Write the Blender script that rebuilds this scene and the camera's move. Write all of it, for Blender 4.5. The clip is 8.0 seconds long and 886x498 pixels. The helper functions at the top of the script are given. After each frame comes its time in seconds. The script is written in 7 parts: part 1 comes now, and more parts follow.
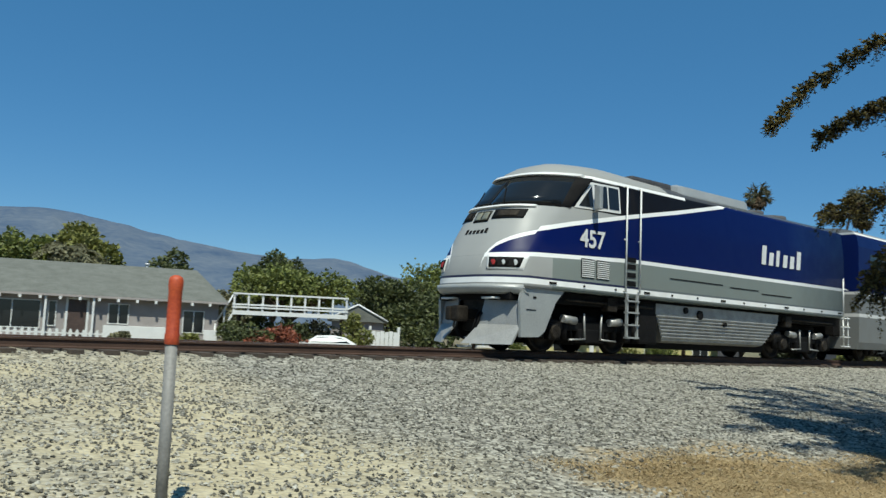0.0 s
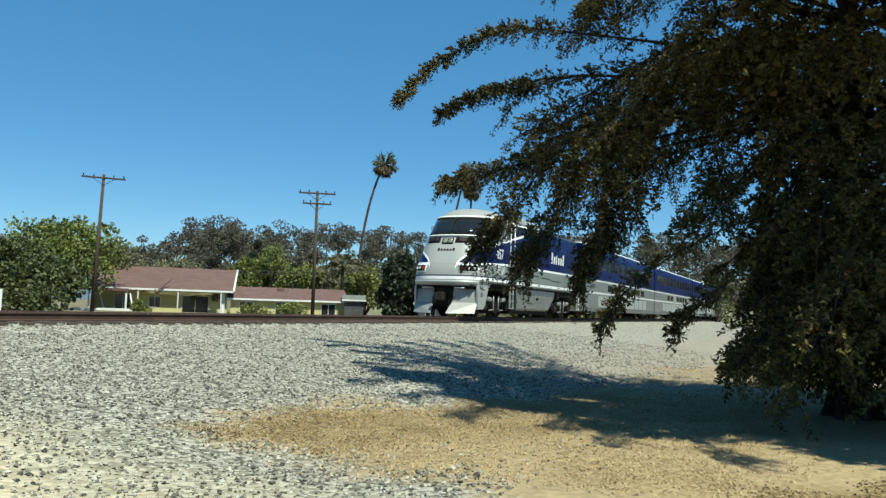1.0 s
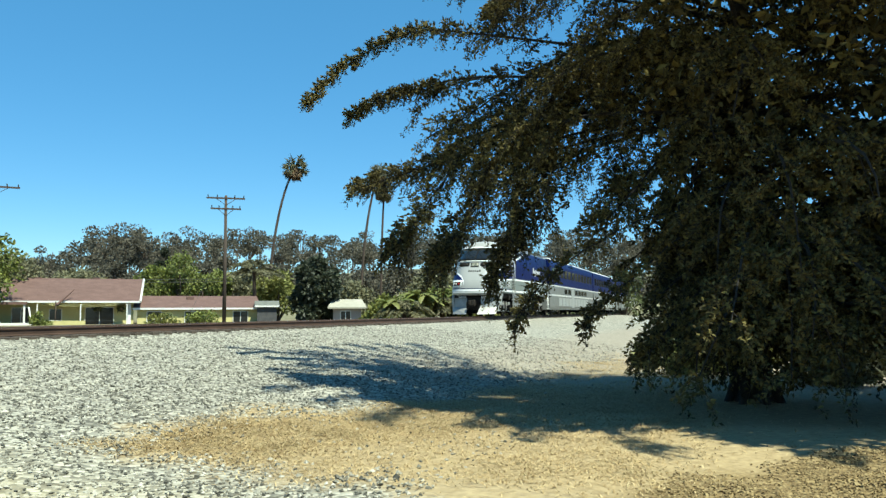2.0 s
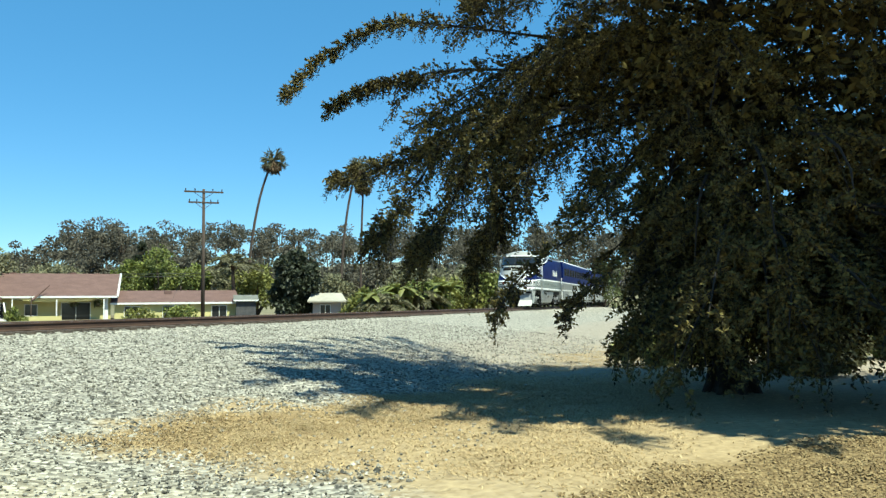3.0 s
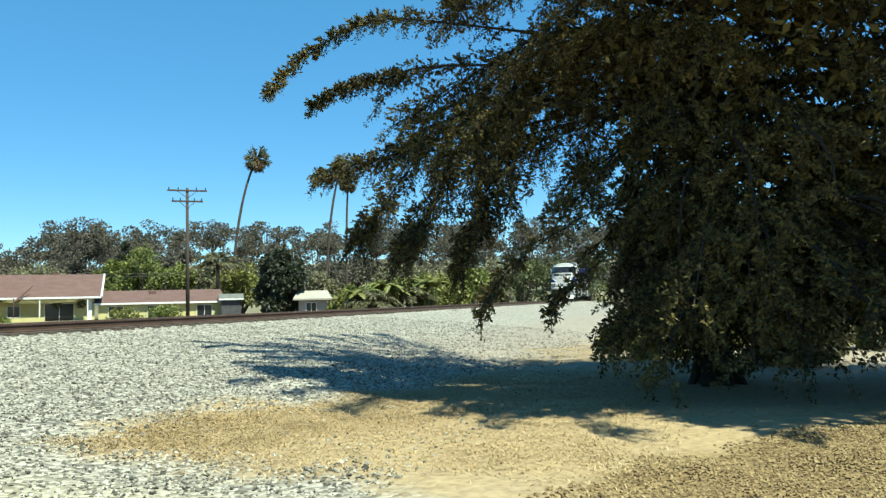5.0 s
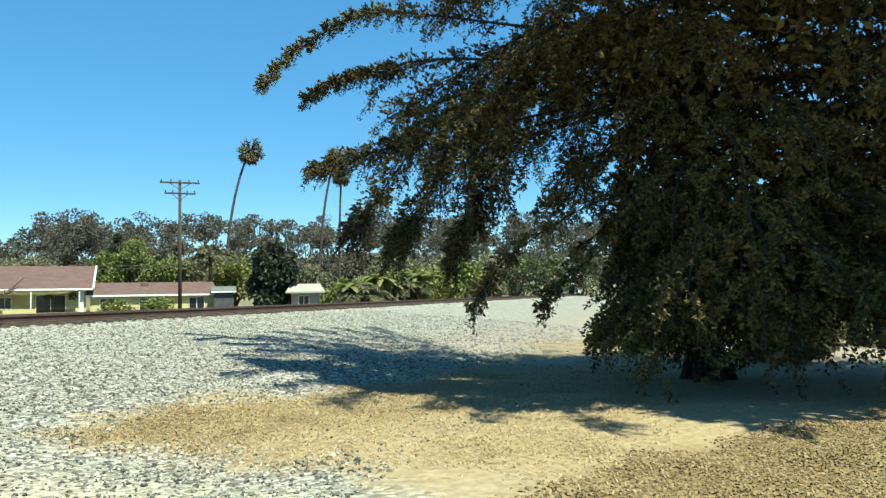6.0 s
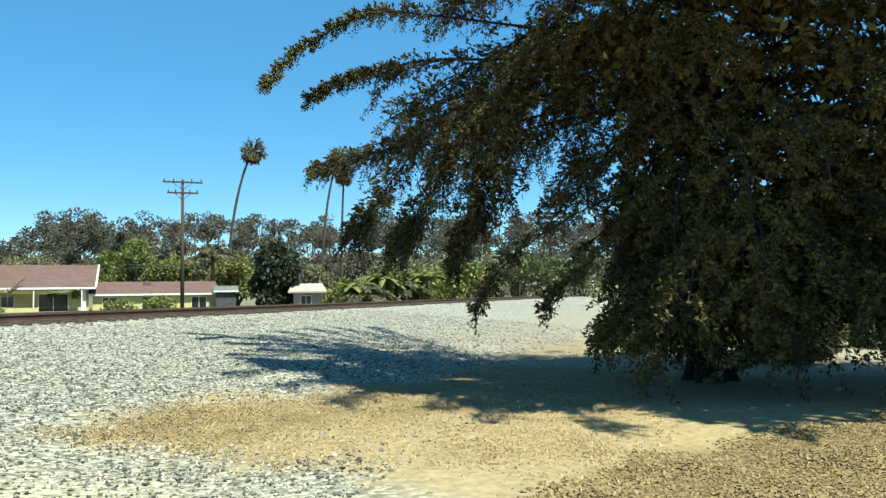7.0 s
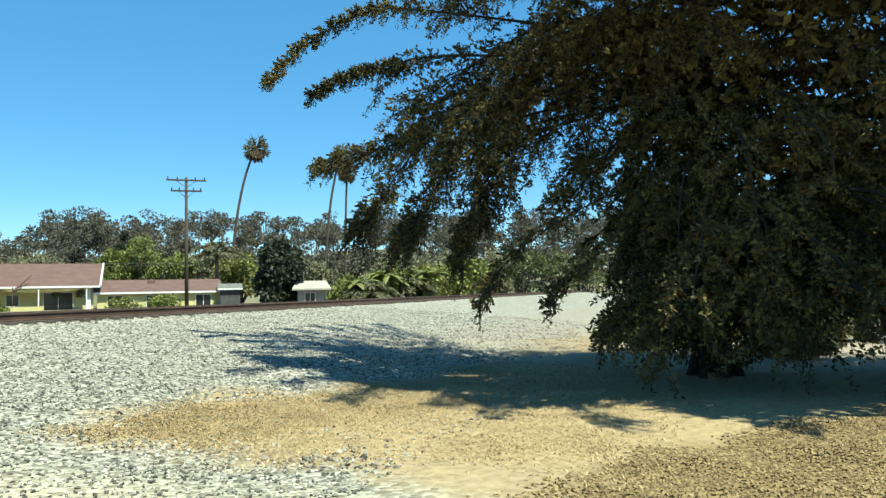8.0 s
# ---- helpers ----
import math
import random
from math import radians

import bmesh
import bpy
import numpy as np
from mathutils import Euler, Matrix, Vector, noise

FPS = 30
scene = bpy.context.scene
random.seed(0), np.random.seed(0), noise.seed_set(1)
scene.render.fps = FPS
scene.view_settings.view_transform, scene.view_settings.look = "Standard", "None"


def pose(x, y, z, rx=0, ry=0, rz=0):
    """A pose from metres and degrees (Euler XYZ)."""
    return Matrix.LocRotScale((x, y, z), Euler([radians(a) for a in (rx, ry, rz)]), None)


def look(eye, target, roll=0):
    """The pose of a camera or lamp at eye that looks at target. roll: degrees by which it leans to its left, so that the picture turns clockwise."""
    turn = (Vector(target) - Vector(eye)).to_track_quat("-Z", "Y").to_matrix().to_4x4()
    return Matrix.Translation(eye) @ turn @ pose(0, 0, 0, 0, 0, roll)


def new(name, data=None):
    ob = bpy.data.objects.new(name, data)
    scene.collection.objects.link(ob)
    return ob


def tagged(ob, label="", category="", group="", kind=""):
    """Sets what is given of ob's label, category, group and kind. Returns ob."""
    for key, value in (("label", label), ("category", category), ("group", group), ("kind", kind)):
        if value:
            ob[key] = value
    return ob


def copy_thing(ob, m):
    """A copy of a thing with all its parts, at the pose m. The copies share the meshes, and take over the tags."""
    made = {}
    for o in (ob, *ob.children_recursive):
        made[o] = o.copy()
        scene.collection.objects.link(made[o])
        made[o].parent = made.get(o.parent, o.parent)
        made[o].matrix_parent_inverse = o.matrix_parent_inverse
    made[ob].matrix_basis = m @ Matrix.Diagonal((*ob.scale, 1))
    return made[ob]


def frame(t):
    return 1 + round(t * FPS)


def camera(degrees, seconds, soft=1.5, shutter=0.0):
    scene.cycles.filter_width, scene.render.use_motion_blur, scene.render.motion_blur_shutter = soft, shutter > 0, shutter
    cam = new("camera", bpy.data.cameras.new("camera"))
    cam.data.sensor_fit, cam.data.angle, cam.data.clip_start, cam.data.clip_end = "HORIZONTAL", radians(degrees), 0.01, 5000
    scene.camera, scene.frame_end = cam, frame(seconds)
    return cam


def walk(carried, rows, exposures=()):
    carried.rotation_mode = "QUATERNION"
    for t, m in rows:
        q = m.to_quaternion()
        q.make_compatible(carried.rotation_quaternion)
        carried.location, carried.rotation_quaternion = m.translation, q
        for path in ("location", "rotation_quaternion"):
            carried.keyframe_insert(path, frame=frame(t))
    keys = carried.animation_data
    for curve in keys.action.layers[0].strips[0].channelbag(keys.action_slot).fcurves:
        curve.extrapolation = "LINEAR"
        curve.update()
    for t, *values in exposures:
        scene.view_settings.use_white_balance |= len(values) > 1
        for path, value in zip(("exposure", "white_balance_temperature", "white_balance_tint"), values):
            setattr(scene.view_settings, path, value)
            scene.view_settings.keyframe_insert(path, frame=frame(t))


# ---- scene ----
# x runs along the track (away to the right), y across it, z up; the camera stands at the origin, 1.5 m over the grass.
cam = camera(56.44, 8.0, soft=1.4, shutter=0.06)
EYE = 1.5
PAN = [  # seconds, yaw, pitch, roll
    (0.0, -38.20, 5.99, -2.43),
    (0.1, -42.08, 5.84, -2.38),
    (0.5, -53.64, 5.11, -2.00),
    (0.7, -58.30, 4.33, -2.02),
    (1.0, -63.30, 4.19, -1.73),
    (1.5, -67.68, 3.97, -0.03),
    (1.7, -68.38, 4.18, 0.14),
    (3.0, -70.54, 3.87, 0.60),
    (3.5, -70.64, 3.78, 0.69),
    (4.0, -70.54, 3.76, 1.17),
    (4.5, -71.05, 3.72, 1.20),
    (5.0, -71.50, 3.58, 1.36),
    (5.2, -72.21, 3.50, 1.44),
    (6.5, -71.81, 3.07, 0.84),
    (7.0, -71.85, 3.17, 0.82),
    (7.5, -71.86, 3.25, 0.82),
    (8.0, -71.58, 2.93, 1.14)
]
EXPOSE = [(0.0, 0.1, 6080, 1), (0.5, 0.24, 6080, -1), (1.0, 0.54, 6200, -4), (1.5, 0.8, 6260, -7), (3.0, 1.0, 6270, -8), (4.5, 1.02, 6270, -8), (8.0, 1.05, 6270, -8)]
walk(cam, [(t, pose(0, 0, EYE, 90 + p, r, w)) for t, w, p, r in PAN], EXPOSE)

# ---- light ----
SUN_EL, SUN_TO = radians(60), Vector((-1.5, -2.5))
world = bpy.data.worlds.new("sky")
scene.world = world
world.use_nodes = True
_wn = world.node_tree
_sky = _wn.nodes.new("ShaderNodeTexSky")
_sky.sky_type, _sky.sun_disc = "NISHITA", False
_sky.sun_elevation, _sky.sun_rotation = SUN_EL, math.atan2(SUN_TO.x, SUN_TO.y)
_sky.altitude = 1500
_sky.air_density, _sky.dust_density, _sky.ozone_density = 1.0, 0.1, 3.0
_bg = _wn.nodes["Background"]
_bg.inputs["Strength"].default_value = 0.083
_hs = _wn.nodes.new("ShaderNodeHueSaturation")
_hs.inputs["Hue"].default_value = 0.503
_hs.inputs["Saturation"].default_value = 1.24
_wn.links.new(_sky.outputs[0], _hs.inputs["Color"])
_even = _wn.nodes.new("ShaderNodeMix")  # thin even haze over the whole sky
_even.data_type = "RGBA"
_even.inputs["Factor"].default_value = 0.32
_even.inputs["B"].default_value = (1.1, 3.5, 6.2, 1)
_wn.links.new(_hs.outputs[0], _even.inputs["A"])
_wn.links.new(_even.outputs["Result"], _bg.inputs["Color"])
_sd = SUN_TO.normalized() * math.cos(SUN_EL)
sun = new("sun", bpy.data.lights.new("sun", "SUN"))
sun.data.energy, sun.data.angle, sun.data.color = 5.0, radians(0.53), (1.0, 0.935, 0.8)
sun.matrix_world = look((0, 0, 30), (-_sd.x, -_sd.y, 30 - math.sin(SUN_EL)))


# ---- materials ----
def mat(name, dark, light=None, scale=3.0, fine=40.0, rough=0.8, metal=0.0, bump=0.0, bscale=60.0, spread=0.0, coords="Object", stretch=(1, 1, 1)):
    """A material between two colours, mixed by a coarse and a fine noise; spread varies it from object to object."""
    m = bpy.data.materials.new(name)
    m.use_nodes = True
    nt = m.node_tree
    b = nt.nodes["Principled BSDF"]
    light = light or tuple(min(1, c * 1.25) for c in dark)
    co = nt.nodes.new("ShaderNodeTexCoord")
    mp = nt.nodes.new("ShaderNodeMapping")
    mp.inputs["Scale"].default_value = stretch
    nt.links.new(co.outputs[coords], mp.inputs[0])
    n1, n2 = nt.nodes.new("ShaderNodeTexNoise"), nt.nodes.new("ShaderNodeTexNoise")
    for n, sc, det in ((n1, scale, 4), (n2, fine, 3)):
        n.inputs["Scale"].default_value, n.inputs["Detail"].default_value = sc, det
        nt.links.new(mp.outputs[0], n.inputs["Vector"])
    mix = nt.nodes.new("ShaderNodeMath")
    mix.operation = "MULTIPLY_ADD"
    nt.links.new(n1.outputs[0], mix.inputs[0])
    mix.inputs[1].default_value = 0.55
    sc = nt.nodes.new("ShaderNodeMath")
    sc.operation = "MULTIPLY"
    sc.inputs[1].default_value = 0.45
    nt.links.new(n2.outputs[0], sc.inputs[0])
    nt.links.new(sc.outputs[0], mix.inputs[2])
    last = mix.outputs[0]
    if spread:
        oi = nt.nodes.new("ShaderNodeObjectInfo")
        ad = nt.nodes.new("ShaderNodeMath")
        ad.operation = "MULTIPLY_ADD"
        nt.links.new(oi.outputs["Random"], ad.inputs[0])
        ad.inputs[1].default_value = spread
        nt.links.new(last, ad.inputs[2])
        last = ad.outputs[0]
    rp = nt.nodes.new("ShaderNodeValToRGB")
    rp.color_ramp.elements[0].position, rp.color_ramp.elements[1].position = 0.32, 0.68 + spread
    rp.color_ramp.elements[0].color, rp.color_ramp.elements[1].color = (*dark, 1), (*light, 1)
    nt.links.new(last, rp.inputs[0])
    nt.links.new(rp.outputs[0], b.inputs["Base Color"])
    b.inputs["Roughness"].default_value, b.inputs["Metallic"].default_value = rough, metal
    if bump:
        n3 = nt.nodes.new("ShaderNodeTexNoise")
        n3.inputs["Scale"].default_value, n3.inputs["Detail"].default_value = bscale, 5
        nt.links.new(mp.outputs[0], n3.inputs["Vector"])
        bp = nt.nodes.new("ShaderNodeBump")
        bp.inputs["Strength"].default_value, bp.inputs["Distance"].default_value = bump, 0.02
        nt.links.new(n3.outputs[0], bp.inputs["Height"])
        nt.links.new(bp.outputs[0], b.inputs["Normal"])
    return m


def leafy(name, dark, light, rough=0.6, through_light=0.25, spread=(0.2, 0.8)):
    """Foliage whose colour varies from clump to clump, with some light passing through."""
    m = bpy.data.materials.new(name)
    m.use_nodes = True
    nt = m.node_tree
    b = nt.nodes["Principled BSDF"]
    g = nt.nodes.new("ShaderNodeNewGeometry")
    co = nt.nodes.new("ShaderNodeTexCoord")
    n = nt.nodes.new("ShaderNodeTexNoise")
    n.inputs["Scale"].default_value = 0.6
    nt.links.new(co.outputs["Object"], n.inputs["Vector"])
    ad = nt.nodes.new("ShaderNodeMath")
    ad.operation = "MULTIPLY_ADD"
    nt.links.new(g.outputs["Random Per Island"], ad.inputs[0])
    ad.inputs[1].default_value = 0.5
    sb = nt.nodes.new("ShaderNodeMath")
    sb.operation = "MULTIPLY"
    sb.inputs[1].default_value = 0.5
    nt.links.new(n.outputs[0], sb.inputs[0])
    nt.links.new(sb.outputs[0], ad.inputs[2])
    rp = nt.nodes.new("ShaderNodeValToRGB")
    rp.color_ramp.elements[0].position, rp.color_ramp.elements[1].position = spread
    rp.color_ramp.elements[0].color, rp.color_ramp.elements[1].color = (*dark, 1), (*light, 1)
    nt.links.new(ad.outputs[0], rp.inputs[0])
    nt.links.new(rp.outputs[0], b.inputs["Base Color"])
    b.inputs["Roughness"].default_value = rough
    if through_light:
        tr = nt.nodes.new("ShaderNodeBsdfTranslucent")
        nt.links.new(rp.outputs[0], tr.inputs["Color"])
        mx = nt.nodes.new("ShaderNodeMixShader")
        mx.inputs[0].default_value = through_light
        nt.links.new(b.outputs[0], mx.inputs[1])
        nt.links.new(tr.outputs[0], mx.inputs[2])
        nt.links.new(mx.outputs[0], nt.nodes["Material Output"].inputs["Surface"])
    return m


def ground_mat():
    """Ballast, dry grass, bare dirt and wood chips, parted by noisy edges along the ground."""
    m = bpy.data.materials.new("ground_mixed")
    m.use_nodes = True
    nt = m.node_tree
    N, L = nt.nodes, nt.links
    b = N["Principled BSDF"]
    co = N.new("ShaderNodeTexCoord")
    xyz = N.new("ShaderNodeSeparateXYZ")
    L.new(co.outputs["Object"], xyz.inputs[0])

    def math_(op, a, c=0.0, d=0.0, clamp=False):
        n = N.new("ShaderNodeMath")
        n.operation, n.use_clamp = op, clamp
        for i, v in enumerate((a, c, d)):
            if isinstance(v, (int, float)):
                n.inputs[i].default_value = v
            else:
                L.new(v, n.inputs[i])
        return n.outputs[0]

    def noise_(scale, detail=4):
        n = N.new("ShaderNodeTexNoise")
        n.inputs["Scale"].default_value, n.inputs["Detail"].default_value = scale, detail
        L.new(co.outputs["Object"], n.inputs["Vector"])
        return n.outputs[0]

    def ramp(v, *stops):
        r = N.new("ShaderNodeValToRGB")
        while len(r.color_ramp.elements) < len(stops):
            r.color_ramp.elements.new(0.5)
        for e, (p, c) in zip(r.color_ramp.elements, stops):
            e.position, e.color = p, (*c, 1)
        L.new(v, r.inputs[0])
        return r.outputs[0]

    def mix(f, a, c):
        n = N.new("ShaderNodeMix")
        n.data_type = "RGBA"
        L.new(f, n.inputs[0])
        L.new(a, n.inputs[6])
        L.new(c, n.inputs[7])
        return n.outputs[2]

    vo = N.new("ShaderNodeTexVoronoi")
    vo.inputs["Scale"].default_value = 17
    L.new(co.outputs["Object"], vo.inputs["Vector"])
    hue = N.new("ShaderNodeSeparateColor")
    L.new(vo.outputs["Color"], hue.inputs[0])
    gravel = ramp(hue.outputs[0], (0.0, (0.028, 0.027, 0.021)), (0.3, (0.145, 0.137, 0.112)), (0.65, (0.3, 0.284, 0.233)), (1.0, (0.46, 0.438, 0.367)))
    dust = ramp(noise_(0.5), (0.35, (0.243, 0.221, 0.186)), (0.7, (0.335, 0.308, 0.258)))
    gravel = mix(math_("MULTIPLY", noise_(1.3), 0.3), gravel, dust)
    # fine sandy dust on the ballast beside the marker post
    sandy = math_("MULTIPLY", math_("MULTIPLY_ADD", xyz.outputs[0], -0.5, 3.1, True), math_("MULTIPLY_ADD", noise_(0.42, 5), 3.2, -0.8, True))
    gravel = mix(math_("MULTIPLY", sandy, 0.9), gravel, ramp(noise_(6, 6), (0.3, (0.37, 0.315, 0.2)), (0.7, (0.54, 0.47, 0.31))))
    straw = ramp(noise_(26, 6), (0.3, (0.145, 0.096, 0.04)), (0.5, (0.29, 0.207, 0.096)), (0.72, (0.43, 0.335, 0.175)))
    dirt = ramp(noise_(9, 8), (0.3, (0.23, 0.17, 0.088)), (0.7, (0.375, 0.29, 0.158)))
    v2 = N.new("ShaderNodeTexVoronoi")
    v2.inputs["Scale"].default_value = 21
    L.new(co.outputs["Object"], v2.inputs["Vector"])
    h2 = N.new("ShaderNodeSeparateColor")
    L.new(v2.outputs["Color"], h2.inputs[0])
    chips = ramp(h2.outputs[1], (0.0, (0.096, 0.063, 0.023)), (0.5, (0.177, 0.122, 0.05)), (1.0, (0.266, 0.195, 0.088)))
    wob = math_("MULTIPLY_ADD", noise_(0.55, 6), 3.2, -1.6)
    wob2 = math_("MULTIPLY_ADD", noise_(3.0, 6), 1.6, -0.8)
    y = math_("ADD", math_("ADD", xyz.outputs[1], wob), wob2)
    x = math_("ADD", xyz.outputs[0], wob)
    # dry grass between the wood chips and the ballast, with a tongue of gravel at its near end
    swing = math_("MULTIPLY_ADD", math_("MINIMUM", math_("MAXIMUM", math_("SUBTRACT", x, 8.5), 0.0), 4.0), 0.42, y)
    is_grass = math_("MULTIPLY", math_("MULTIPLY_ADD", swing, -1.4, 9.2, True), math_("MULTIPLY_ADD", x, 1.0, -6.2, True))
    edge = math_("MULTIPLY_ADD", x, -0.42, 8.2)
    is_dirt = math_("MULTIPLY", math_("MULTIPLY_ADD", math_("SUBTRACT", edge, y), 1.0, -0.2, True), math_("MULTIPLY_ADD", math_("ADD", x, math_("MULTIPLY", math_("MAXIMUM", math_("SUBTRACT", 3.4, y), 0.0), 0.7)), 1.3, -8.3, True))
    is_chips = math_("MULTIPLY_ADD", math_("MULTIPLY_ADD", math_("MAXIMUM", x, 6.3), 0.7, math_("SUBTRACT", y, 4.55)), -1.3, 2.1, True)
    col = mix(is_grass, gravel, straw)
    col = mix(math_("MULTIPLY", is_dirt, 0.85), col, dirt)
    col = mix(is_chips, col, chips)
    bare = math_("MULTIPLY", math_("MULTIPLY_ADD", x, 0.35, -5.2, True), math_("MULTIPLY_ADD", y, -0.7, 6.2, True))
    col = mix(math_("MULTIPLY", bare, 0.8), col, ramp(noise_(5, 8), (0.3, (0.191, 0.16, 0.122)), (0.7, (0.319, 0.281, 0.223))))
    # far beyond the track: dusty yards
    far = math_("MULTIPLY_ADD", xyz.outputs[1], 0.5, -10.0, True)
    col = mix(far, col, ramp(noise_(0.3, 6), (0.35, (0.102, 0.089, 0.045)), (0.65, (0.217, 0.178, 0.109))))
    L.new(col, b.inputs["Base Color"])
    b.inputs["Roughness"].default_value = 0.95
    bp = N.new("ShaderNodeBump")
    bp.inputs["Distance"].default_value = 0.03
    L.new(math_("MULTIPLY_ADD", math_("MAXIMUM", is_grass, is_dirt), -0.8, 0.95, True), bp.inputs["Strength"])
    L.new(vo.outputs["Distance"], bp.inputs["Height"])
    bp.invert = True
    L.new(bp.outputs[0], b.inputs["Normal"])
    return m


M_GROUND = ground_mat()
M_STEEL = mat("rail_rust", (0.044, 0.025, 0.017), (0.095, 0.054, 0.038), 2, 30, 0.75, 0.3, 0.3)
M_RAILTOP = mat("rail_polish", (0.35, 0.33, 0.31), (0.5, 0.48, 0.45), 2, 30, 0.3, 1.0)
M_TIE = mat("tie_wood", (0.041, 0.031, 0.024), (0.102, 0.078, 0.061), 2, 25, 0.9, 0, 0.6, 30, 0.15, stretch=(4, 0.6, 2))
M_BARK = mat("bark", (0.05, 0.036, 0.026), (0.13, 0.095, 0.07), 2, 18, 0.95, 0, 0.9, 14, stretch=(1, 1, 0.25))


# ---- building helpers ----
def part(name, bm, material, parent=None, label="", smooth=False):
    """Links a bmesh as one mesh object, under its thing if there is one. Several materials: a list, by face index."""
    me = bpy.data.meshes.new(name)
    bm.to_mesh(me)
    bm.free()
    for m in (material if isinstance(material, (list, tuple)) else [material]):
        me.materials.append(m)
    if smooth:
        me.shade_smooth()
    ob = new(name, me)
    if parent:
        ob.parent = parent
    if label:
        tagged(ob, label)
    return ob


def box(bm, x0, x1, y0, y1, z0, z1, bev=0.0, mi=0):
    """A box from corner to corner in bm, its edges bevelled."""
    g = bmesh.ops.create_cube(bm, size=1.0, matrix=Matrix.Translation(((x0 + x1) / 2, (y0 + y1) / 2, (z0 + z1) / 2)) @ Matrix.Diagonal((x1 - x0, y1 - y0, z1 - z0, 1)))
    fs = {f for v in g["verts"] for f in v.link_faces}
    for f in fs:
        f.material_index = mi
    if bev:
        es = list({e for v in g["verts"] for e in v.link_edges})
        bmesh.ops.bevel(bm, geom=es, offset=bev, segments=2, affect="EDGES", profile=0.6)
    return bm


def boxes(*rows, bev=0.0):
    bm = bmesh.new()
    for r in rows:
        box(bm, *r, bev=bev)
    return bm


def rod(bm, a, b, r0, r1=None, sides=8, mi=0, caps=True):
    """A tapered round bar from a to b."""
    a, b = Vector(a), Vector(b)
    r1 = r0 if r1 is None else r1
    d = b - a
    q = d.to_track_quat("Z", "Y")
    rings = []
    for p, r in ((a, r0), (b, r1)):
        rings.append([bm.verts.new(p + q @ Vector((r * math.cos(2 * math.pi * i / sides), r * math.sin(2 * math.pi * i / sides), 0))) for i in range(sides)])
    for i in range(sides):
        f = bm.faces.new((rings[0][i], rings[0][(i + 1) % sides], rings[1][(i + 1) % sides], rings[1][i]))
        f.material_index = mi
        f.smooth = True
    if caps:
        bm.faces.new(rings[0][::-1]).material_index = mi
        bm.faces.new(rings[1]).material_index = mi
    return bm


def bent(bm, pts, r0, r1, sides=7, mi=0):
    """A tapering round limb through the points."""
    n, prev = len(pts), None
    for k, p in enumerate(pts):
        p = Vector(p)
        d = Vector(pts[min(k + 1, n - 1)]) - Vector(pts[max(k - 1, 0)])
        q = d.to_track_quat("Z", "Y")
        r = r0 + (r1 - r0) * k / (n - 1)
        ring = [bm.verts.new(p + q @ Vector((r * math.cos(2 * math.pi * i / sides), r * math.sin(2 * math.pi * i / sides), 0))) for i in range(sides)]
        if prev:
            # turn the ring so that its seam follows the one before
            j = min(range(sides), key=lambda s: (ring[s].co - prev[0].co - (p - pp)).length)
            ring = ring[j:] + ring[:j]
            for i in range(sides):
                f = bm.faces.new((prev[i], prev[(i + 1) % sides], ring[(i + 1) % sides], ring[i]))
                f.material_index, f.smooth = mi, True
        prev, pp = ring, p
    return bm


def empty(name, x=0, y=0, z=0, rz=0, label="", category="", group=""):
    ob = new(name)
    ob.matrix_basis = pose(x, y, z, 0, 0, rz)
    return tagged(ob, label, category, group)


# ---- ground and track ----
RAIL_Z, TRACK_Y, GAUGE = 1.2, 15.5, 0.7175


def ramp01(v, a, b):
    v = min(1, max(0, (v - a) / (b - a)))
    return v * v * (3 - 2 * v)


def bend(x):
    """How far the track has swung away to the side at x: straight, a long easy curve, straight again."""
    if x < 10:
        return 0.0
    return 0.00094 * (x - 10) ** 2 if x < 35 else 0.5875 + 0.047 * (x - 35)


def ground_z(x, y):
    """Height of the ground: flat grass, the long ballast slope, the track bed, yards behind."""
    if x < 400:
        y -= bend(x) * ramp01(y, 6.0, 12.0)
    z = 0.12 * ramp01(y, 3.5, 6.5) + 0.087 * max(0, min(y, 13.5) - 5.2)
    z += 0.14 * ramp01(y, 13.6, 14.4)
    if y > 18.0:
        z -= 0.5 * ramp01(y, 18.0, 20.5)
    return z


def build_ground():
    xs = [-4000, -1500, -500, -150, -60, -30, -15] + [-8 + 0.35 * i for i in range(160)] + [50, 56, 64, 75, 90, 110, 140, 200, 350, 700, 1500, 4000]
    ys = [-4000, -1200, -300, -80, -30, -12, -6] + [-3 + 0.3 * i for i in range(86)] + [25, 30, 45, 80, 150, 400, 1200, 4000]
    bm = bmesh.new()
    rows = []
    for y in ys:
        row = []
        for x in xs:
            near = 1 if -8 < x < 48 and -3 < y < 18 else 0
            n = noise.noise((x * 0.35, y * 0.35, 0)) * 0.06 + noise.noise((x * 1.3, y * 1.3, 4)) * 0.035 if near else 0
            if 13.2 < y - bend(x) < 17.8:
                n *= 0.3
            row.append(bm.verts.new((x, y, ground_z(x, y) + n)))
        rows.append(row)
    for a, b in zip(rows, rows[1:]):
        for i in range(len(xs) - 1):
            f = bm.faces.new((a[i], a[i + 1], b[i + 1], b[i]))
            f.smooth = True
    tagged(part("ground", bm, M_GROUND), "pale ballast gravel, dry straw grass and dusty dirt", "ground", kind="structure")


build_ground()


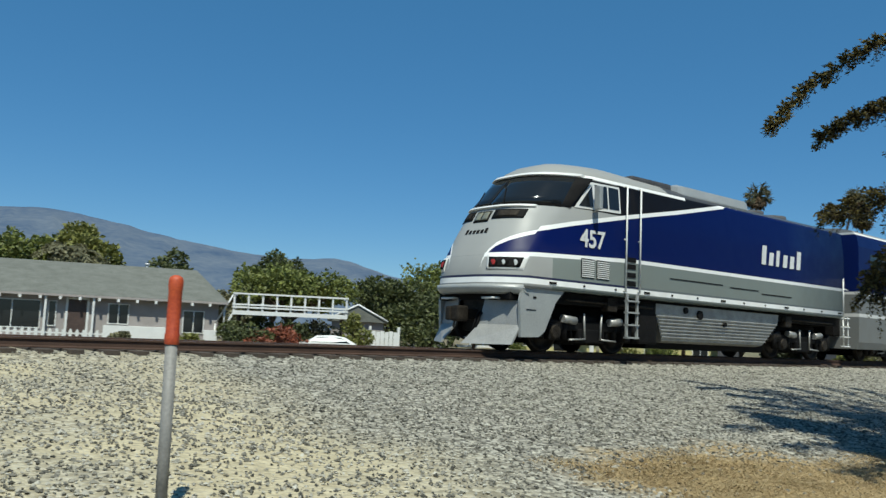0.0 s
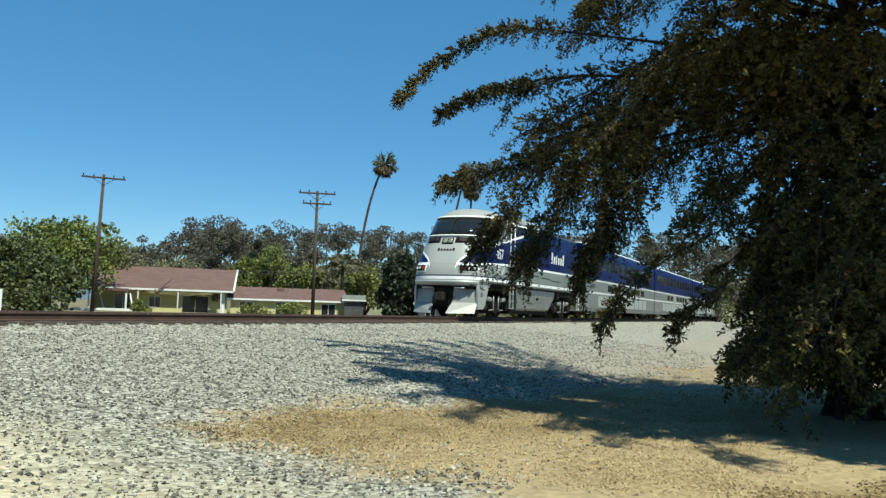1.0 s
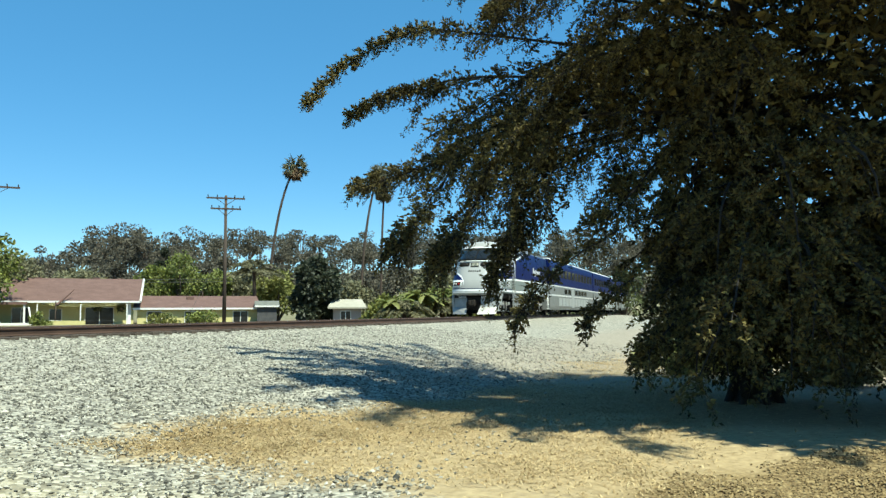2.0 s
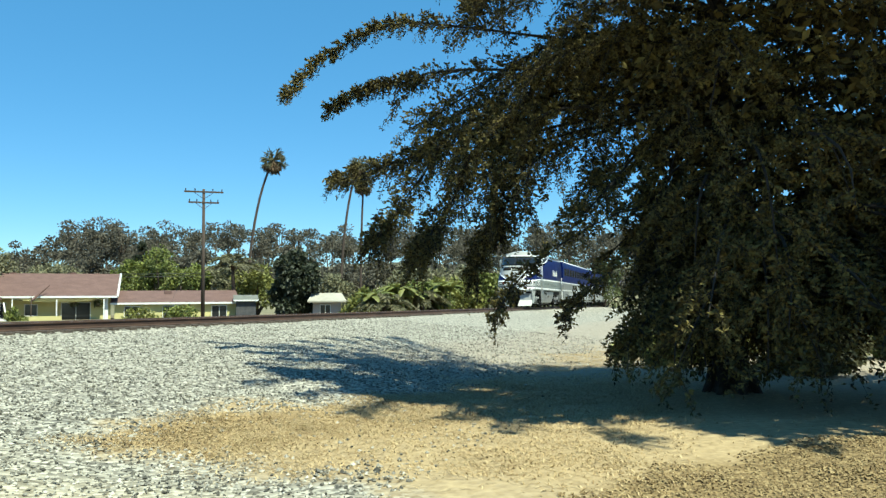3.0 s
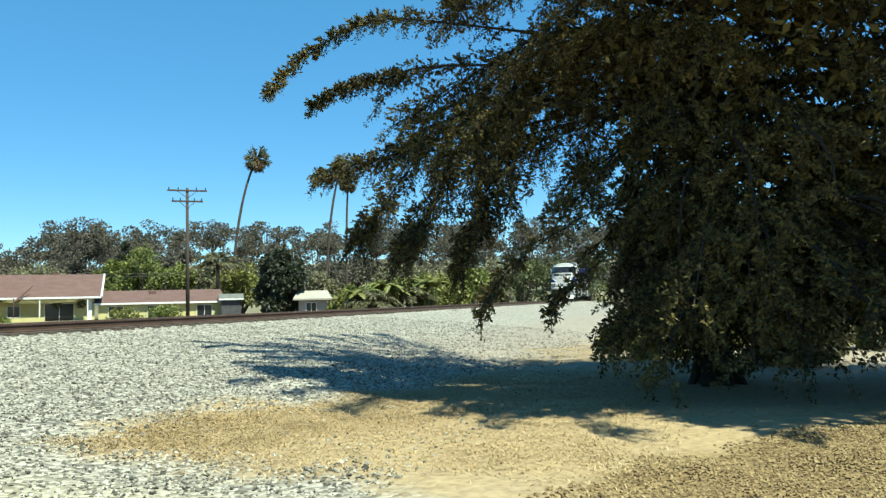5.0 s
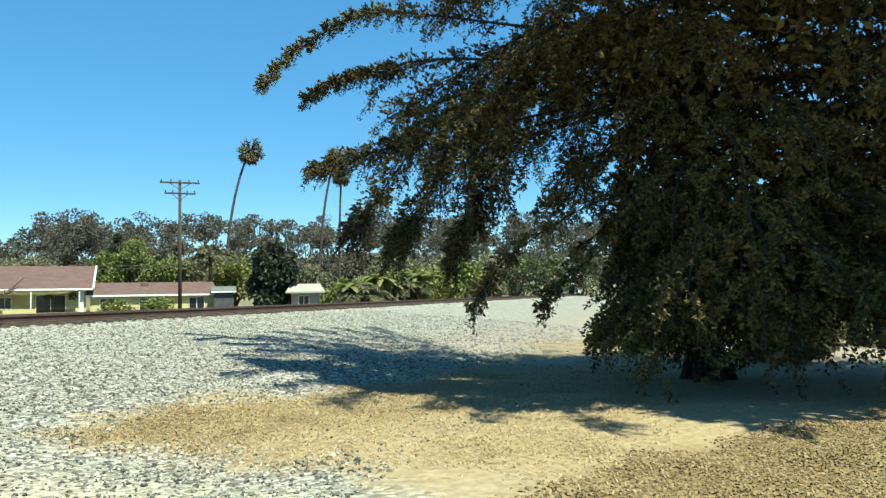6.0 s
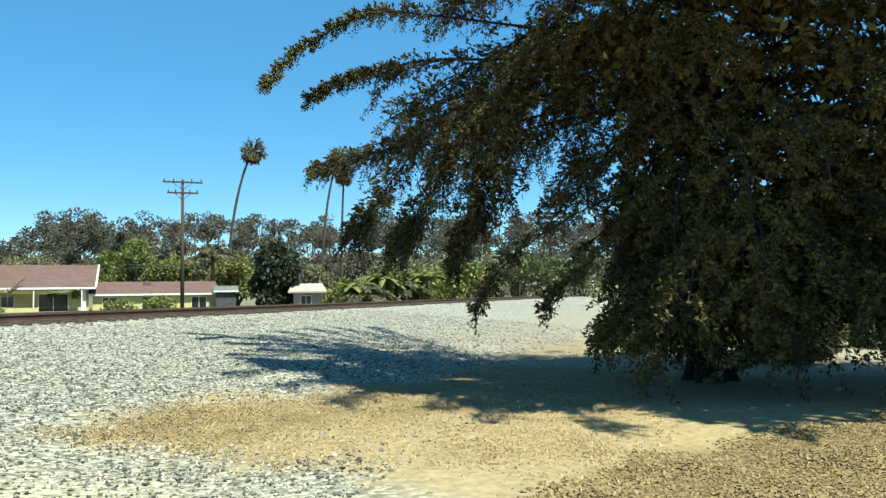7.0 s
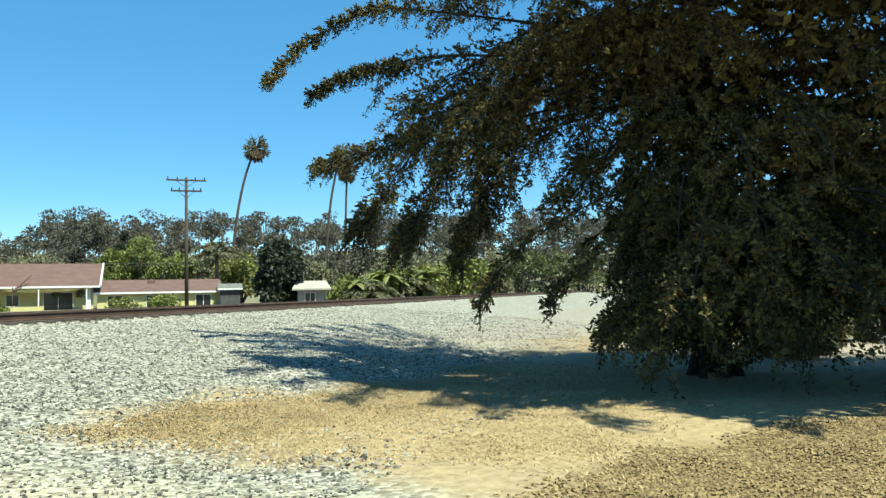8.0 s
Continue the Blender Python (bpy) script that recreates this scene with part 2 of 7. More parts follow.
def rail_mesh(side):
    """A rail with foot, web and head, swept along the track's line."""
    prof = [(-0.07, -0.17), (0.07, -0.17), (0.07, -0.155), (0.014, -0.135), (0.012, -0.045), (0.036, -0.035), (0.036, -0.008), (0.028, 0.0), (-0.028, 0.0), (-0.036, -0.008), (-0.036, -0.035), (-0.012, -0.045), (-0.014, -0.135), (-0.07, -0.155)]
    bm = bmesh.new()
    n = len(prof)
    prev = None
    for x in [-100, 10] + [12.5 + 2.5 * i for i in range(10)] + [120, 600]:
        ring = [bm.verts.new((x, TRACK_Y + bend(x) + side * (GAUGE + 0.036) + y, RAIL_Z + z)) for y, z in prof]
        if prev:
            for i in range(n):
                f = bm.faces.new((prev[i], prev[(i + 1) % n], ring[(i + 1) % n], ring[i]))
                f.material_index = 1 if i in (7,) else 0
        else:
            bm.faces.new(ring[::-1])
        prev = ring
    bm.faces.new(prev)
    bmesh.ops.recalc_face_normals(bm, faces=bm.faces)
    return bm


def build_track():
    tr = empty("railway_track", 0, 0, 0, 0, "rusty steel rails on weathered wooden ties in ballast", "railway track")
    tagged(tr, kind="structure")
    for side in (-1, 1):
        part("rail", rail_mesh(side), [M_STEEL, M_RAILTOP], tr)
    tie = bmesh.new()
    box(tie, -0.115, 0.115, -1.3, 1.3, -0.2, 0.0, 0.015)
    first = part("tie", tie, M_TIE, tr)
    k = 0
    for i in range(-24, 236):
        o = first if k == 0 else new("tie", first.data)
        o.parent = tr
        o.matrix_basis = pose(i * 0.53 + random.uniform(-0.03, 0.03), TRACK_Y + bend(i * 0.53) + random.uniform(-0.05, 0.05), RAIL_Z - 0.172 + random.uniform(-0.008, 0), 0, 0, random.uniform(-1.2, 1.2))
        k += 1


build_track()


# ---- train ----
M_WHITE = mat("white_paint", (0.598, 0.598, 0.58), (0.72, 0.72, 0.703), 2, 20, 0.4)
M_BLACK = mat("black_equipment", (0.004, 0.004, 0.004), (0.012, 0.011, 0.011), 3, 25, 0.7, 0, 0.2)
M_DIRTY = mat("road_grime_steel", (0.011, 0.009, 0.007), (0.05, 0.042, 0.034), 4, 25, 0.6, 0.3, 0.3)
M_BRIGHT = mat("worn_aluminium", (0.247, 0.247, 0.239), (0.442, 0.433, 0.416), 3, 30, 0.45, 0.4)
M_PALE = mat("silver_grey_paint", (0.294, 0.302, 0.298), (0.376, 0.384, 0.376), 2, 20, 0.4, 0.2)
M_TANK = mat("dusty_tank_steel", (0.213, 0.213, 0.2), (0.45, 0.444, 0.419), 3, 30, 0.55, 0.3)
M_PLOW = mat("plow_paint", (0.223, 0.223, 0.218), (0.318, 0.318, 0.307), 3, 30, 0.5, 0.25, 0.1)
M_WHEEL = mat("wheel_steel", (0.015, 0.012, 0.011), (0.048, 0.042, 0.036), 6, 40, 0.55, 0.5)
M_RED = mat("red_lens", (0.35, 0.02, 0.02), (0.5, 0.04, 0.03), 2, 20, 0.25)
M_LENS = mat("lamp_lens", (0.6, 0.6, 0.58), (0.8, 0.8, 0.78), 2, 20, 0.12)
M_DIM = mat("unlit_lamp_glass", (0.12, 0.12, 0.095), (0.26, 0.26, 0.2), 8, 30, 0.15)
M_DARKROOF = mat("dark_roof", (0.05, 0.05, 0.055), (0.11, 0.11, 0.115), 2, 20, 0.6, 0.2)

for _m in (M_BLACK, M_DIRTY, M_WHEEL, M_DARKROOF):
    _m.node_tree.nodes["Principled BSDF"].inputs["Specular IOR Level"].default_value = 0.12


def glass_mat(name, tint):
    m = bpy.data.materials.new(name)
    m.use_nodes = True
    b = m.node_tree.nodes["Principled BSDF"]
    b.inputs["Base Color"].default_value = (*tint, 1)
    b.inputs["Roughness"].default_value = 0.08
    b.inputs["IOR"].default_value = 1.5
    return m


M_GLASS = glass_mat("tinted_glass", (0.012, 0.014, 0.016))


def livery(name, nose):
    """Blue over grey with white lines; on the locomotive a swoosh that climbs from the nose to the roof."""
    m = bpy.data.materials.new(name)
    m.use_nodes = True
    N, L = m.node_tree.nodes, m.node_tree.links
    b = N["Principled BSDF"]
    co = N.new("ShaderNodeTexCoord")
    s = N.new("ShaderNodeSeparateXYZ")
    L.new(co.outputs["Object"], s.inputs[0])
    X, Y, Z = s.outputs

    def mth(op, a, c=0.0, d=0.0, clamp=False):
        n = N.new("ShaderNodeMath")
        n.operation, n.use_clamp = op, clamp
        for i, v in enumerate((a, c, d)):
            if isinstance(v, (int, float)):
                n.inputs[i].default_value = v
            else:
                L.new(v, n.inputs[i])
        return n.outputs[0]

    def curve(stops, span, along=None):
        r = N.new("ShaderNodeValToRGB")
        while len(r.color_ramp.elements) < len(stops):
            r.color_ramp.elements.new(0.5)
        for e, (p, v) in zip(r.color_ramp.elements, stops):
            e.position, e.color = p / span, (v / 5, v / 5, v / 5, 1)
        L.new(mth("DIVIDE", X if along is None else along, span), r.inputs[0])
        return mth("MULTIPLY", r.outputs[0], 5.0)

    def above(v, edge):
        return mth("MULTIPLY_ADD", mth("SUBTRACT", v, edge), 90, 0.5, True)

    def col(c):
        n = N.new("ShaderNodeRGB")
        n.outputs[0].default_value = (*c, 1)
        return n.outputs[0]

    def mix(f, a, c):
        n = N.new("ShaderNodeMix")
        n.data_type = "RGBA"
        L.new(f, n.inputs[0])
        L.new(a, n.inputs[6])
        L.new(c, n.inputs[7])
        return n.outputs[2]

    def band(lo, hi):
        return mth("MULTIPLY", above(Z, lo), mth("SUBTRACT", 1.0, above(Z, hi)))

    if nose:
        top = curve([(0.0, 2.9), (1.35, 2.9), (2.5, 3.16), (4.6, 3.58), (7.0, 4.02), (9.4, 4.5), (9.6, 4.8)], 18.0)
        top = mth("MINIMUM", top, curve([(0.0, 0.5), (0.56, 1.2), (0.6, 2.1), (0.68, 2.34), (0.82, 2.52), (1.05, 2.67), (1.4, 2.86), (1.45, 5.0)], 1.6, mth("ABSOLUTE", Y)))
        low = curve([(0.0, 2.24), (1.3, 2.3), (5.0, 2.46), (17.0, 2.5)], 18.0)
        silver, grey = col((0.31, 0.315, 0.308)), col((0.18, 0.205, 0.194))
        lower = mix(above(X, 1.9), silver, grey)
        c = mix(above(Z, low), lower, col((0.002, 0.007, 0.071)))
        over = mix(above(X, 4.35), silver, col((0.007, 0.006, 0.007)))
        over = mix(mth("MULTIPLY", band(3.6, 4.4), above(X, 1.2)), over, col((0.007, 0.006, 0.007)))
        over = mix(above(Z, 4.47), over, mix(above(X, 6.6), col((0.285, 0.285, 0.27)), col((0.06, 0.062, 0.066))))
        c = mix(above(Z, mth("MAXIMUM", top, low)), c, over)
        line1 = mth("MULTIPLY", band(mth("SUBTRACT", top, 0.05), mth("ADD", top, 0.06)), mth("MULTIPLY", above(X, 0.1), above(Z, mth("SUBTRACT", low, 0.3))))
        line2 = band(mth("SUBTRACT", low, 0.05), mth("ADD", low, 0.05))
        line2 = mth("MULTIPLY", line2, above(mth("ABSOLUTE", Y), 0.62))
        white = mth("MAXIMUM", mth("MAXIMUM", line1, line2), band(1.6, 1.73))
        white = mth("MAXIMUM", white, mth("MULTIPLY", band(4.42, 4.5), mth("MULTIPLY", above(X, 2.2), mth("SUBTRACT", 1.0, above(X, 7.4)))))
        c = mix(white, c, col((0.8, 0.8, 0.79)))
        c = mix(mth("MULTIPLY", band(1.73, 1.785), mth("SUBTRACT", 1.0, mth("MULTIPLY", above(X, 5.2), 0.6))), c, col((0.015, 0.02, 0.06)))
    else:
        blue, grey = col((0.004, 0.011, 0.075)), col((0.16, 0.168, 0.168))
        c = mix(above(Z, 2.5), grey, blue)
        c = mix(above(Z, 4.72), c, col((0.225, 0.232, 0.24)))
        white = mth("MAXIMUM", mth("MAXIMUM", band(2.44, 2.54), band(1.62, 1.74)), band(4.66, 4.74))
        c = mix(white, c, col((0.592, 0.592, 0.584)))
    n = N.new("ShaderNodeTexNoise")
    n.inputs["Scale"].default_value, n.inputs["Detail"].default_value = 2.2, 8
    L.new(co.outputs["Object"], n.inputs["Vector"])
    grime = mth("MULTIPLY", mth("MULTIPLY_ADD", n.outputs[0], 1.4, -0.45, True), mth("MULTIPLY_ADD", Z, -0.3, 0.82, True))
    c = mix(grime, c, col((0.16, 0.144, 0.12)))
    L.new(c, b.inputs["Base Color"])
    L.new(mth("MULTIPLY_ADD", n.outputs[0], 0.25, 0.25), b.inputs["Roughness"])
    b.inputs["Specular IOR Level"].default_value = 0.12
    return m


M_LOCO, M_CAR = livery("locomotive_livery", True), livery("coach_livery", False)


def lerp_table(v, table):
    for (a, p), (b, q) in zip(table, table[1:]):
        if v <= b:
            return p + (q - p) * max(0, (v - a) / (b - a))
    return table[-1][1]


NOSE = [(1.5, 0.34), (1.85, 0.36), (2.2, 0.44), (2.84, 0.74), (3.3, 1.0), (3.52, 1.14), (4.42, 1.95), (4.5, 2.05)]


def nose_x(y, z):
    """How far back the rounded front stands at a height and a distance from the middle."""
    return lerp_table(z, NOSE) + lerp_table(z, [(1.5, 0.72), (2.3, 0.8), (3.5, 1.2), (4.5, 1.28)]) * (abs(y) / 1.55) ** 3.2


def loco_body():
    bm = bmesh.new()
    zs = [1.5, 1.6, 1.73, 1.85, 2.0, 2.15, 2.3, 2.45, 2.6, 2.84, 3.05, 3.3, 3.52, 3.75, 4.0, 4.25, 4.42, 4.5]
    ys = [-1.55 + 3.1 * i / 24 for i in range(25)]
    rows = []
    for z in zs:
        inset = 0.1 * max(0, (z - 3.5)) ** 1.3
        k = (1.55 - inset) / 1.55
        row = [bm.verts.new((16.9, -1.55 * k, z))] + [bm.verts.new((x, -1.55 * k, z)) for x in (13, 9.4, 6.5, 4.5)]
        row += [bm.verts.new((nose_x(y, z), y * k, z)) for y in ys]
        row += [bm.verts.new((x, 1.55 * k, z)) for x in (4.5, 6.5, 9.4, 13)] + [bm.verts.new((16.9, 1.55 * k, z))]
        rows.append(row)
    # the domed roof closes towards the middle, behind the windshield's top edge
    for h, k, set_back in ((4.62, 0.93, 0.12), (4.78, 0.8, 0.4), (4.9, 0.6, 0.8), (4.97, 0.34, 1.3), (4.99, 0.1, 1.7)):
        base = rows[17]
        row = []
        for v in base:
            drop = 0.22 * ramp01(v.co.x, 5.5, 8.0)
            row.append(bm.verts.new((min(16.9, v.co.x + set_back) if v.co.x < 4.4 else v.co.x, v.co.y * k, h - drop * (h - 4.5) / 0.5)))
        rows.append(row)
    for a, b in zip(rows, rows[1:]):
        for i in range(len(a) - 1):
            bm.faces.new((a[i], a[i + 1], b[i + 1], b[i])).smooth = True
    bm.faces.new([r[0] for r in rows] + [r[-1] for r in rows[::-1]])
    bm.faces.new(rows[0])
    bm.faces.new(rows[-1][::-1])
    bmesh.ops.recalc_face_normals(bm, faces=bm.faces)
    return bm


def surface_patch(corners, steps=10, off=0.02, thick=0.03):
    """A curved panel over the nose between four corners (y, z), standing a little proud."""
    (y0, z0), (y1, z1), (y2, z2), (y3, z3) = corners
    bm = bmesh.new()
    g = []
    for o in (off, off - thick):
        lay = []
        for j in range(5):
            v = j / 4
            row = []
            for i in range(steps + 1):
                u = i / steps
                y = (y0 * (1 - u) + y1 * u) * (1 - v) + (y3 * (1 - u) + y2 * u) * v
                z = (z0 * (1 - u) + z1 * u) * (1 - v) + (z3 * (1 - u) + z2 * u) * v
                row.append(bm.verts.new((nose_x(y, z) - o, y, z + o * 0.4)))
            lay.append(row)
        g.append(lay)
    for lay, flip in ((g[0], False), (g[1], True)):
        for a, b in zip(lay, lay[1:]):
            for i in range(steps):
                q = (a[i], b[i], b[i + 1], a[i + 1])
                bm.faces.new(q[::-1] if flip else q).smooth = True
    rim = lambda lay: lay[0] + [r[-1] for r in lay[1:]] + lay[-1][-2::-1] + [r[0] for r in lay[-2:0:-1]]
    a, b = rim(g[0]), rim(g[1])
    for i in range(len(a)):
        bm.faces.new((a[i], a[(i + 1) % len(a)], b[(i + 1) % len(a)], b[i]))
    bmesh.ops.recalc_face_normals(bm, faces=bm.faces)
    return bm


def lathe_y(bm, prof, cx, cz, sides=24, mi=0):
    """Turns (radius, y) rows about an axis along y."""
    prev = None
    for r, y in prof:
        ring = [bm.verts.new((cx + r * math.cos(2 * math.pi * i / sides), y, cz + r * math.sin(2 * math.pi * i / sides))) for i in range(sides)]
        if prev:
            for i in range(sides):
                f = bm.faces.new((prev[i], prev[(i + 1) % sides], ring[(i + 1) % sides], ring[i]))
                f.smooth, f.material_index = True, mi
        else:
            bm.faces.new(ring)
        prev = ring
    bm.faces.new(prev[::-1])
    return bm


WHEELSETS = []


def truck(parent, cx, base, radius):
    """A two-axle truck under a vehicle: side frames, springs, brake gear, and two wheelsets that turn."""
    bm = bmesh.new()
    for s in (-1, 1):
        box(bm, cx - base / 2 - 0.45, cx + base / 2 + 0.45, s * 1.12 - 0.07, s * 1.12 + 0.07, radius + 0.05, radius + 0.3, 0.04)
        box(bm, cx - 0.5, cx + 0.5, s * 1.14 - 0.1, s * 1.14 + 0.1, radius - 0.25, radius + 0.1, 0.04)
        for a in (-1, 1):
            box(bm, cx + a * base / 2 - 0.2, cx + a * base / 2 + 0.2, s * 1.14 - 0.1, s * 1.14 + 0.1, radius - 0.2, radius + 0.2, 0.05)
            for k in (-0.42, 0.42):
                rod(bm, (cx + a * base / 2 + k, s * 1.14, radius - 0.18), (cx + a * base / 2 + k, s * 1.14, radius + 0.4), 0.09, sides=10)
            rod(bm, (cx + a * base / 2 - a * 0.72, s * 1.14, 0.22), (cx + a * base / 2 - a * 0.6, s * 1.1, radius + 0.5), 0.05)
            box(bm, cx + a * base / 2 - a * 0.66 - 0.06, cx + a * base / 2 - a * 0.66 + 0.06, s * 0.75 - 0.08, s * 0.75 + 0.08, 0.25, 0.75, 0.02)
    box(bm, cx - 0.35, cx + 0.35, -1.1, 1.1, radius, radius + 0.45, 0.03)
    box(bm, cx - base / 2 + 0.2, cx + base / 2 - 0.2, -0.6, 0.6, 0.2, radius + 0.5, 0.05)
    box(bm, cx - base / 2 - 0.6, cx + base / 2 + 0.6, -0.6, 0.6, radius + 0.3, radius + 0.68, 0.05)
    tr = part("truck", bm, M_BLACK, parent, "black cast truck frame")
    for s in (-1, 1):
        for a in (-1, 1):
            part("brake_cylinder", rod(bmesh.new(), (cx + a * (base / 2 - 0.25), s * 1.24, radius + 0.34), (cx + a * (base / 2 - 0.72), s * 1.24, radius + 0.3), 0.1, 0.1, 12), M_BRIGHT, tr, "dusty bright brake cylinder")
            part("axle_box", rod(bmesh.new(), (cx + a * base / 2, s * 1.18, radius), (cx + a * base / 2, s * 1.3, radius), 0.19, 0.15, 14), M_DIRTY, tr)
            part("brake_rod", rod(bmesh.new(), (cx + a * 0.3, s * 1.26, 0.35), (cx + a * 0.34, s * 1.26, radius + 0.5), 0.03, 0.03, 6), M_BRIGHT, tr)
            part("sand_pipe", rod(bmesh.new(), (cx + a * 0.3, s * 1.27, 0.36), (cx + a * 0.9, s * 1.27, 0.33), 0.025, 0.025, 6), M_BRIGHT, tr)
    for a in (-1, 1):
        w = bmesh.new()
        for s in (-1, 1):
            lathe_y(w, [(0.1, s * 0.66), (radius * 0.8, s * 0.67), (radius * 0.86, s * 0.66), (radius + 0.028, s * 0.68), (radius, s * 0.72), (radius - 0.004, s * 0.81), (radius * 0.84, s * 0.81), (radius * 0.78, s * 0.76), (0.2, s * 0.8), (0.12, s * 0.86)], 0, 0)
        rod(w, (0, -0.9, 0), (0, 0.9, 0), 0.09, sides=12)
        for s in (-1, 1):
            for k in range(3):
                ang = 2.1 * k
                rod(w, (0.3 * math.cos(ang), s * 0.755, 0.3 * math.sin(ang)), (0.3 * math.cos(ang), s * 0.79, 0.3 * math.sin(ang)), 0.05, sides=8)
        bmesh.ops.recalc_face_normals(w, faces=w.faces)
        o = part("wheelset", w, M_WHEEL, tr)
        o.location = (cx + a * base / 2, 0, radius)
        WHEELSETS.append((o, cx + a * base / 2, radius))


def letters(text, size, material, parent, m, name="number"):
    """Raised characters in the built-in font, as a mesh."""
    cu = bpy.data.curves.new(name, "FONT")
    cu.body, cu.size, cu.extrude, cu.offset = text, size, 0.006, 0.012
    tmp = bpy.data.objects.new(name, cu)
    scene.collection.objects.link(tmp)
    me = bpy.data.meshes.new_from_object(tmp.evaluated_get(bpy.context.evaluated_depsgraph_get()))
    bpy.data.objects.remove(tmp)
    me.materials.append(material)
    o = new(name, me)
    o.parent, o.matrix_basis = parent, m
    return o


def wordmark(parent, x0, x1, z0, z1, y, material, name="wordmark"):
    """A plain slanted row of bars in place of a brand name."""
    bm = bmesh.new()
    n = 6
    step = (x1 - x0) / n
    for i in range(n):
        h = z1 if i in (0, 5) else z0 + (z1 - z0) * (0.85 if i == 2 else 0.68)
        a, b = x0 + i * step, x0 + i * step + step * (0.55 if i != 2 else 0.4)
        lean = 0.06
        q = [(a, z0), (b, z0), (b + lean, h), (a + lean, h)]
        f = [bm.verts.new((u, y, v)) for u, v in q]
        g = [bm.verts.new((u, y + 0.012, v)) for u, v in q]
        bm.faces.new(f)
        bm.faces.new(g[::-1])
        for k in range(4):
            bm.faces.new((f[k], g[k], g[(k + 1) % 4], f[(k + 1) % 4]))
    bmesh.ops.recalc_face_normals(bm, faces=bm.faces)
    return part(name, bm, material, parent)


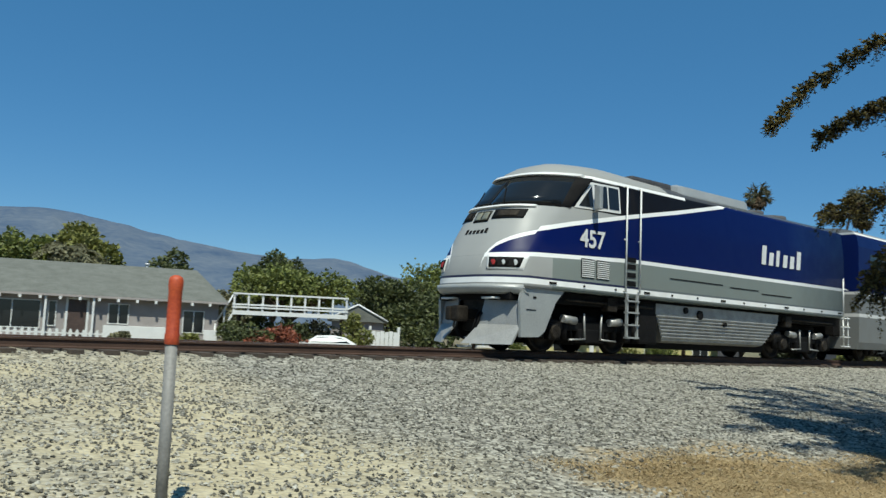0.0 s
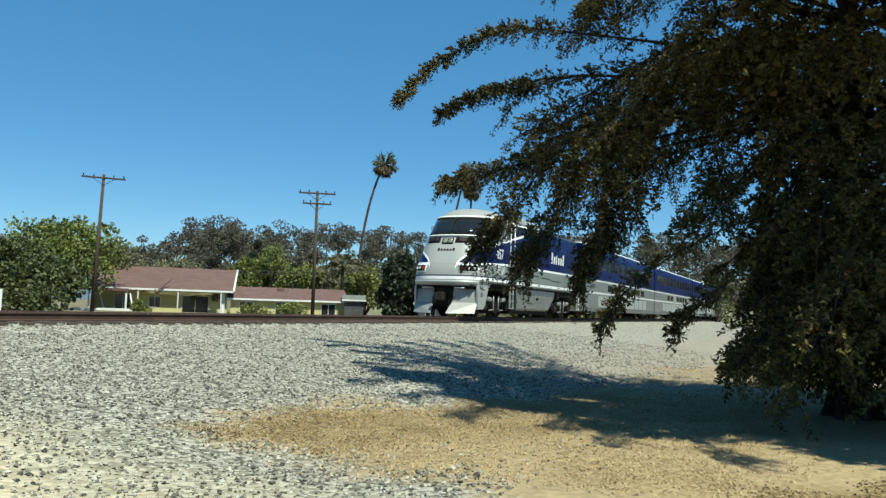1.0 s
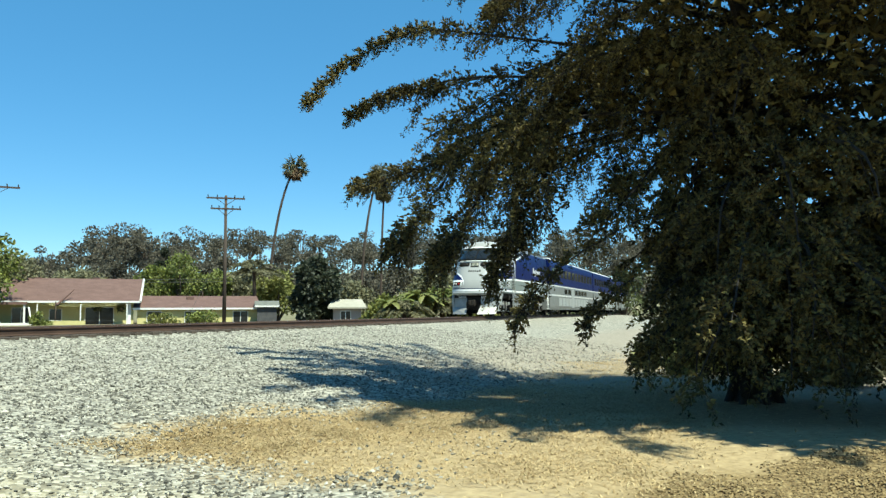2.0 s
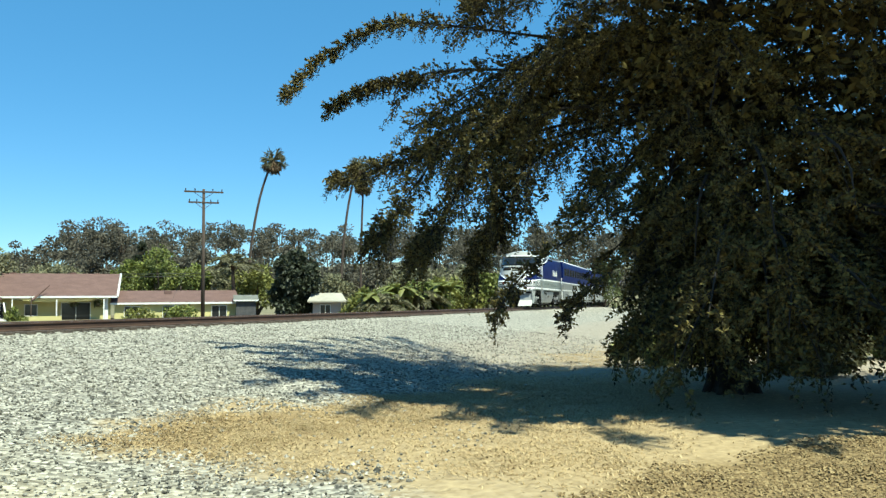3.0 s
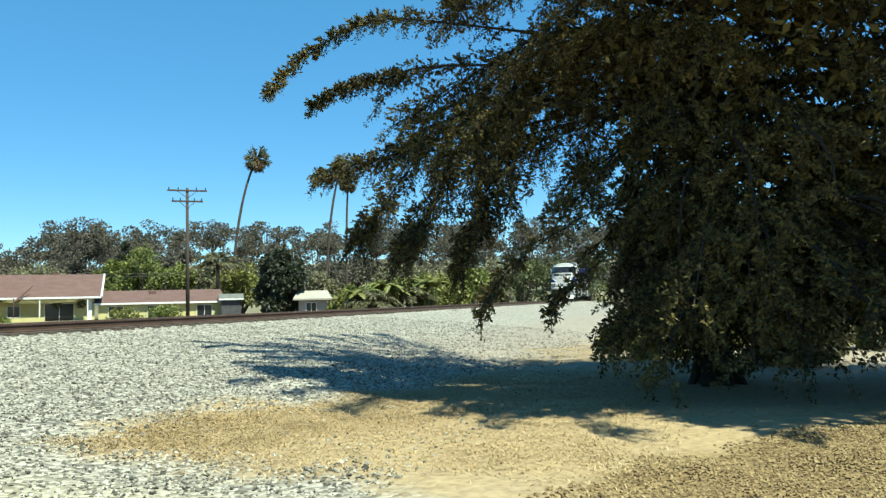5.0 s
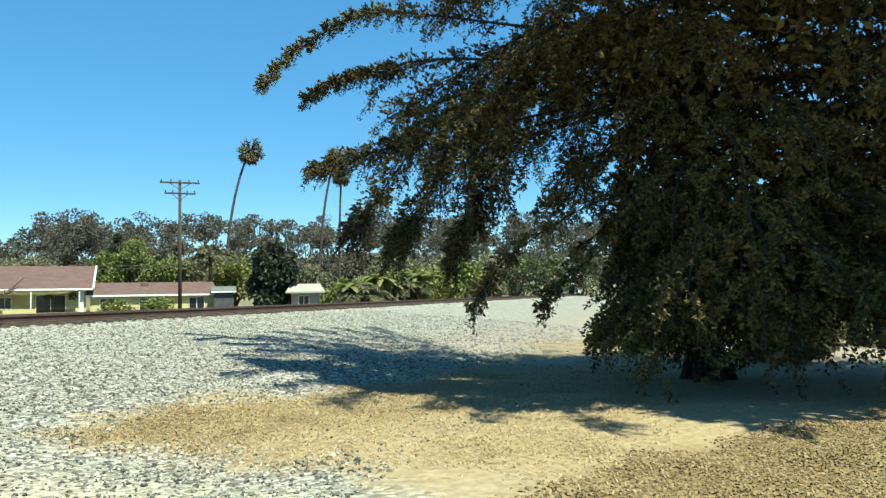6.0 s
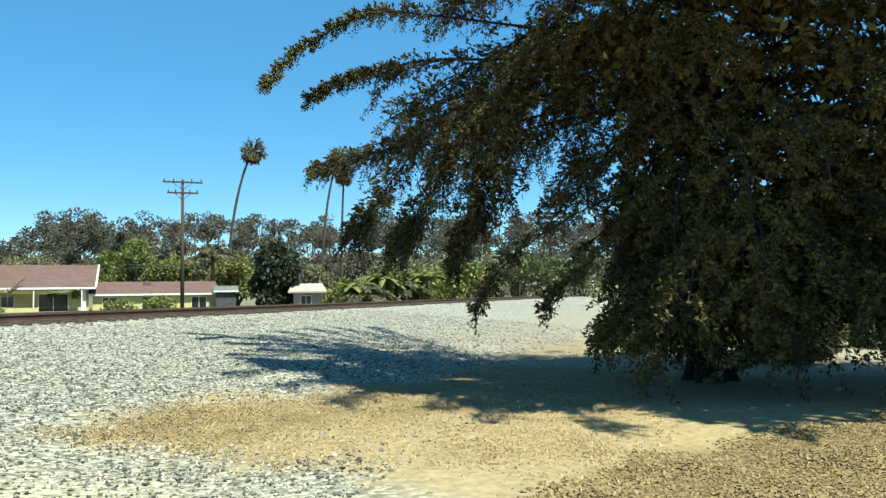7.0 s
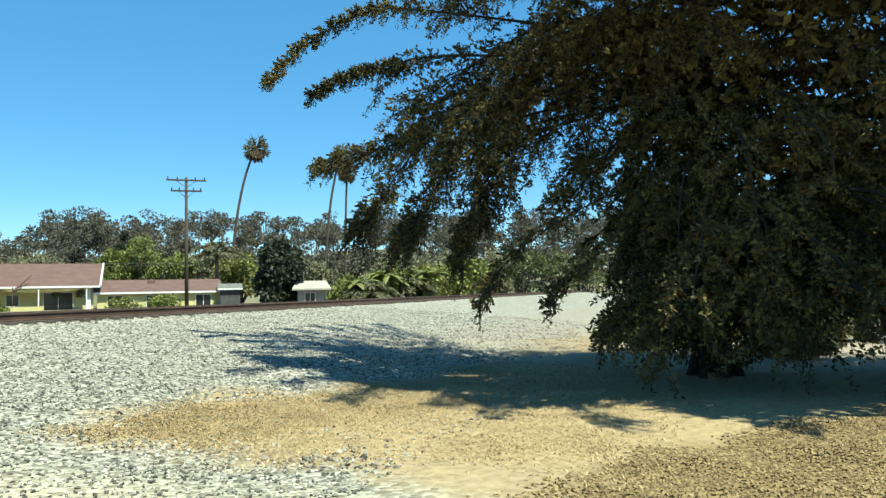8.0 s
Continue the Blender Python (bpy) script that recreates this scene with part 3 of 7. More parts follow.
def build_loco():
    lo = empty("locomotive", 0, TRACK_Y, RAIL_Z, 0, "blue and silver streamlined diesel passenger locomotive rolling on the rails", "locomotive")
    part("body", loco_body(), M_LOCO, lo)
    # floor and underframe
    under = bmesh.new()
    box(under, 0.75, 16.85, -1.3, 1.3, 1.2, 1.49, 0.03)
    # black block added to shut out daylight below the tank
    box(under, 6.4, 12.6, -0.9, 0.9, 0.18, 1.2, 0.05)
    # black plate behind the plow, standing in for the recess's shade
    box(under, 1.02, 1.12, -1.36, 1.36, 0.3, 1.25, 0.02)
    part("underframe", under, M_BLACK, lo)
    part("battery_box", boxes((5.55, 6.35, -1.34, 1.34, 0.3, 1.45), bev=0.06), M_BLACK, lo)
    for y in (-1.0, 1.0):
        part("air_reservoir", rod(bmesh.new(), (12.5, y, 0.75), (13.2, y, 0.75), 0.22, sides=14), M_DIRTY, lo)
    # windshield with a centre post, and its dark surround
    part("windshield_surround", surface_patch([(-1.57, 3.56), (1.57, 3.56), (1.57, 4.4), (-1.57, 4.4)], 26, 0.012, 0.02), M_BLACK, lo)
    for a, b in ((-1.47, -0.03), (0.03, 1.47)):
        part("windshield", surface_patch([(a, 3.62), (b, 3.62), (b * 0.95, 4.34), (a * 0.95, 4.34)], 10, 0.025, 0.02), M_GLASS, lo)
    part("visor", surface_patch([(-1.46, 4.4), (1.46, 4.4), (1.46, 4.47), (-1.46, 4.47)], 20, 0.07, 0.09), M_WHITE, lo)
    part("brow", surface_patch([(-1.2, 3.5), (1.2, 3.5), (1.2, 3.55), (-1.2, 3.55)], 20, 0.06, 0.08), M_WHITE, lo)
    for y in (-0.5, 0.5):
        bm = bmesh.new()
        rod(bm, (nose_x(y, 3.6) - 0.05, y, 3.6), (nose_x(y + 0.35, 4.1) - 0.06, y + 0.35, 4.1), 0.012)
        part("wiper", bm, M_BLACK, lo)
    # headlights and number boards under the windshield
    for y0, y1, kind in ((-1.1, -0.36, "number_board"), (0.36, 1.1, "number_board"), (-0.26, 0.26, "headlight_housing")):
        z0, z1 = (3.2, 3.4) if kind == "number_board" else (3.14, 3.38)
        h = part(kind, surface_patch([(y0, z0), (y1, z0), (y1, z1 + 0.04), (y0, z1 + 0.04)], 8, 0.02, 0.04), M_BLACK, lo)
        if kind == "headlight_housing":
            for y in (-0.12, 0.12):
                part("lens", surface_patch([(y - 0.1, z0 + 0.04), (y + 0.1, z0 + 0.04), (y + 0.1, z1), (y - 0.1, z1)], 4, 0.035, 0.03), M_DIM, h)
        else:
            part("number_bar", surface_patch([(y0 + 0.12, z0 + 0.05), (y1 - 0.12, z0 + 0.05), (y1 - 0.12, z1), (y0 + 0.12, z1)], 6, 0.03, 0.02), M_DIRTY, h)
    # plain bars for the mark on the nose
    for i in range(6):
        y = -0.42 + 0.14 * i
        part("mark_bar", surface_patch([(y, 2.83), (y + 0.085, 2.83), (y + 0.085, 2.95 if i in (0, 5) else 2.92), (y, 2.95 if i in (0, 5) else 2.92)], 2, 0.012, 0.02), M_BLACK, lo)
    # ditch and marker lamps in the lower corners
    for s in (-1, 1):
        h = part("lamp_pocket", surface_patch([(s * 0.78, 1.9), (s * 1.46, 1.9), (s * 1.5, 2.24), (s * 0.74, 2.24)], 12, 0.02, 0.04), M_WHITE, lo)
        part("pocket_liner", surface_patch([(s * 0.84, 1.95), (s * 1.41, 1.95), (s * 1.44, 2.19), (s * 0.81, 2.19)], 12, 0.035, 0.03), M_BLACK, h)
        for y, m, r in ((0.92, M_RED, 0.085), (1.13, M_LENS, 0.07), (1.33, M_LENS, 0.085)):
            bm = bmesh.new()
            x = nose_x(y, 2.08)
            rod(bm, (x + 0.05, s * y, 2.08), (x - 0.035, s * y * 1.005, 2.08), r + 0.035, r + 0.03, 14)
            part("lamp_rim", bm, M_BLACK, h)
            bm = bmesh.new()
            rod(bm, (x + 0.05, s * y, 2.08), (x - 0.05, s * y * 1.01, 2.08), r, r * 0.8, 14)
            part("lamp", bm, m, h, "red marker lamp" if m is M_RED else "")
    # rounded anticlimber skirt below the nose
    bm = bmesh.new()
    rows = []
    for z, o in ((1.5, 0.0), (1.56, -0.07), (1.46, -0.06), (1.38, 0.02), (1.33, 0.14)):
        rows.append([bm.verts.new((nose_x(y, 1.55) + o, y, z)) for y in [-1.52 + 3.04 * i / 24 for i in range(25)]])
    for a, b in zip(rows, rows[1:]):
        for i in range(24):
            bm.faces.new((a[i], a[i + 1], b[i + 1], b[i])).smooth = True
    bmesh.ops.recalc_face_normals(bm, faces=bm.faces)
    bmesh.ops.solidify(bm, geom=bm.faces[:], thickness=0.03)
    part("nose_skirt", bm, M_PALE, lo)
    # snow plow: two raked blades either side of the coupler
    for s in (-1, 1):
        bm = bmesh.new()
        pts = [(0.1, 0.36, 0.14), (0.72, 1.42, 0.16), (0.98, 1.45, 0.62), (1.05, 1.42, 1.18), (0.72, 0.48, 1.22), (0.6, 0.42, 0.62)]
        a = [bm.verts.new((x, s * y, z)) for x, y, z in pts]
        b = [bm.verts.new((x + 0.05, s * y, z)) for x, y, z in pts]
        for r in (a, b):
            bm.faces.new((r[0], r[1], r[2], r[5]))
            bm.faces.new((r[5], r[2], r[3], r[4]))
        for i in range(6):
            bm.faces.new((a[i], b[i], b[(i + 1) % 6], a[(i + 1) % 6]))
        bmesh.ops.recalc_face_normals(bm, faces=bm.faces)
        part("plow_blade", bm, M_PLOW, lo, "scuffed grey plow blade")
        bm = bmesh.new()
        rod(bm, (0.55, s * 0.95, 1.24), (0.55, s * 0.55, 1.24), 0.025)
        rod(bm, (0.55, s * 0.95, 1.24), (0.8, s * 0.95, 1.24), 0.025)
        rod(bm, (0.55, s * 0.55, 1.24), (0.8, s * 0.55, 1.24), 0.025)
        part("uncoupling_lever", bm, M_WHITE, lo)
        # side skirt with a slanted rear edge
        bm = bmesh.new()
        pts = [(0.95, 0.34), (1.55, 0.36), (1.75, 0.5), (2.1, 1.2), (2.5, 1.6), (1.0, 1.6), (0.9, 1.2)]
        a = [bm.verts.new((x, s * 1.5, z)) for x, z in pts]
        b = [bm.verts.new((x, s * 1.42, z)) for x, z in pts]
        bm.faces.new(a)
        bm.faces.new(b[::-1])
        for i in range(7):
            bm.faces.new((a[i], b[i], b[(i + 1) % 7], a[(i + 1) % 7]))
        bmesh.ops.recalc_face_normals(bm, faces=bm.faces)
        part("side_skirt", bm, M_PALE, lo)
        part("skirt_hinge", boxes((1.1, 1.42, s * 1.5 - 0.012, s * 1.5 + 0.012, 0.98, 1.0)), M_BLACK, lo)
        part("skirt_latch", boxes((1.32, 1.42, s * 1.5 - 0.012, s * 1.5 + 0.012, 1.26, 1.31)), M_BLACK, lo)
    # coupler with knuckle, and air hoses
    bm = bmesh.new()
    box(bm, 0.4, 1.2, -0.13, 0.13, 0.72, 0.98, 0.04)
    box(bm, 0.1, 0.45, -0.22, 0.06, 0.66, 1.04, 0.06)
    box(bm, 0.05, 0.27, 0.02, 0.2, 0.68, 1.02, 0.05)
    box(bm, 0.8, 1.2, -0.42, 0.42, 0.45, 1.45, 0.05)
    part("coupler", bm, M_DIRTY, lo, "rusty brown knuckle coupler")
    for i, y in enumerate((-0.46, -0.34, 0.34, 0.46)):
        bm = bmesh.new()
        bent(bm, [(0.8, y, 0.95), (0.62, y, 0.85), (0.52, y * 0.9, 0.55), (0.56, y * 0.6, 0.32), (0.7, y * 0.35, 0.24)], 0.028, 0.026)
        part("air_hose", bm, M_BLACK, lo)
    # cab side: window group, mirror, sliding panes, door recess rails
    for s in (-1, 1):
        yy = lambda z: s * (1.556 - 0.1 * max(0, z - 3.5) ** 1.3)

        def panel(name, pts, m, t=0.012, label="", parent=lo):
            bm = bmesh.new()
            a = [bm.verts.new((x, yy(z) + s * t, z)) for x, z in pts]
            b = [bm.verts.new((x, yy(z) - s * 0.02, z)) for x, z in pts]
            n = len(pts)
            bm.faces.new(a)
            bm.faces.new(b[::-1])
            for i in range(n):
                bm.faces.new((a[i], b[i], b[(i + 1) % n], a[(i + 1) % n]))
            bmesh.ops.recalc_face_normals(bm, faces=bm.faces)
            return part(name, bm, m, parent, label)

        win = panel("cab_window", [(2.62, 3.6), (4.42, 3.66), (4.42, 4.36), (3.3, 4.34)], M_WHITE, 0.008)
        panel("quarter_light", [(2.78, 3.66), (3.32, 3.68), (3.32, 4.24)], M_GLASS, 0.016, parent=win)
        panel("pane", [(3.42, 3.7), (3.9, 3.72), (3.9, 4.3), (3.42, 4.28)], M_GLASS, 0.016, parent=win)
        panel("pane", [(3.96, 3.72), (4.36, 3.73), (4.36, 4.3), (3.96, 4.3)], M_GLASS, 0.016, parent=win)
        bm = bmesh.new()
        rod(bm, (3.3, s * 1.58, 3.55), (3.3, s * 1.75, 3.62), 0.02)
        box(bm, 3.22, 3.34, s * 1.76 - 0.1, s * 1.76 + 0.1, 3.6, 4.2, 0.03)
        part("mirror", bm, M_PALE, lo)
        bm = bmesh.new()
        box(bm, 2.34, 2.37, s * 1.53 - 0.012, s * 1.555 + 0.012, 2.95, 3.6)
        part("panel_joint", bm, M_BLACK, lo)
        for x in (4.6, 5.18):
            bm = bmesh.new()
            rod(bm, (x, s * 1.62, 1.62), (x, s * 1.62, 4.42), 0.024)
            for z in (1.66, 3.0, 4.4):
                rod(bm, (x, s * 1.62, z), (x, s * 1.5, z), 0.02)
            part("door_handrail", bm, M_WHITE, lo)
        lad = bmesh.new()
        for x in (4.68, 5.1):
            box(lad, x - 0.03, x + 0.03, s * 1.6 - 0.03, s * 1.6 + 0.03, 0.42, 1.6)
        for z in (0.45, 0.78, 1.1, 1.4):
            box(lad, 4.65, 5.13, s * 1.58 - 0.09, s * 1.58 + 0.05, z - 0.02, z + 0.02)
        part("ladder", lad, M_PALE, lo)
        for z in (1.8, 2.02, 2.24, 2.42):
            panel("step_hole", [(4.7, z), (5.08, z), (5.08, z + 0.13), (4.7, z + 0.13)], M_BLACK, 0.01)
        # louvres below the number
        for k, x0 in enumerate((2.92, 3.5)):
            pnl = panel("louvre", [(x0, 1.88), (x0 + 0.5, 1.88), (x0 + 0.5, 2.36), (x0, 2.36)], M_BLACK, 0.006)
            for i in range(9):
                z = 1.9 + i * 0.05
                bm = bmesh.new()
                box(bm, x0 + 0.02, x0 + 0.48, yy(z) - 0.02, yy(z) + 0.02, z, z + 0.026)
                part("slat", bm, M_WHITE, pnl)
        # sill bolts, tie-down rings and access hatches
        for i in range(13):
            x = 1.8 + i * 1.22
            part("sill_bracket", boxes((x, x + (0.24 if i % 3 == 0 else 0.06), yy(1.66) - 0.012, yy(1.66) + 0.012, 1.64, 1.69)), M_BLACK, lo)
        for x0, x1, z in ((6.6, 9.2, 2.12), (9.6, 11.2, 2.08), (11.4, 13.2, 2.0)):
            bm = bmesh.new()
            box(bm, x0, x1, yy(2) - 0.008, yy(2) + 0.008, z, z + 0.025)
            part("hatch_edge", bm, M_BLACK, lo)
        # rear corner handrail and steps
        bm = bmesh.new()
        rod(bm, (16.75, s * 1.6, 1.5), (16.75, s * 1.6, 2.9), 0.024)
        rod(bm, (16.75, s * 1.6, 2.55), (17.1, s * 1.6, 2.5), 0.02)
        rod(bm, (16.75, s * 1.6, 0.5), (16.75, s * 1.58, 1.55), 0.024)
        rod(bm, (17.1, s * 1.6, 0.5), (17.1, s * 1.58, 1.55), 0.024)
        for z in (0.52, 0.85, 1.2, 1.5):
            box(bm, 16.72, 17.13, s * 1.56 - 0.09, s * 1.56 + 0.05, z - 0.02, z + 0.02)
        part("rear_steps", bm, M_WHITE, lo)
        # ribbed fuel tank
        bm = bmesh.new()
        prof = [(1.36, 1.42), (1.36, 1.14), (1.2, 0.42), (1.0, 0.36)]
        ends = ((6.25, 12.75), (6.25, 12.7), (6.75, 12.05), (6.85, 11.95))
        a = [bm.verts.new((e[0], s * y, z)) for (y, z), e in zip(prof, ends)] + [bm.verts.new((6.85, 0, 0.36)), bm.verts.new((6.25, 0, 1.42))]
        b = [bm.verts.new((e[1], s * y, z)) for (y, z), e in zip(prof, ends)] + [bm.verts.new((11.95, 0, 0.36)), bm.verts.new((12.75, 0, 1.42))]
        for i in range(6):
            bm.faces.new((a[i], b[i], b[(i + 1) % 6], a[(i + 1) % 6]))
        bm.faces.new(a)
        bm.faces.new(b[::-1])
        bmesh.ops.recalc_face_normals(bm, faces=bm.faces)
        tank = part("fuel_tank", bm, M_TANK, lo, "bright dusty ribbed fuel tank")
        for i in range(7):
            z = 1.1 - i * 0.095
            y = 1.36 - (1.14 - z) * 0.222
            x0, x1 = 6.28 + (1.14 - z) * 0.66, 12.66 - (1.14 - z) * 0.85
            bm = bmesh.new()
            box(bm, x0, x1, s * y - 0.035, s * y + 0.035, z - 0.026, z + 0.014, 0.012)
            part("rib", bm, M_BRIGHT, tank)
        for x, z, r in ((7.6, 1.3, 0.09), (8.3, 1.2, 0.13), (9.6, 0.98, 0.07)):
            bm = bmesh.new()
            rod(bm, (x, s * 1.3, z), (x, s * 1.42, z), r, r, 14)
            part("filler_cap", bm, M_BLACK, tank)
        # air pipes and boxes between truck and sill
        for x0, x1 in ((2.6, 6.1), (13.0, 16.4)):
            part("air_pipe", rod(bmesh.new(), (x0, s * 1.36, 1.3), (x1, s * 1.36, 1.28), 0.03), M_DIRTY, lo)
        for x0, z0 in ((4.15, 1.1), (13.1, 1.05)):
            part("equipment_box", boxes((x0, x0 + 0.38, s * 1.3 - 0.12, s * 1.3 + 0.12, z0, z0 + 0.35), bev=0.02), M_DIRTY, lo)
    letters("457", 0.62, M_WHITE, lo, pose(2.86, -1.563, 2.66, 90, 0, 0))
    letters("457", 0.62, M_WHITE, lo, pose(4.0, 1.563, 2.66, 90, 0, 180))
    wordmark(lo, 11.35, 13.95, 2.95, 3.55, -1.575, M_WHITE)
    wordmark(lo, 11.4, 14.0, 2.95, 3.55, 1.563, M_WHITE)
    # roof gear: exhaust hatch, horn, radiator hood, fans
    bm = bmesh.new()
    box(bm, 5.4, 7.2, -1.15, 1.15, 4.45, 4.9, 0.08)
    part("exhaust_hatch", bm, M_DARKROOF, lo)
    bm = bmesh.new()
    box(bm, 7.3, 11.2, -1.3, 1.3, 4.3, 4.97, 0.32)
    part("radiator_hood", bm, M_PALE, lo)
    for x in (11.4, 12.9, 14.4):
        bm = bmesh.new()
        rod(bm, (x, 0, 4.6), (x, 0, 4.92), 0.68, 0.66, 24)
        part("roof_fan", bm, M_DARKROOF, lo)
    truck(lo, 3.75, 2.75, 0.508)
    truck(lo, 14.65, 2.75, 0.508)
    bm = bmesh.new()
    box(bm, 16.7, 17.62, -0.14, 0.14, 0.7, 0.98, 0.04)
    box(bm, 16.88, 17.4, -0.9, 0.9, 1.25, 3.7, 0.05)
    part("rear_coupler", bm, M_BLACK, lo)
    return lo


loco = build_loco()


def build_coach():
    c = empty("passenger_coach", 0, TRACK_Y, RAIL_Z, 0, "bilevel passenger coach, blue above and grey below, coupled behind", "railway coach", "coaches of the train")
    bm = bmesh.new()
    prof = [(1.45, 0.45), (1.53, 0.7), (1.55, 1.7), (1.55, 2.5), (1.55, 4.2), (1.48, 4.6), (1.3, 4.8), (0.8, 4.92), (0.0, 4.95)]
    prof = prof + [(-y, z) for y, z in prof[-2::-1]]
    a = [bm.verts.new((0.0, -y, z)) for y, z in prof]
    b = [bm.verts.new((25.3, -y, z)) for y, z in prof]
    for i in range(len(prof) - 1):
        bm.faces.new((a[i], b[i], b[i + 1], a[i + 1])).smooth = 4 < i < 12
    bm.faces.new(a)
    bm.faces.new(b[::-1])
    bm.faces.new((a[0], a[-1], b[-1], b[0]))
    bmesh.ops.recalc_face_normals(bm, faces=bm.faces)
    part("body", bm, M_CAR, c)
    pane = None
    for s in (-1, 1):
        for i in range(12):
            for z0, z1, only in ((3.25, 4.0, range(12)), (1.85, 2.3, (3, 4, 6, 7, 8, 9))):
                if i not in only:
                    continue
                bm = bmesh.new()
                x = 1.0 + i * 2.0
                box(bm, x, x + 1.5, s * 1.552 - 0.014, s * 1.552 + 0.014, z0, z1, 0.012)
                part("window_pane", bm, M_GLASS, c)
        bm = bmesh.new()
        box(bm, 10.9, 12.3, s * 1.55 - 0.02, s * 1.55 + 0.02, 0.62, 2.38, 0.02)
        part("door", bm, M_PALE, c)
        for i in range(10):
            bm = bmesh.new()
            x = 4.2 + i * 1.75
            box(bm, x, x + 1.55, s * 1.54 - 0.02, s * 1.545 + 0.02, 0.75, 1.5, 0.02)
            part("side_panel", bm, M_PALE, c)
    for x0, x1 in ((-0.5, 0.1), (25.2, 25.6)):
        part("gangway", boxes((x0, x1, -0.85, 0.85, 0.9, 3.6), bev=0.04), M_BLACK, c)
    truck(c, 3.2, 2.6, 0.457)
    truck(c, 22.1, 2.6, 0.457)
    return c


COACH_AT = 18.1
coaches = [build_coach()]
_axles = WHEELSETS[4:]
for _k in range(1, 5):
    _m = copy_thing(coaches[0], pose(0, TRACK_Y, RAIL_Z))
    coaches.append(_m)
    for _o in _m.children_recursive:
        if _o.name.startswith("wheelset"):
            WHEELSETS.append((_o, _o.location.x, 0.457))


# ---- the big cypress ----
M_CYPRESS = leafy("cypress_foliage", (0.014, 0.0115, 0.004), (0.185, 0.147, 0.037), 0.95, 0.06, (0.25, 0.85))
M_LIMB = mat("limb_bark", (0.014, 0.011, 0.009), (0.035, 0.028, 0.022), 4, 30, 0.95, 0, 0.6)


def bez(p, t):
    """A point on the smooth curve that four or fewer points pull, or that passes through five."""
    q = [Vector(v) for v in p]
    if len(q) > 4:
        n = len(q) - 1
        i = min(n - 1, int(t * n))
        u = t * n - i
        a, b, c, d = q[max(0, i - 1)], q[i], q[i + 1], q[min(n, i + 2)]
        return 0.5 * (2 * b + (c - a) * u + (2 * a - 5 * b + 4 * c - d) * u**2 + (3 * b - a - 3 * c + d) * u**3)
    while len(q) > 1:
        q = [a.lerp(b, t) for a, b in zip(q, q[1:])]
    return q[0]


class Sprigs:
    """Collects many small folded leaves into one mesh."""

    def __init__(self, rng):
        self.at, self.dir, self.size, self.rng = [], [], [], rng

    def add(self, p, d, s):
        self.at.append(tuple(p))
        self.dir.append(tuple(d))
        self.size.append(s)

    def mesh(self, name, material, parent, wide=0.24, label=""):
        at, d, s = np.array(self.at), np.array(self.dir), np.array(self.size)[:, None]
        d /= np.linalg.norm(d, axis=1)[:, None] + 1e-9
        rnd = self.rng.normal(size=d.shape)
        u = np.cross(d, rnd)
        u /= np.linalg.norm(u, axis=1)[:, None] + 1e-9
        w = np.cross(d, u)
        n = len(at)
        verts = np.empty((n, 4, 3))
        mid = at + d * s * 0.45
        verts[:, 0], verts[:, 3] = at, at + d * s
        verts[:, 1] = mid + (u + w * 0.35) * s * wide
        verts[:, 2] = mid + (w * 0.35 - u) * s * wide
        tri = np.array([(0, 1, 3), (0, 3, 2)])
        faces = (tri[None] + 4 * np.arange(n)[:, None, None]).reshape(-1, 3)
        me = bpy.data.meshes.new(name)
        me.vertices.add(n * 4)
        me.vertices.foreach_set("co", verts.reshape(-1))
        me.loops.add(len(faces) * 3)
        me.loops.foreach_set("vertex_index", faces.reshape(-1))
        me.polygons.add(len(faces))
        me.polygons.foreach_set("loop_start", np.arange(0, len(faces) * 3, 3))
        me.update(calc_edges=True)
        me.materials.append(material)
        me.shade_flat()
        o = new(name, me)
        if parent:
            o.parent = parent
        if label:
            tagged(o, label)
        return o


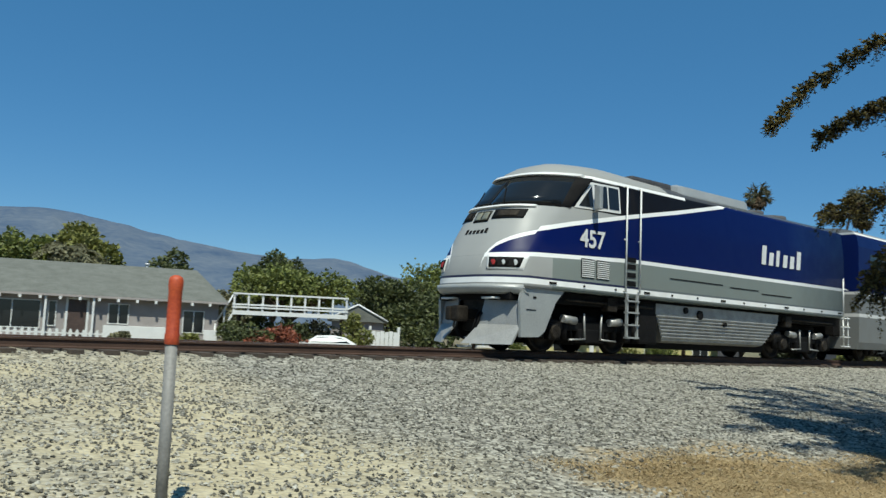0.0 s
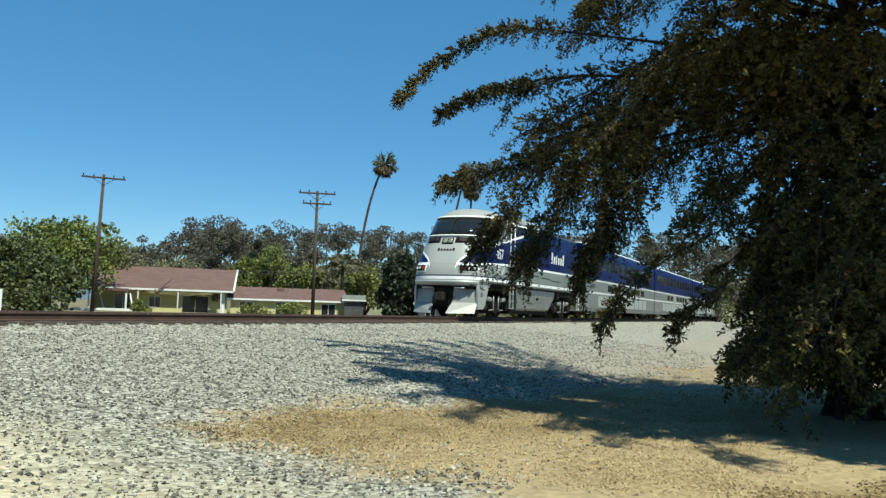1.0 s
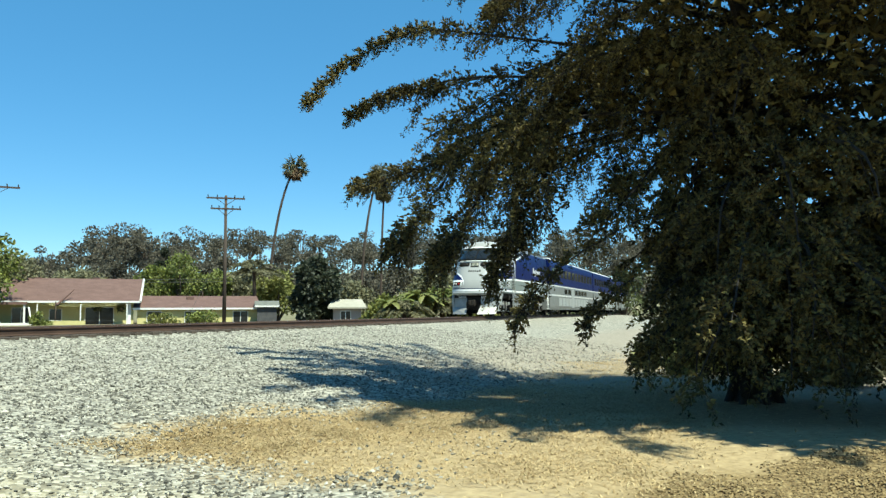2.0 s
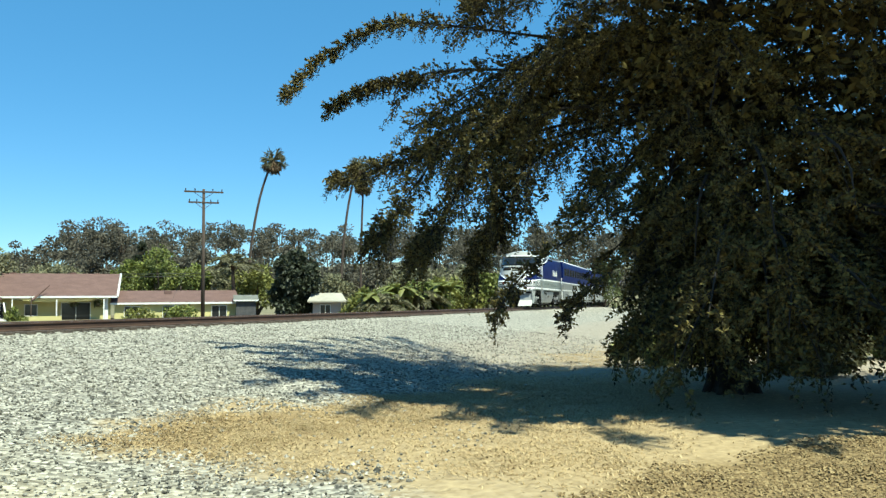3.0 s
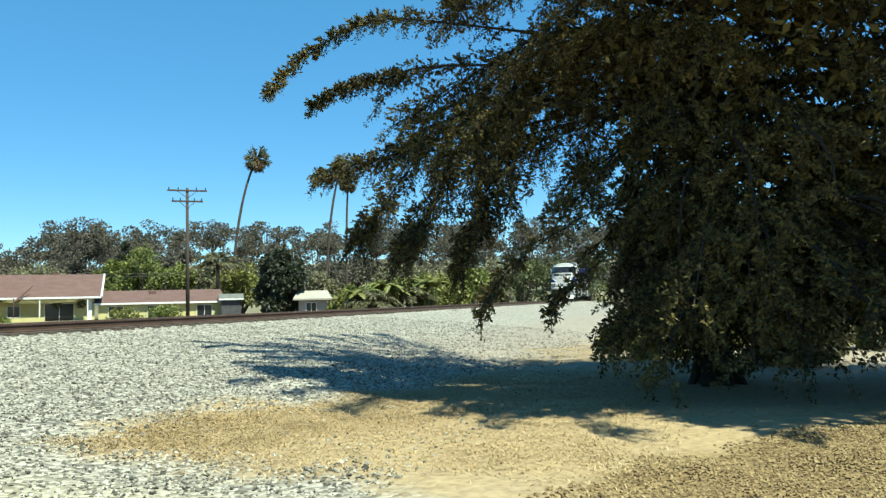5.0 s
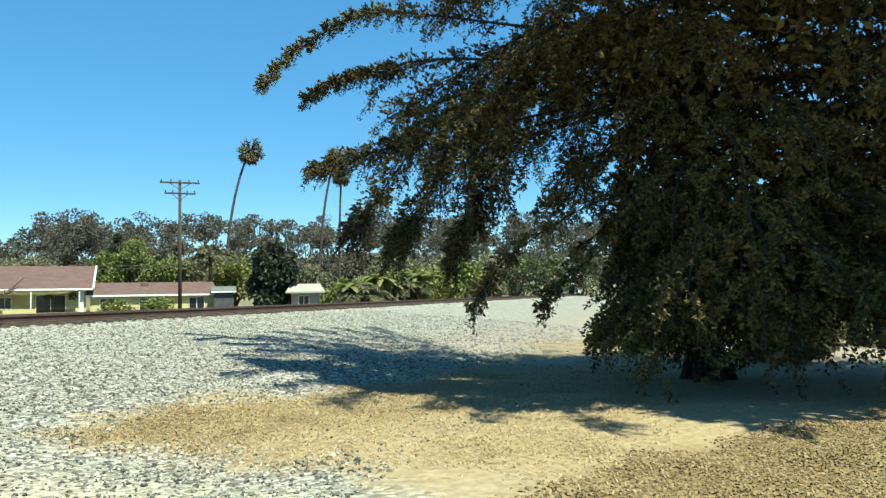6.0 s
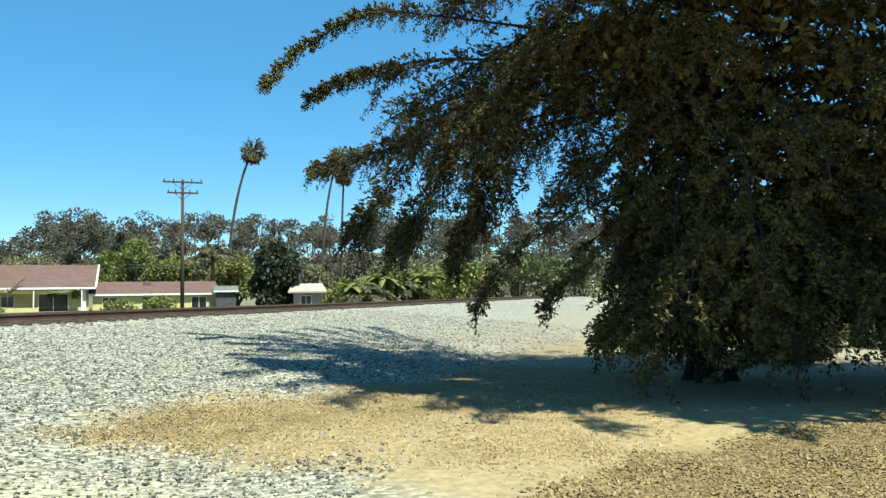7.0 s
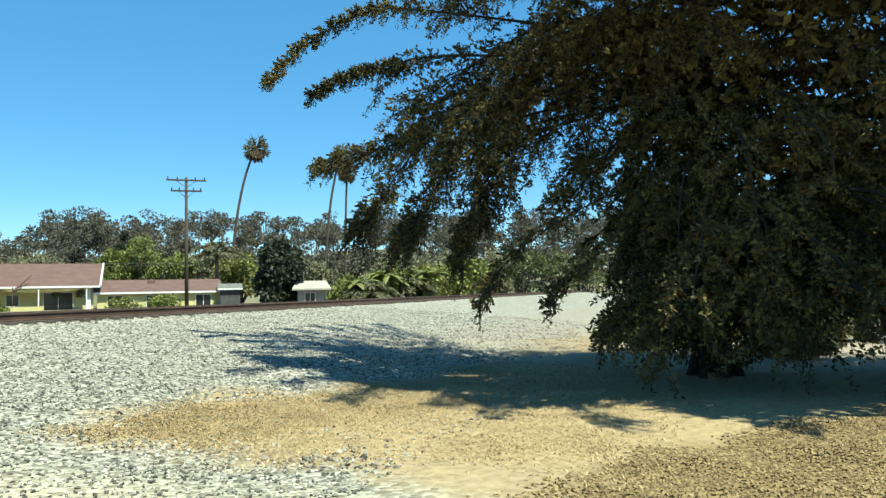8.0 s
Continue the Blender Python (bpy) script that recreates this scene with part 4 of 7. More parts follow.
def dress(sp, wood, rng, path, density, reach, hang, leaf=1.0):
    """Side branches and hanging branchlets along a limb, set with sprigs."""
    length = sum((bez(path, (i + 1) / 8) - bez(path, i / 8)).length for i in range(8))
    n = max(3, int(length * density))
    for i in range(n):
        t = 0.12 + 0.88 * (i + rng.random()) / n
        p = bez(path, min(1, t))
        along = (bez(path, min(1, t + 0.03)) - bez(path, t - 0.03)).normalized()
        side = along.cross(Vector((0, 0, 1))).normalized() * (1 if i % 2 else -1)
        size = reach * (1.25 - 0.85 * t) * rng.uniform(0.6, 1.15)
        out = (along * rng.uniform(0.5, 1.0) + side * rng.uniform(0.35, 1.0) + Vector((0, 0, rng.uniform(-0.25, 0.3)))).normalized()
        q = [p, p + out * size * 0.55 + Vector((0, 0, 0.06)), p + out * size + Vector((0, 0, -0.45 * size * rng.uniform(0.5, 1.3)))]
        if noise.noise(p * 1.7) < -0.3:
            continue
        bent(wood, [bez(q, k / 3) for k in range(4)], 0.008 * size + 0.003, 0.002, 4)
        for j in range(int(size * 40)):
            u = rng.random()
            off = Vector((rng.normal(), rng.normal(), abs(rng.normal()) * 0.9)) * 0.035
            dr = out * 0.9 + Vector((rng.normal(), rng.normal(), rng.normal() + 0.35)) * 0.6
            sp.add(bez(q, u) + off, dr, leaf * rng.uniform(0.045, 0.09))
        m = max(4, int(size * 12))
        for j in range(m):
            u = (j + rng.random()) / m
            r = bez(q, u)
            drop = hang * rng.uniform(0.25, 1.0) * (0.5 + 0.7 * (1 - u))
            sway = (Vector((rng.normal(), rng.normal(), rng.normal() * 0.6)) * 0.5 + out * 0.55 + Vector((0, 0, -0.45))).normalized()
            k_n = max(5, int(drop / 0.015))
            for k in range(k_n):
                f = (k + rng.random()) / k_n
                pt = r + sway * drop * f + Vector((rng.normal(), rng.normal(), rng.normal())) * 0.022
                dr = sway * 0.7 + Vector((rng.normal(), rng.normal(), rng.normal() + 0.15)) * 0.75
                sp.add(pt, dr, leaf * rng.uniform(0.045, 0.09) * (1.1 - 0.35 * f))


def clothe(sp, wood, rng, path, fat, hang, dense=1.0, leaf=1.0):
    """Covers a bough with tufts, short side sprays and leafy strings that hang from its underside; fat and hang run from shoulder to tip."""
    length = sum((bez(path, (i + 1) / 12) - bez(path, i / 12)).length for i in range(12))

    def vec(k=1.0):
        return Vector(tuple(rng.normal(size=3))) * k

    def at(t, pair):
        return pair[0] + (pair[1] - pair[0]) * t

    for i in range(int(length * 36 * dense)):
        t = 0.06 + 0.94 * rng.random()
        f = at(t, fat)
        off = vec().normalized() * f * math.sqrt(rng.random())
        off.z = off.z * 0.7 + 0.2 * f
        p = bez(path, t) + off
        if noise.noise(p * 2.3) < -0.28:
            continue
        along = (bez(path, min(1, t + 0.03)) - bez(path, t - 0.03)).normalized()
        out = (along * 0.6 + off.normalized() * 0.8 + vec(0.25)).normalized()
        for j in range(11):
            u = rng.random()
            sp.add(p + out * 0.14 * u + vec(0.009), out * 0.8 + vec(0.4), leaf * rng.uniform(0.045, 0.085))
    n = int(length * 7 * dense)
    for i in range(n):
        t = min(1, 0.15 + 0.85 * (i + rng.random()) / n)
        f = at(t, fat)
        p = bez(path, t)
        if noise.noise(p * 1.9 + Vector((5, 0, 0))) < -0.3:
            continue
        along = (bez(path, min(1, t + 0.03)) - bez(path, t - 0.03)).normalized()
        side = along.cross(Vector((0, 0, 1))).normalized() * (1 if i % 2 else -1)
        size = f * rng.uniform(1.0, 2.0) + 0.15
        out = (along * rng.uniform(0.4, 1.0) + side * rng.uniform(0.2, 0.9) + Vector((0, 0, rng.uniform(-0.5, 0.15)))).normalized()
        q = [p, p + out * size * 0.6, p + out * size - Vector((0, 0, size * rng.uniform(0.2, 0.7)))]
        bent(wood, [bez(q, k / 3) for k in range(4)], 0.009, 0.003, 4)
        for j in range(int(size * 110)):
            u = rng.random() ** 0.8
            sp.add(bez(q, u) + vec(0.02 + 0.03 * (1 - u)), out * 0.5 + vec(0.6), leaf * rng.uniform(0.035, 0.07))
    for i in range(int(length * 7 * dense)):
        t = 0.1 + 0.9 * rng.random()
        f = at(t, fat)
        p = bez(path, t) + Vector((rng.normal() * f * 0.6, rng.normal() * f * 0.6, -0.3 * f))
        if noise.noise(p * 1.3 + Vector((0, 9, 0))) < -0.15:
            continue
        drop = at(t, hang) * rng.uniform(0.3, 1.15)
        sway = vec(0.14)
        sway.z = 0
        k_n = max(3, int(drop / 0.02))
        for k in range(k_n):
            u = (k + rng.random()) / k_n
            if noise.noise(p * 9 + Vector((0, 0, u * 4))) < -0.25:
                continue
            pt = p + sway * drop * u * (1 + u) - Vector((0, 0, drop * u)) + vec(0.013)
            sp.add(pt, vec(0.7) + Vector((0, 0, -0.5)), leaf * rng.uniform(0.035, 0.065) * (1.1 - 0.3 * u))


def build_cypress():
    rng = np.random.default_rng(5)
    tx, ty = 14.6, 0.1
    tree = empty("cypress_tree", tx, ty, ground_z(tx, ty), 0, "huge dark cypress with arching boughs that droop to the grass", "tree")
    bm = bmesh.new()
    bent(bm, [(0, 0, -0.25), (0.02, 0, 0.1), (0.05, 0.02, 1.2), (-0.05, 0.1, 3.2), (0.1, 0.05, 6.0), (0, 0, 8.6), (0.1, 0.1, 10.6)], 0.36, 0.06, 14)
    for k in range(7):
        a = k * 0.9
        bent(bm, [(0.26 * math.cos(a), 0.26 * math.sin(a), 0.45), (0.36 * math.cos(a), 0.36 * math.sin(a), 0.12), (0.5 * math.cos(a), 0.5 * math.sin(a), -0.14)], 0.11, 0.05, 8)
    part("trunk", bm, M_LIMB, tree, "furrowed dark brown trunk")
    sp = Sprigs(rng)
    # the boughs that reach out over the gravel, each by its shoulder, arch and tip from the trunk
    reach = []

    def bough(h, *pts):
        reach.append(((0, 0, h), *pts))

    bough(5.6, (-0.1, 4.5, 6.7), (0.6, 6.4, 7.2), (0.0, 7.5, 6.5), (-0.7, 8.0, 5.6))
    bough(5.4, (-0.1, 4.6, 5.9), (0.3, 5.9, 5.9), (0.1, 6.7, 5.75), (-0.3, 7.3, 5.35))
    reach.append(((0.0, 4.7, 5.9), (0.25, 5.2, 5.95), (0.2, 5.6, 5.8), (0.0, 5.9, 5.45), (-0.2, 6.1, 5.05)))
    bough(5.0, (-0.1, 4.4, 4.9), (0.1, 5.6, 4.4), (-0.1, 6.5, 4.1), (-0.4, 7.1, 3.9))
    bough(5.2, (-0.8, 4.1, 4.7), (-1.1, 5.0, 3.8), (-1.6, 5.4, 3.0), (-2.1, 5.6, 2.5))
    bough(5.0, (-1.0, 3.7, 4.3), (-1.5, 4.3, 3.3), (-2.0, 4.6, 2.6), (-2.3, 4.7, 2.2))
    bough(4.8, (-1.0, 3.2, 4.2), (-1.2, 3.7, 3.1), (-1.4, 3.9, 2.4), (-1.5, 4.0, 2.0))
    bough(4.8, (-1.3, 2.6, 4.7), (-1.3, 3.2, 3.9), (-1.0, 3.55, 3.2), (-1.1, 3.65, 2.7))
    bough(4.6, (-0.4, 1.1, 4.3), (-1.0, 1.7, 3.5), (-1.4, 2.1, 3.0), (-1.9, 2.4, 2.75))
    bough(6.4, (-0.6, 2.5, 7.0), (-0.2, 3.5, 7.5), (0.5, 4.2, 7.5), (1.0, 4.7, 7.3))
    bough(5.6, (-0.6, 2.0, 5.9), (-1.2, 3.2, 4.9), (-1.4, 3.9, 4.2), (-1.4, 4.3, 3.6))
    bough(5.8, (-0.4, 2.2, 6.2), (-0.8, 3.6, 5.6), (-0.2, 4.8, 5.2), (-0.2, 5.5, 4.9))
    bough(5.6, (-0.8, 1.0, 5.8), (-1.4, 1.9, 5.7), (-1.4, 2.6, 5.5), (-1.3, 3.2, 5.2))
    bough(2.4, (-1.5, 0.8, 2.7), (-2.7, 1.5, 2.0), (-3.2, 1.9, 1.6), (-3.4, 2.1, 1.3))
    bough(2.8, (-1.5, 1.2, 3.0), (-2.7, 2.2, 2.4), (-3.3, 2.8, 1.8), (-3.6, 3.05, 1.25))
    bough(1.8, (-1.4, 0.5, 2.0), (-2.2, 0.9, 1.5), (-2.7, 1.2, 1.1), (-2.9, 1.4, 0.85))
    fats = [((0.17, 0.035), (0.5, 0.2)), ((0.17, 0.035), (0.5, 0.2)), ((0.12, 0.03), (0.3, 0.12)), ((0.42, 0.09), (0.5, 0.22)), ((0.42, 0.12), (0.6, 0.7)), ((0.4, 0.12), (0.7, 0.7)), ((0.4, 0.12), (0.8, 0.6)), ((0.4, 0.12), (0.8, 0.6)), ((0.45, 0.12), (0.7, 0.4)), ((0.5, 0.2), (0.5, 0.35)), ((0.55, 0.25), (0.6, 0.8)), ((0.55, 0.25), (0.6, 0.6)), ((0.55, 0.3), (0.6, 0.7)), ((0.12, 0.04), (0.15, 0.2)), ((0.12, 0.04), (0.15, 0.22)), ((0.35, 0.14), (0.4, 0.3))]
    visible = [(q, fat, hang, 0.9 if fat[0] < 0.13 else 1.3 if fat[0] < 0.25 else 1.55) for q, (fat, hang) in zip(reach, fats)]
    # shorter boughs between them
    for i in (3, 4, 5, 6, 9, 10, 11, 11, 12, 12, 10):
        k = rng.uniform(0.55, 0.82)
        q, fat, hang, _ = visible[i]
        q = tuple(tuple(Vector(q[0]).lerp(Vector(v), k) + Vector((rng.uniform(-0.5, 0.8), rng.uniform(-0.3, 0.1), rng.uniform(-0.2, 0.5)))) for v in q)
        visible.append((q, (0.5, 0.25), (hang[0], hang[1] * 1.1), 1.2))
    for q, fat, hang, dense in visible:
        wood = bmesh.new()
        bent(wood, [bez(q, k / 12) for k in range(13)], 0.03 if fat[0] > 0.13 else 0.014, 0.005, 7)
        clothe(sp, wood, rng, q, fat, hang, dense)
        part("limb", wood, M_LIMB, tree)
    # high boughs overhead, mostly unseen, placed to throw streaks of shade on gravel and grass
    for dx, dy, h in ((6.2, 5.6, 9.0), (5.0, 6.2, 9.0), (3.5, 6.4, 9.2), (2.0, 6.6, 8.8), (0.6, 6.4, 8.9), (-0.6, 7.5, 8.7), (-1.5, 5.8, 8.6), (-2.4, 4.9, 8.4), (-3.4, 4.7, 8.0), (-4.2, 3.7, 8.2), (-5.4, 3.5, 7.8), (-5.9, 2.2, 7.9), (-6.7, 1.0, 7.7), (-6.5, -0.3, 7.6), (-7.3, -1.3, 7.5), (-7.6, -2.7, 7.4), (-7.7, -4.6, 7.4), (-5.6, -4.4, 7.4)):
        q = ((0, 0, 7.0), (dx * 0.4, dy * 0.4, h + 0.3), (dx * 0.65, dy * 0.65, h + 0.5), (dx * 0.88, dy * 0.88, h + 0.25), (dx, dy, h))
        wood = bmesh.new()
        bent(wood, [bez(q, k / 12) for k in range(13)], 0.06, 0.01, 6)
        clothe(sp, wood, rng, q, (0.5, 0.14), (0.5, 0.3), 0.8, 1.15)
        part("limb", wood, M_LIMB, tree)
    # the closed crown above them, unseen and added to block light, with a few chinks
    for i in range(50000):
        a = radians(rng.uniform(40, 300))
        r = (8.6 if 3.65 < a < 4.75 else 6.6 if 3.3 < a < 4.75 else 5.4) * math.sqrt(rng.random())
        p = Vector((r * math.cos(a), r * math.sin(a), 7.4 + 0.3 * max(0, 6.6 - r) + rng.uniform(0, 1.6)))
        if noise.noise(p * 0.62) > (-0.4 if p.y < -0.8 else -0.15) and (p.x < -3.9 or (p.y < -1.2 and p.x < 0.4)):
            sp.add(p, Vector((rng.normal(), rng.normal(), rng.normal() * 0.4)), rng.uniform(0.2, 0.4) * (1 if p.x < -3.6 else 0.5))
    # the dense inner crown round the trunk
    for i in range(26000):
        z = rng.uniform(1.9, 7.6)
        a = rng.uniform(0, 6.283)
        r = (2.3 + 0.25 * (z - 2)) * math.sqrt(rng.random())
        p = Vector((0.9 + r * math.cos(a), -1.5 + 1.7 * r * math.sin(a), z + 0.5 * noise.noise((a * 2, z, 0))))
        if noise.noise(p * 0.9) > -0.25 and p.y < 1.5:
            sp.add(p, Vector((rng.normal(), rng.normal(), rng.normal() - 0.6)), rng.uniform(0.12, 0.26))
    # sprays that hang in beards about the trunk
    for i in range(260):
        a, r, top = rng.uniform(0, 6.283), rng.uniform(0.35, 1.3), rng.uniform(1.2, 2.4)
        low = rng.uniform(0.15, 0.8)
        for k in range(26):
            z = low + (top - low) * rng.random()
            p = Vector((r * math.cos(a) + rng.normal() * 0.05, r * math.sin(a) + rng.normal() * 0.05, z))
            sp.add(p, Vector((rng.normal() * 0.6, rng.normal() * 0.6, -0.7)), rng.uniform(0.06, 0.12))
    # the rest of the crown, all round, shorter on the far side
    n_limbs, n_low, n_high = 150, 34, 32
    for i in range(n_limbs + n_low + n_high):
        a = i * 2.39996 + rng.uniform(-0.3, 0.3)
        h = 1.2 + 9.0 * (i / n_limbs) ** 0.9
        if i >= n_limbs:
            a, h = math.pi + rng.uniform(-0.5, 1.8), rng.uniform(0.9, 2.8)
        # high limbs, mostly out of view, added to shade the right side
        if i >= n_limbs + n_low:
            a, h = math.pi + rng.uniform(0.6, 1.9), rng.uniform(8.2, 9.8)
        far, right, left = max(0, math.cos(a)), max(0, -math.sin(a)), max(0, math.sin(a))
        near = max(0, -math.cos(a))
        L = (6.3 - 0.42 * max(0, h - 3.0)) * rng.uniform(0.65, 1.05) * (1 - 0.5 * far) * (1 - 0.42 * near) * (1 + 0.25 * right) * (1 - 0.7 * left)
        if h > 5.5:
            L = rng.uniform(3.6, 5.6) * (1 - 0.45 * far) * (1 - (0.6 if h < 7 else 0.25) * left) * (1.15 - 0.06 * (h - 5.5))
        if i >= n_limbs + n_low:
            L = rng.uniform(4.8, 6.4)
        L = max(1.2, L)
        if 5.9 < h and i < n_limbs and (math.sin(a) > -0.25 or math.cos(a) < -0.5) and rng.random() < 0.7:
            continue
        d = Vector((math.cos(a), math.sin(a), 0))
        up = rng.uniform(0.5, 1.5) * (L / 6)
        tip = max(0.47 + 0.18 * near, h + rng.uniform(-3.2, -1.2) * (L / 6)) if h < 5.5 else h + rng.uniform(-1.6, 0.2)
        q = [(0, 0, h), tuple(d * L * 0.4 + Vector((0, 0, h + up))), tuple(d * L * 0.8 + Vector((0, 0, h + up * 0.7))), tuple(d * L + Vector((rng.uniform(-0.6, 0.6), rng.uniform(-0.6, 0.6), tip)))]
        wood = bmesh.new()
        bent(wood, [bez(q, k / 8) for k in range(9)], 0.05, 0.008, 6)
        if i >= n_limbs + n_low:
            dress(sp, wood, rng, q, 2.2, 1.6, 0.4, 1.5)
        else:
            dress(sp, wood, rng, q, 3.3 if far < 0.4 else 1.6, 1.3, 0.46, 1.15)
        part("limb", wood, M_LIMB, tree)
    sp.mesh("crown", M_CYPRESS, tree, 0.26, "dark olive sprays of cypress foliage")
    return len(sp.at)


SPRIGS = build_cypress()


# ---- houses, poles and trees across the track ----
def bearing(az, r):
    """A place by its bearing from the camera's first view and its distance."""
    return r * math.sin(radians(az + 38.5)), r * math.cos(radians(az + 38.5))


M_SHINGLE = mat("grey_green_shingles", (0.095, 0.099, 0.085), (0.156, 0.16, 0.143), 1.5, 9, 0.95, 0, 0.5, 12, stretch=(1, 1, 3))
M_REDROOF = mat("red_brown_shingles", (0.086, 0.048, 0.041), (0.14, 0.083, 0.072), 1.2, 8, 0.95, 0, 0.5, 12, stretch=(1, 1, 3))
M_STUCCO = mat("grey_stucco", (0.255, 0.23, 0.221), (0.357, 0.323, 0.306), 1, 20, 0.95, 0, 0.2)
M_CREAM = mat("cream_stucco", (0.4, 0.36, 0.15), (0.54, 0.49, 0.24), 1, 20, 0.95, 0, 0.2)
M_DOOR = mat("dark_door", (0.04, 0.025, 0.02), (0.08, 0.05, 0.04), 3, 20, 0.6)
M_POLE = mat("weathered_pole", (0.032, 0.022, 0.017), (0.077, 0.056, 0.043), 1, 14, 0.95, 0, 0.4, 20, stretch=(4, 4, 0.3))
M_ORANGE = mat("orange_plastic", (0.245, 0.024, 0.009), (0.503, 0.088, 0.024), 5, 60, 0.6)
M_POSTGREY = mat("faded_white_plastic", (0.136, 0.133, 0.126), (0.245, 0.238, 0.224), 5, 50, 0.6, 0, 0.1)
M_LEAF_A = leafy("green_leaves", (0.055, 0.07, 0.015), (0.225, 0.25, 0.055))
M_LEAF_B = leafy("dark_green_leaves", (0.03, 0.04, 0.014), (0.125, 0.14, 0.043))
M_LEAF_C = leafy("grey_green_leaves", (0.085, 0.085, 0.045), (0.25, 0.235, 0.13))
M_LEAF_D = leafy("yellow_green_leaves", (0.09, 0.1, 0.02), (0.26, 0.26, 0.07))
M_LEAF_E = leafy("brown_grey_woods", (0.05, 0.048, 0.037), (0.155, 0.14, 0.105), 1.0, 0.3)
M_LEAF_F = leafy("blackish_conifer", (0.01, 0.015, 0.008), (0.055, 0.065, 0.033))
M_TANROOF = mat("pale_tan_roofing", (0.26, 0.245, 0.2), (0.36, 0.34, 0.29), 1.5, 9, 0.9, 0, 0.3, 12)
M_LEAF_R = leafy("red_flowers", (0.12, 0.04, 0.02), (0.34, 0.1, 0.05))
M_FROND = leafy("palm_fronds", (0.045, 0.047, 0.022), (0.16, 0.145, 0.07))
M_DEAD = leafy("dead_palm_skirt", (0.07, 0.047, 0.025), (0.19, 0.125, 0.07))


def gable_roof(x0, x1, y0, y1, eave, ridge, over, hip=0.0, thick=0.14):
    """Roof slabs over a house along x; hip pulls the ridge's ends in."""
    bm = bmesh.new()
    ym = (y0 + y1) / 2
    a, b, c, d = (x0 - over, y0 - over), (x1 + over, y0 - over), (x1 + over, y1 + over), (x0 - over, y1 + over)
    lo = [bm.verts.new((*p, eave)) for p in (a, b, c, d)]
    up = [bm.verts.new((*p, eave + thick)) for p in (a, b, c, d)]
    r0, r1 = bm.verts.new((x0 - over + hip, ym, ridge)), bm.verts.new((x1 + over - hip, ym, ridge))
    bm.faces.new(lo[::-1])
    for i in range(4):
        bm.faces.new((lo[i], lo[(i + 1) % 4], up[(i + 1) % 4], up[i]))
    bm.faces.new((up[0], up[1], r1, r0))
    bm.faces.new((up[2], up[3], r0, r1))
    bm.faces.new((up[1], up[2], r1))
    bm.faces.new((up[3], up[0], r0))
    bmesh.ops.recalc_face_normals(bm, faces=bm.faces)
    return bm


def window(parent, x0, x1, z0, z1, bars=1, frame_m=None, name="window", y=0.0):
    """A framed window on the front wall: frame, recessed pane and glazing bars."""
    fr = bmesh.new()
    t = 0.05
    for r in ((x0 - t, x1 + t, z1, z1 + t), (x0 - t, x1 + t, z0 - t, z0), (x0 - t, x0, z0, z1), (x1, x1 + t, z0, z1)):
        box(fr, r[0], r[1], y - 0.06, y + 0.02, r[2], r[3])
    w = part(name, fr, frame_m or M_WHITE, parent)
    n = bars + 1
    for i in range(n):
        bm = bmesh.new()
        a, b = x0 + (x1 - x0) * i / n, x0 + (x1 - x0) * (i + 1) / n
        box(bm, a + 0.02, b - 0.02, y - 0.02, y + 0.015, z0 + 0.01, z1 - 0.01)
        part("pane", bm, M_GLASS, w)
    for i in range(1, n):
        bm = bmesh.new()
        x = x0 + (x1 - x0) * i / n
        box(bm, x - 0.025, x + 0.025, y - 0.05, y + 0.02, z0, z1)
        part("glazing_bar", bm, frame_m or M_WHITE, w)
    return w


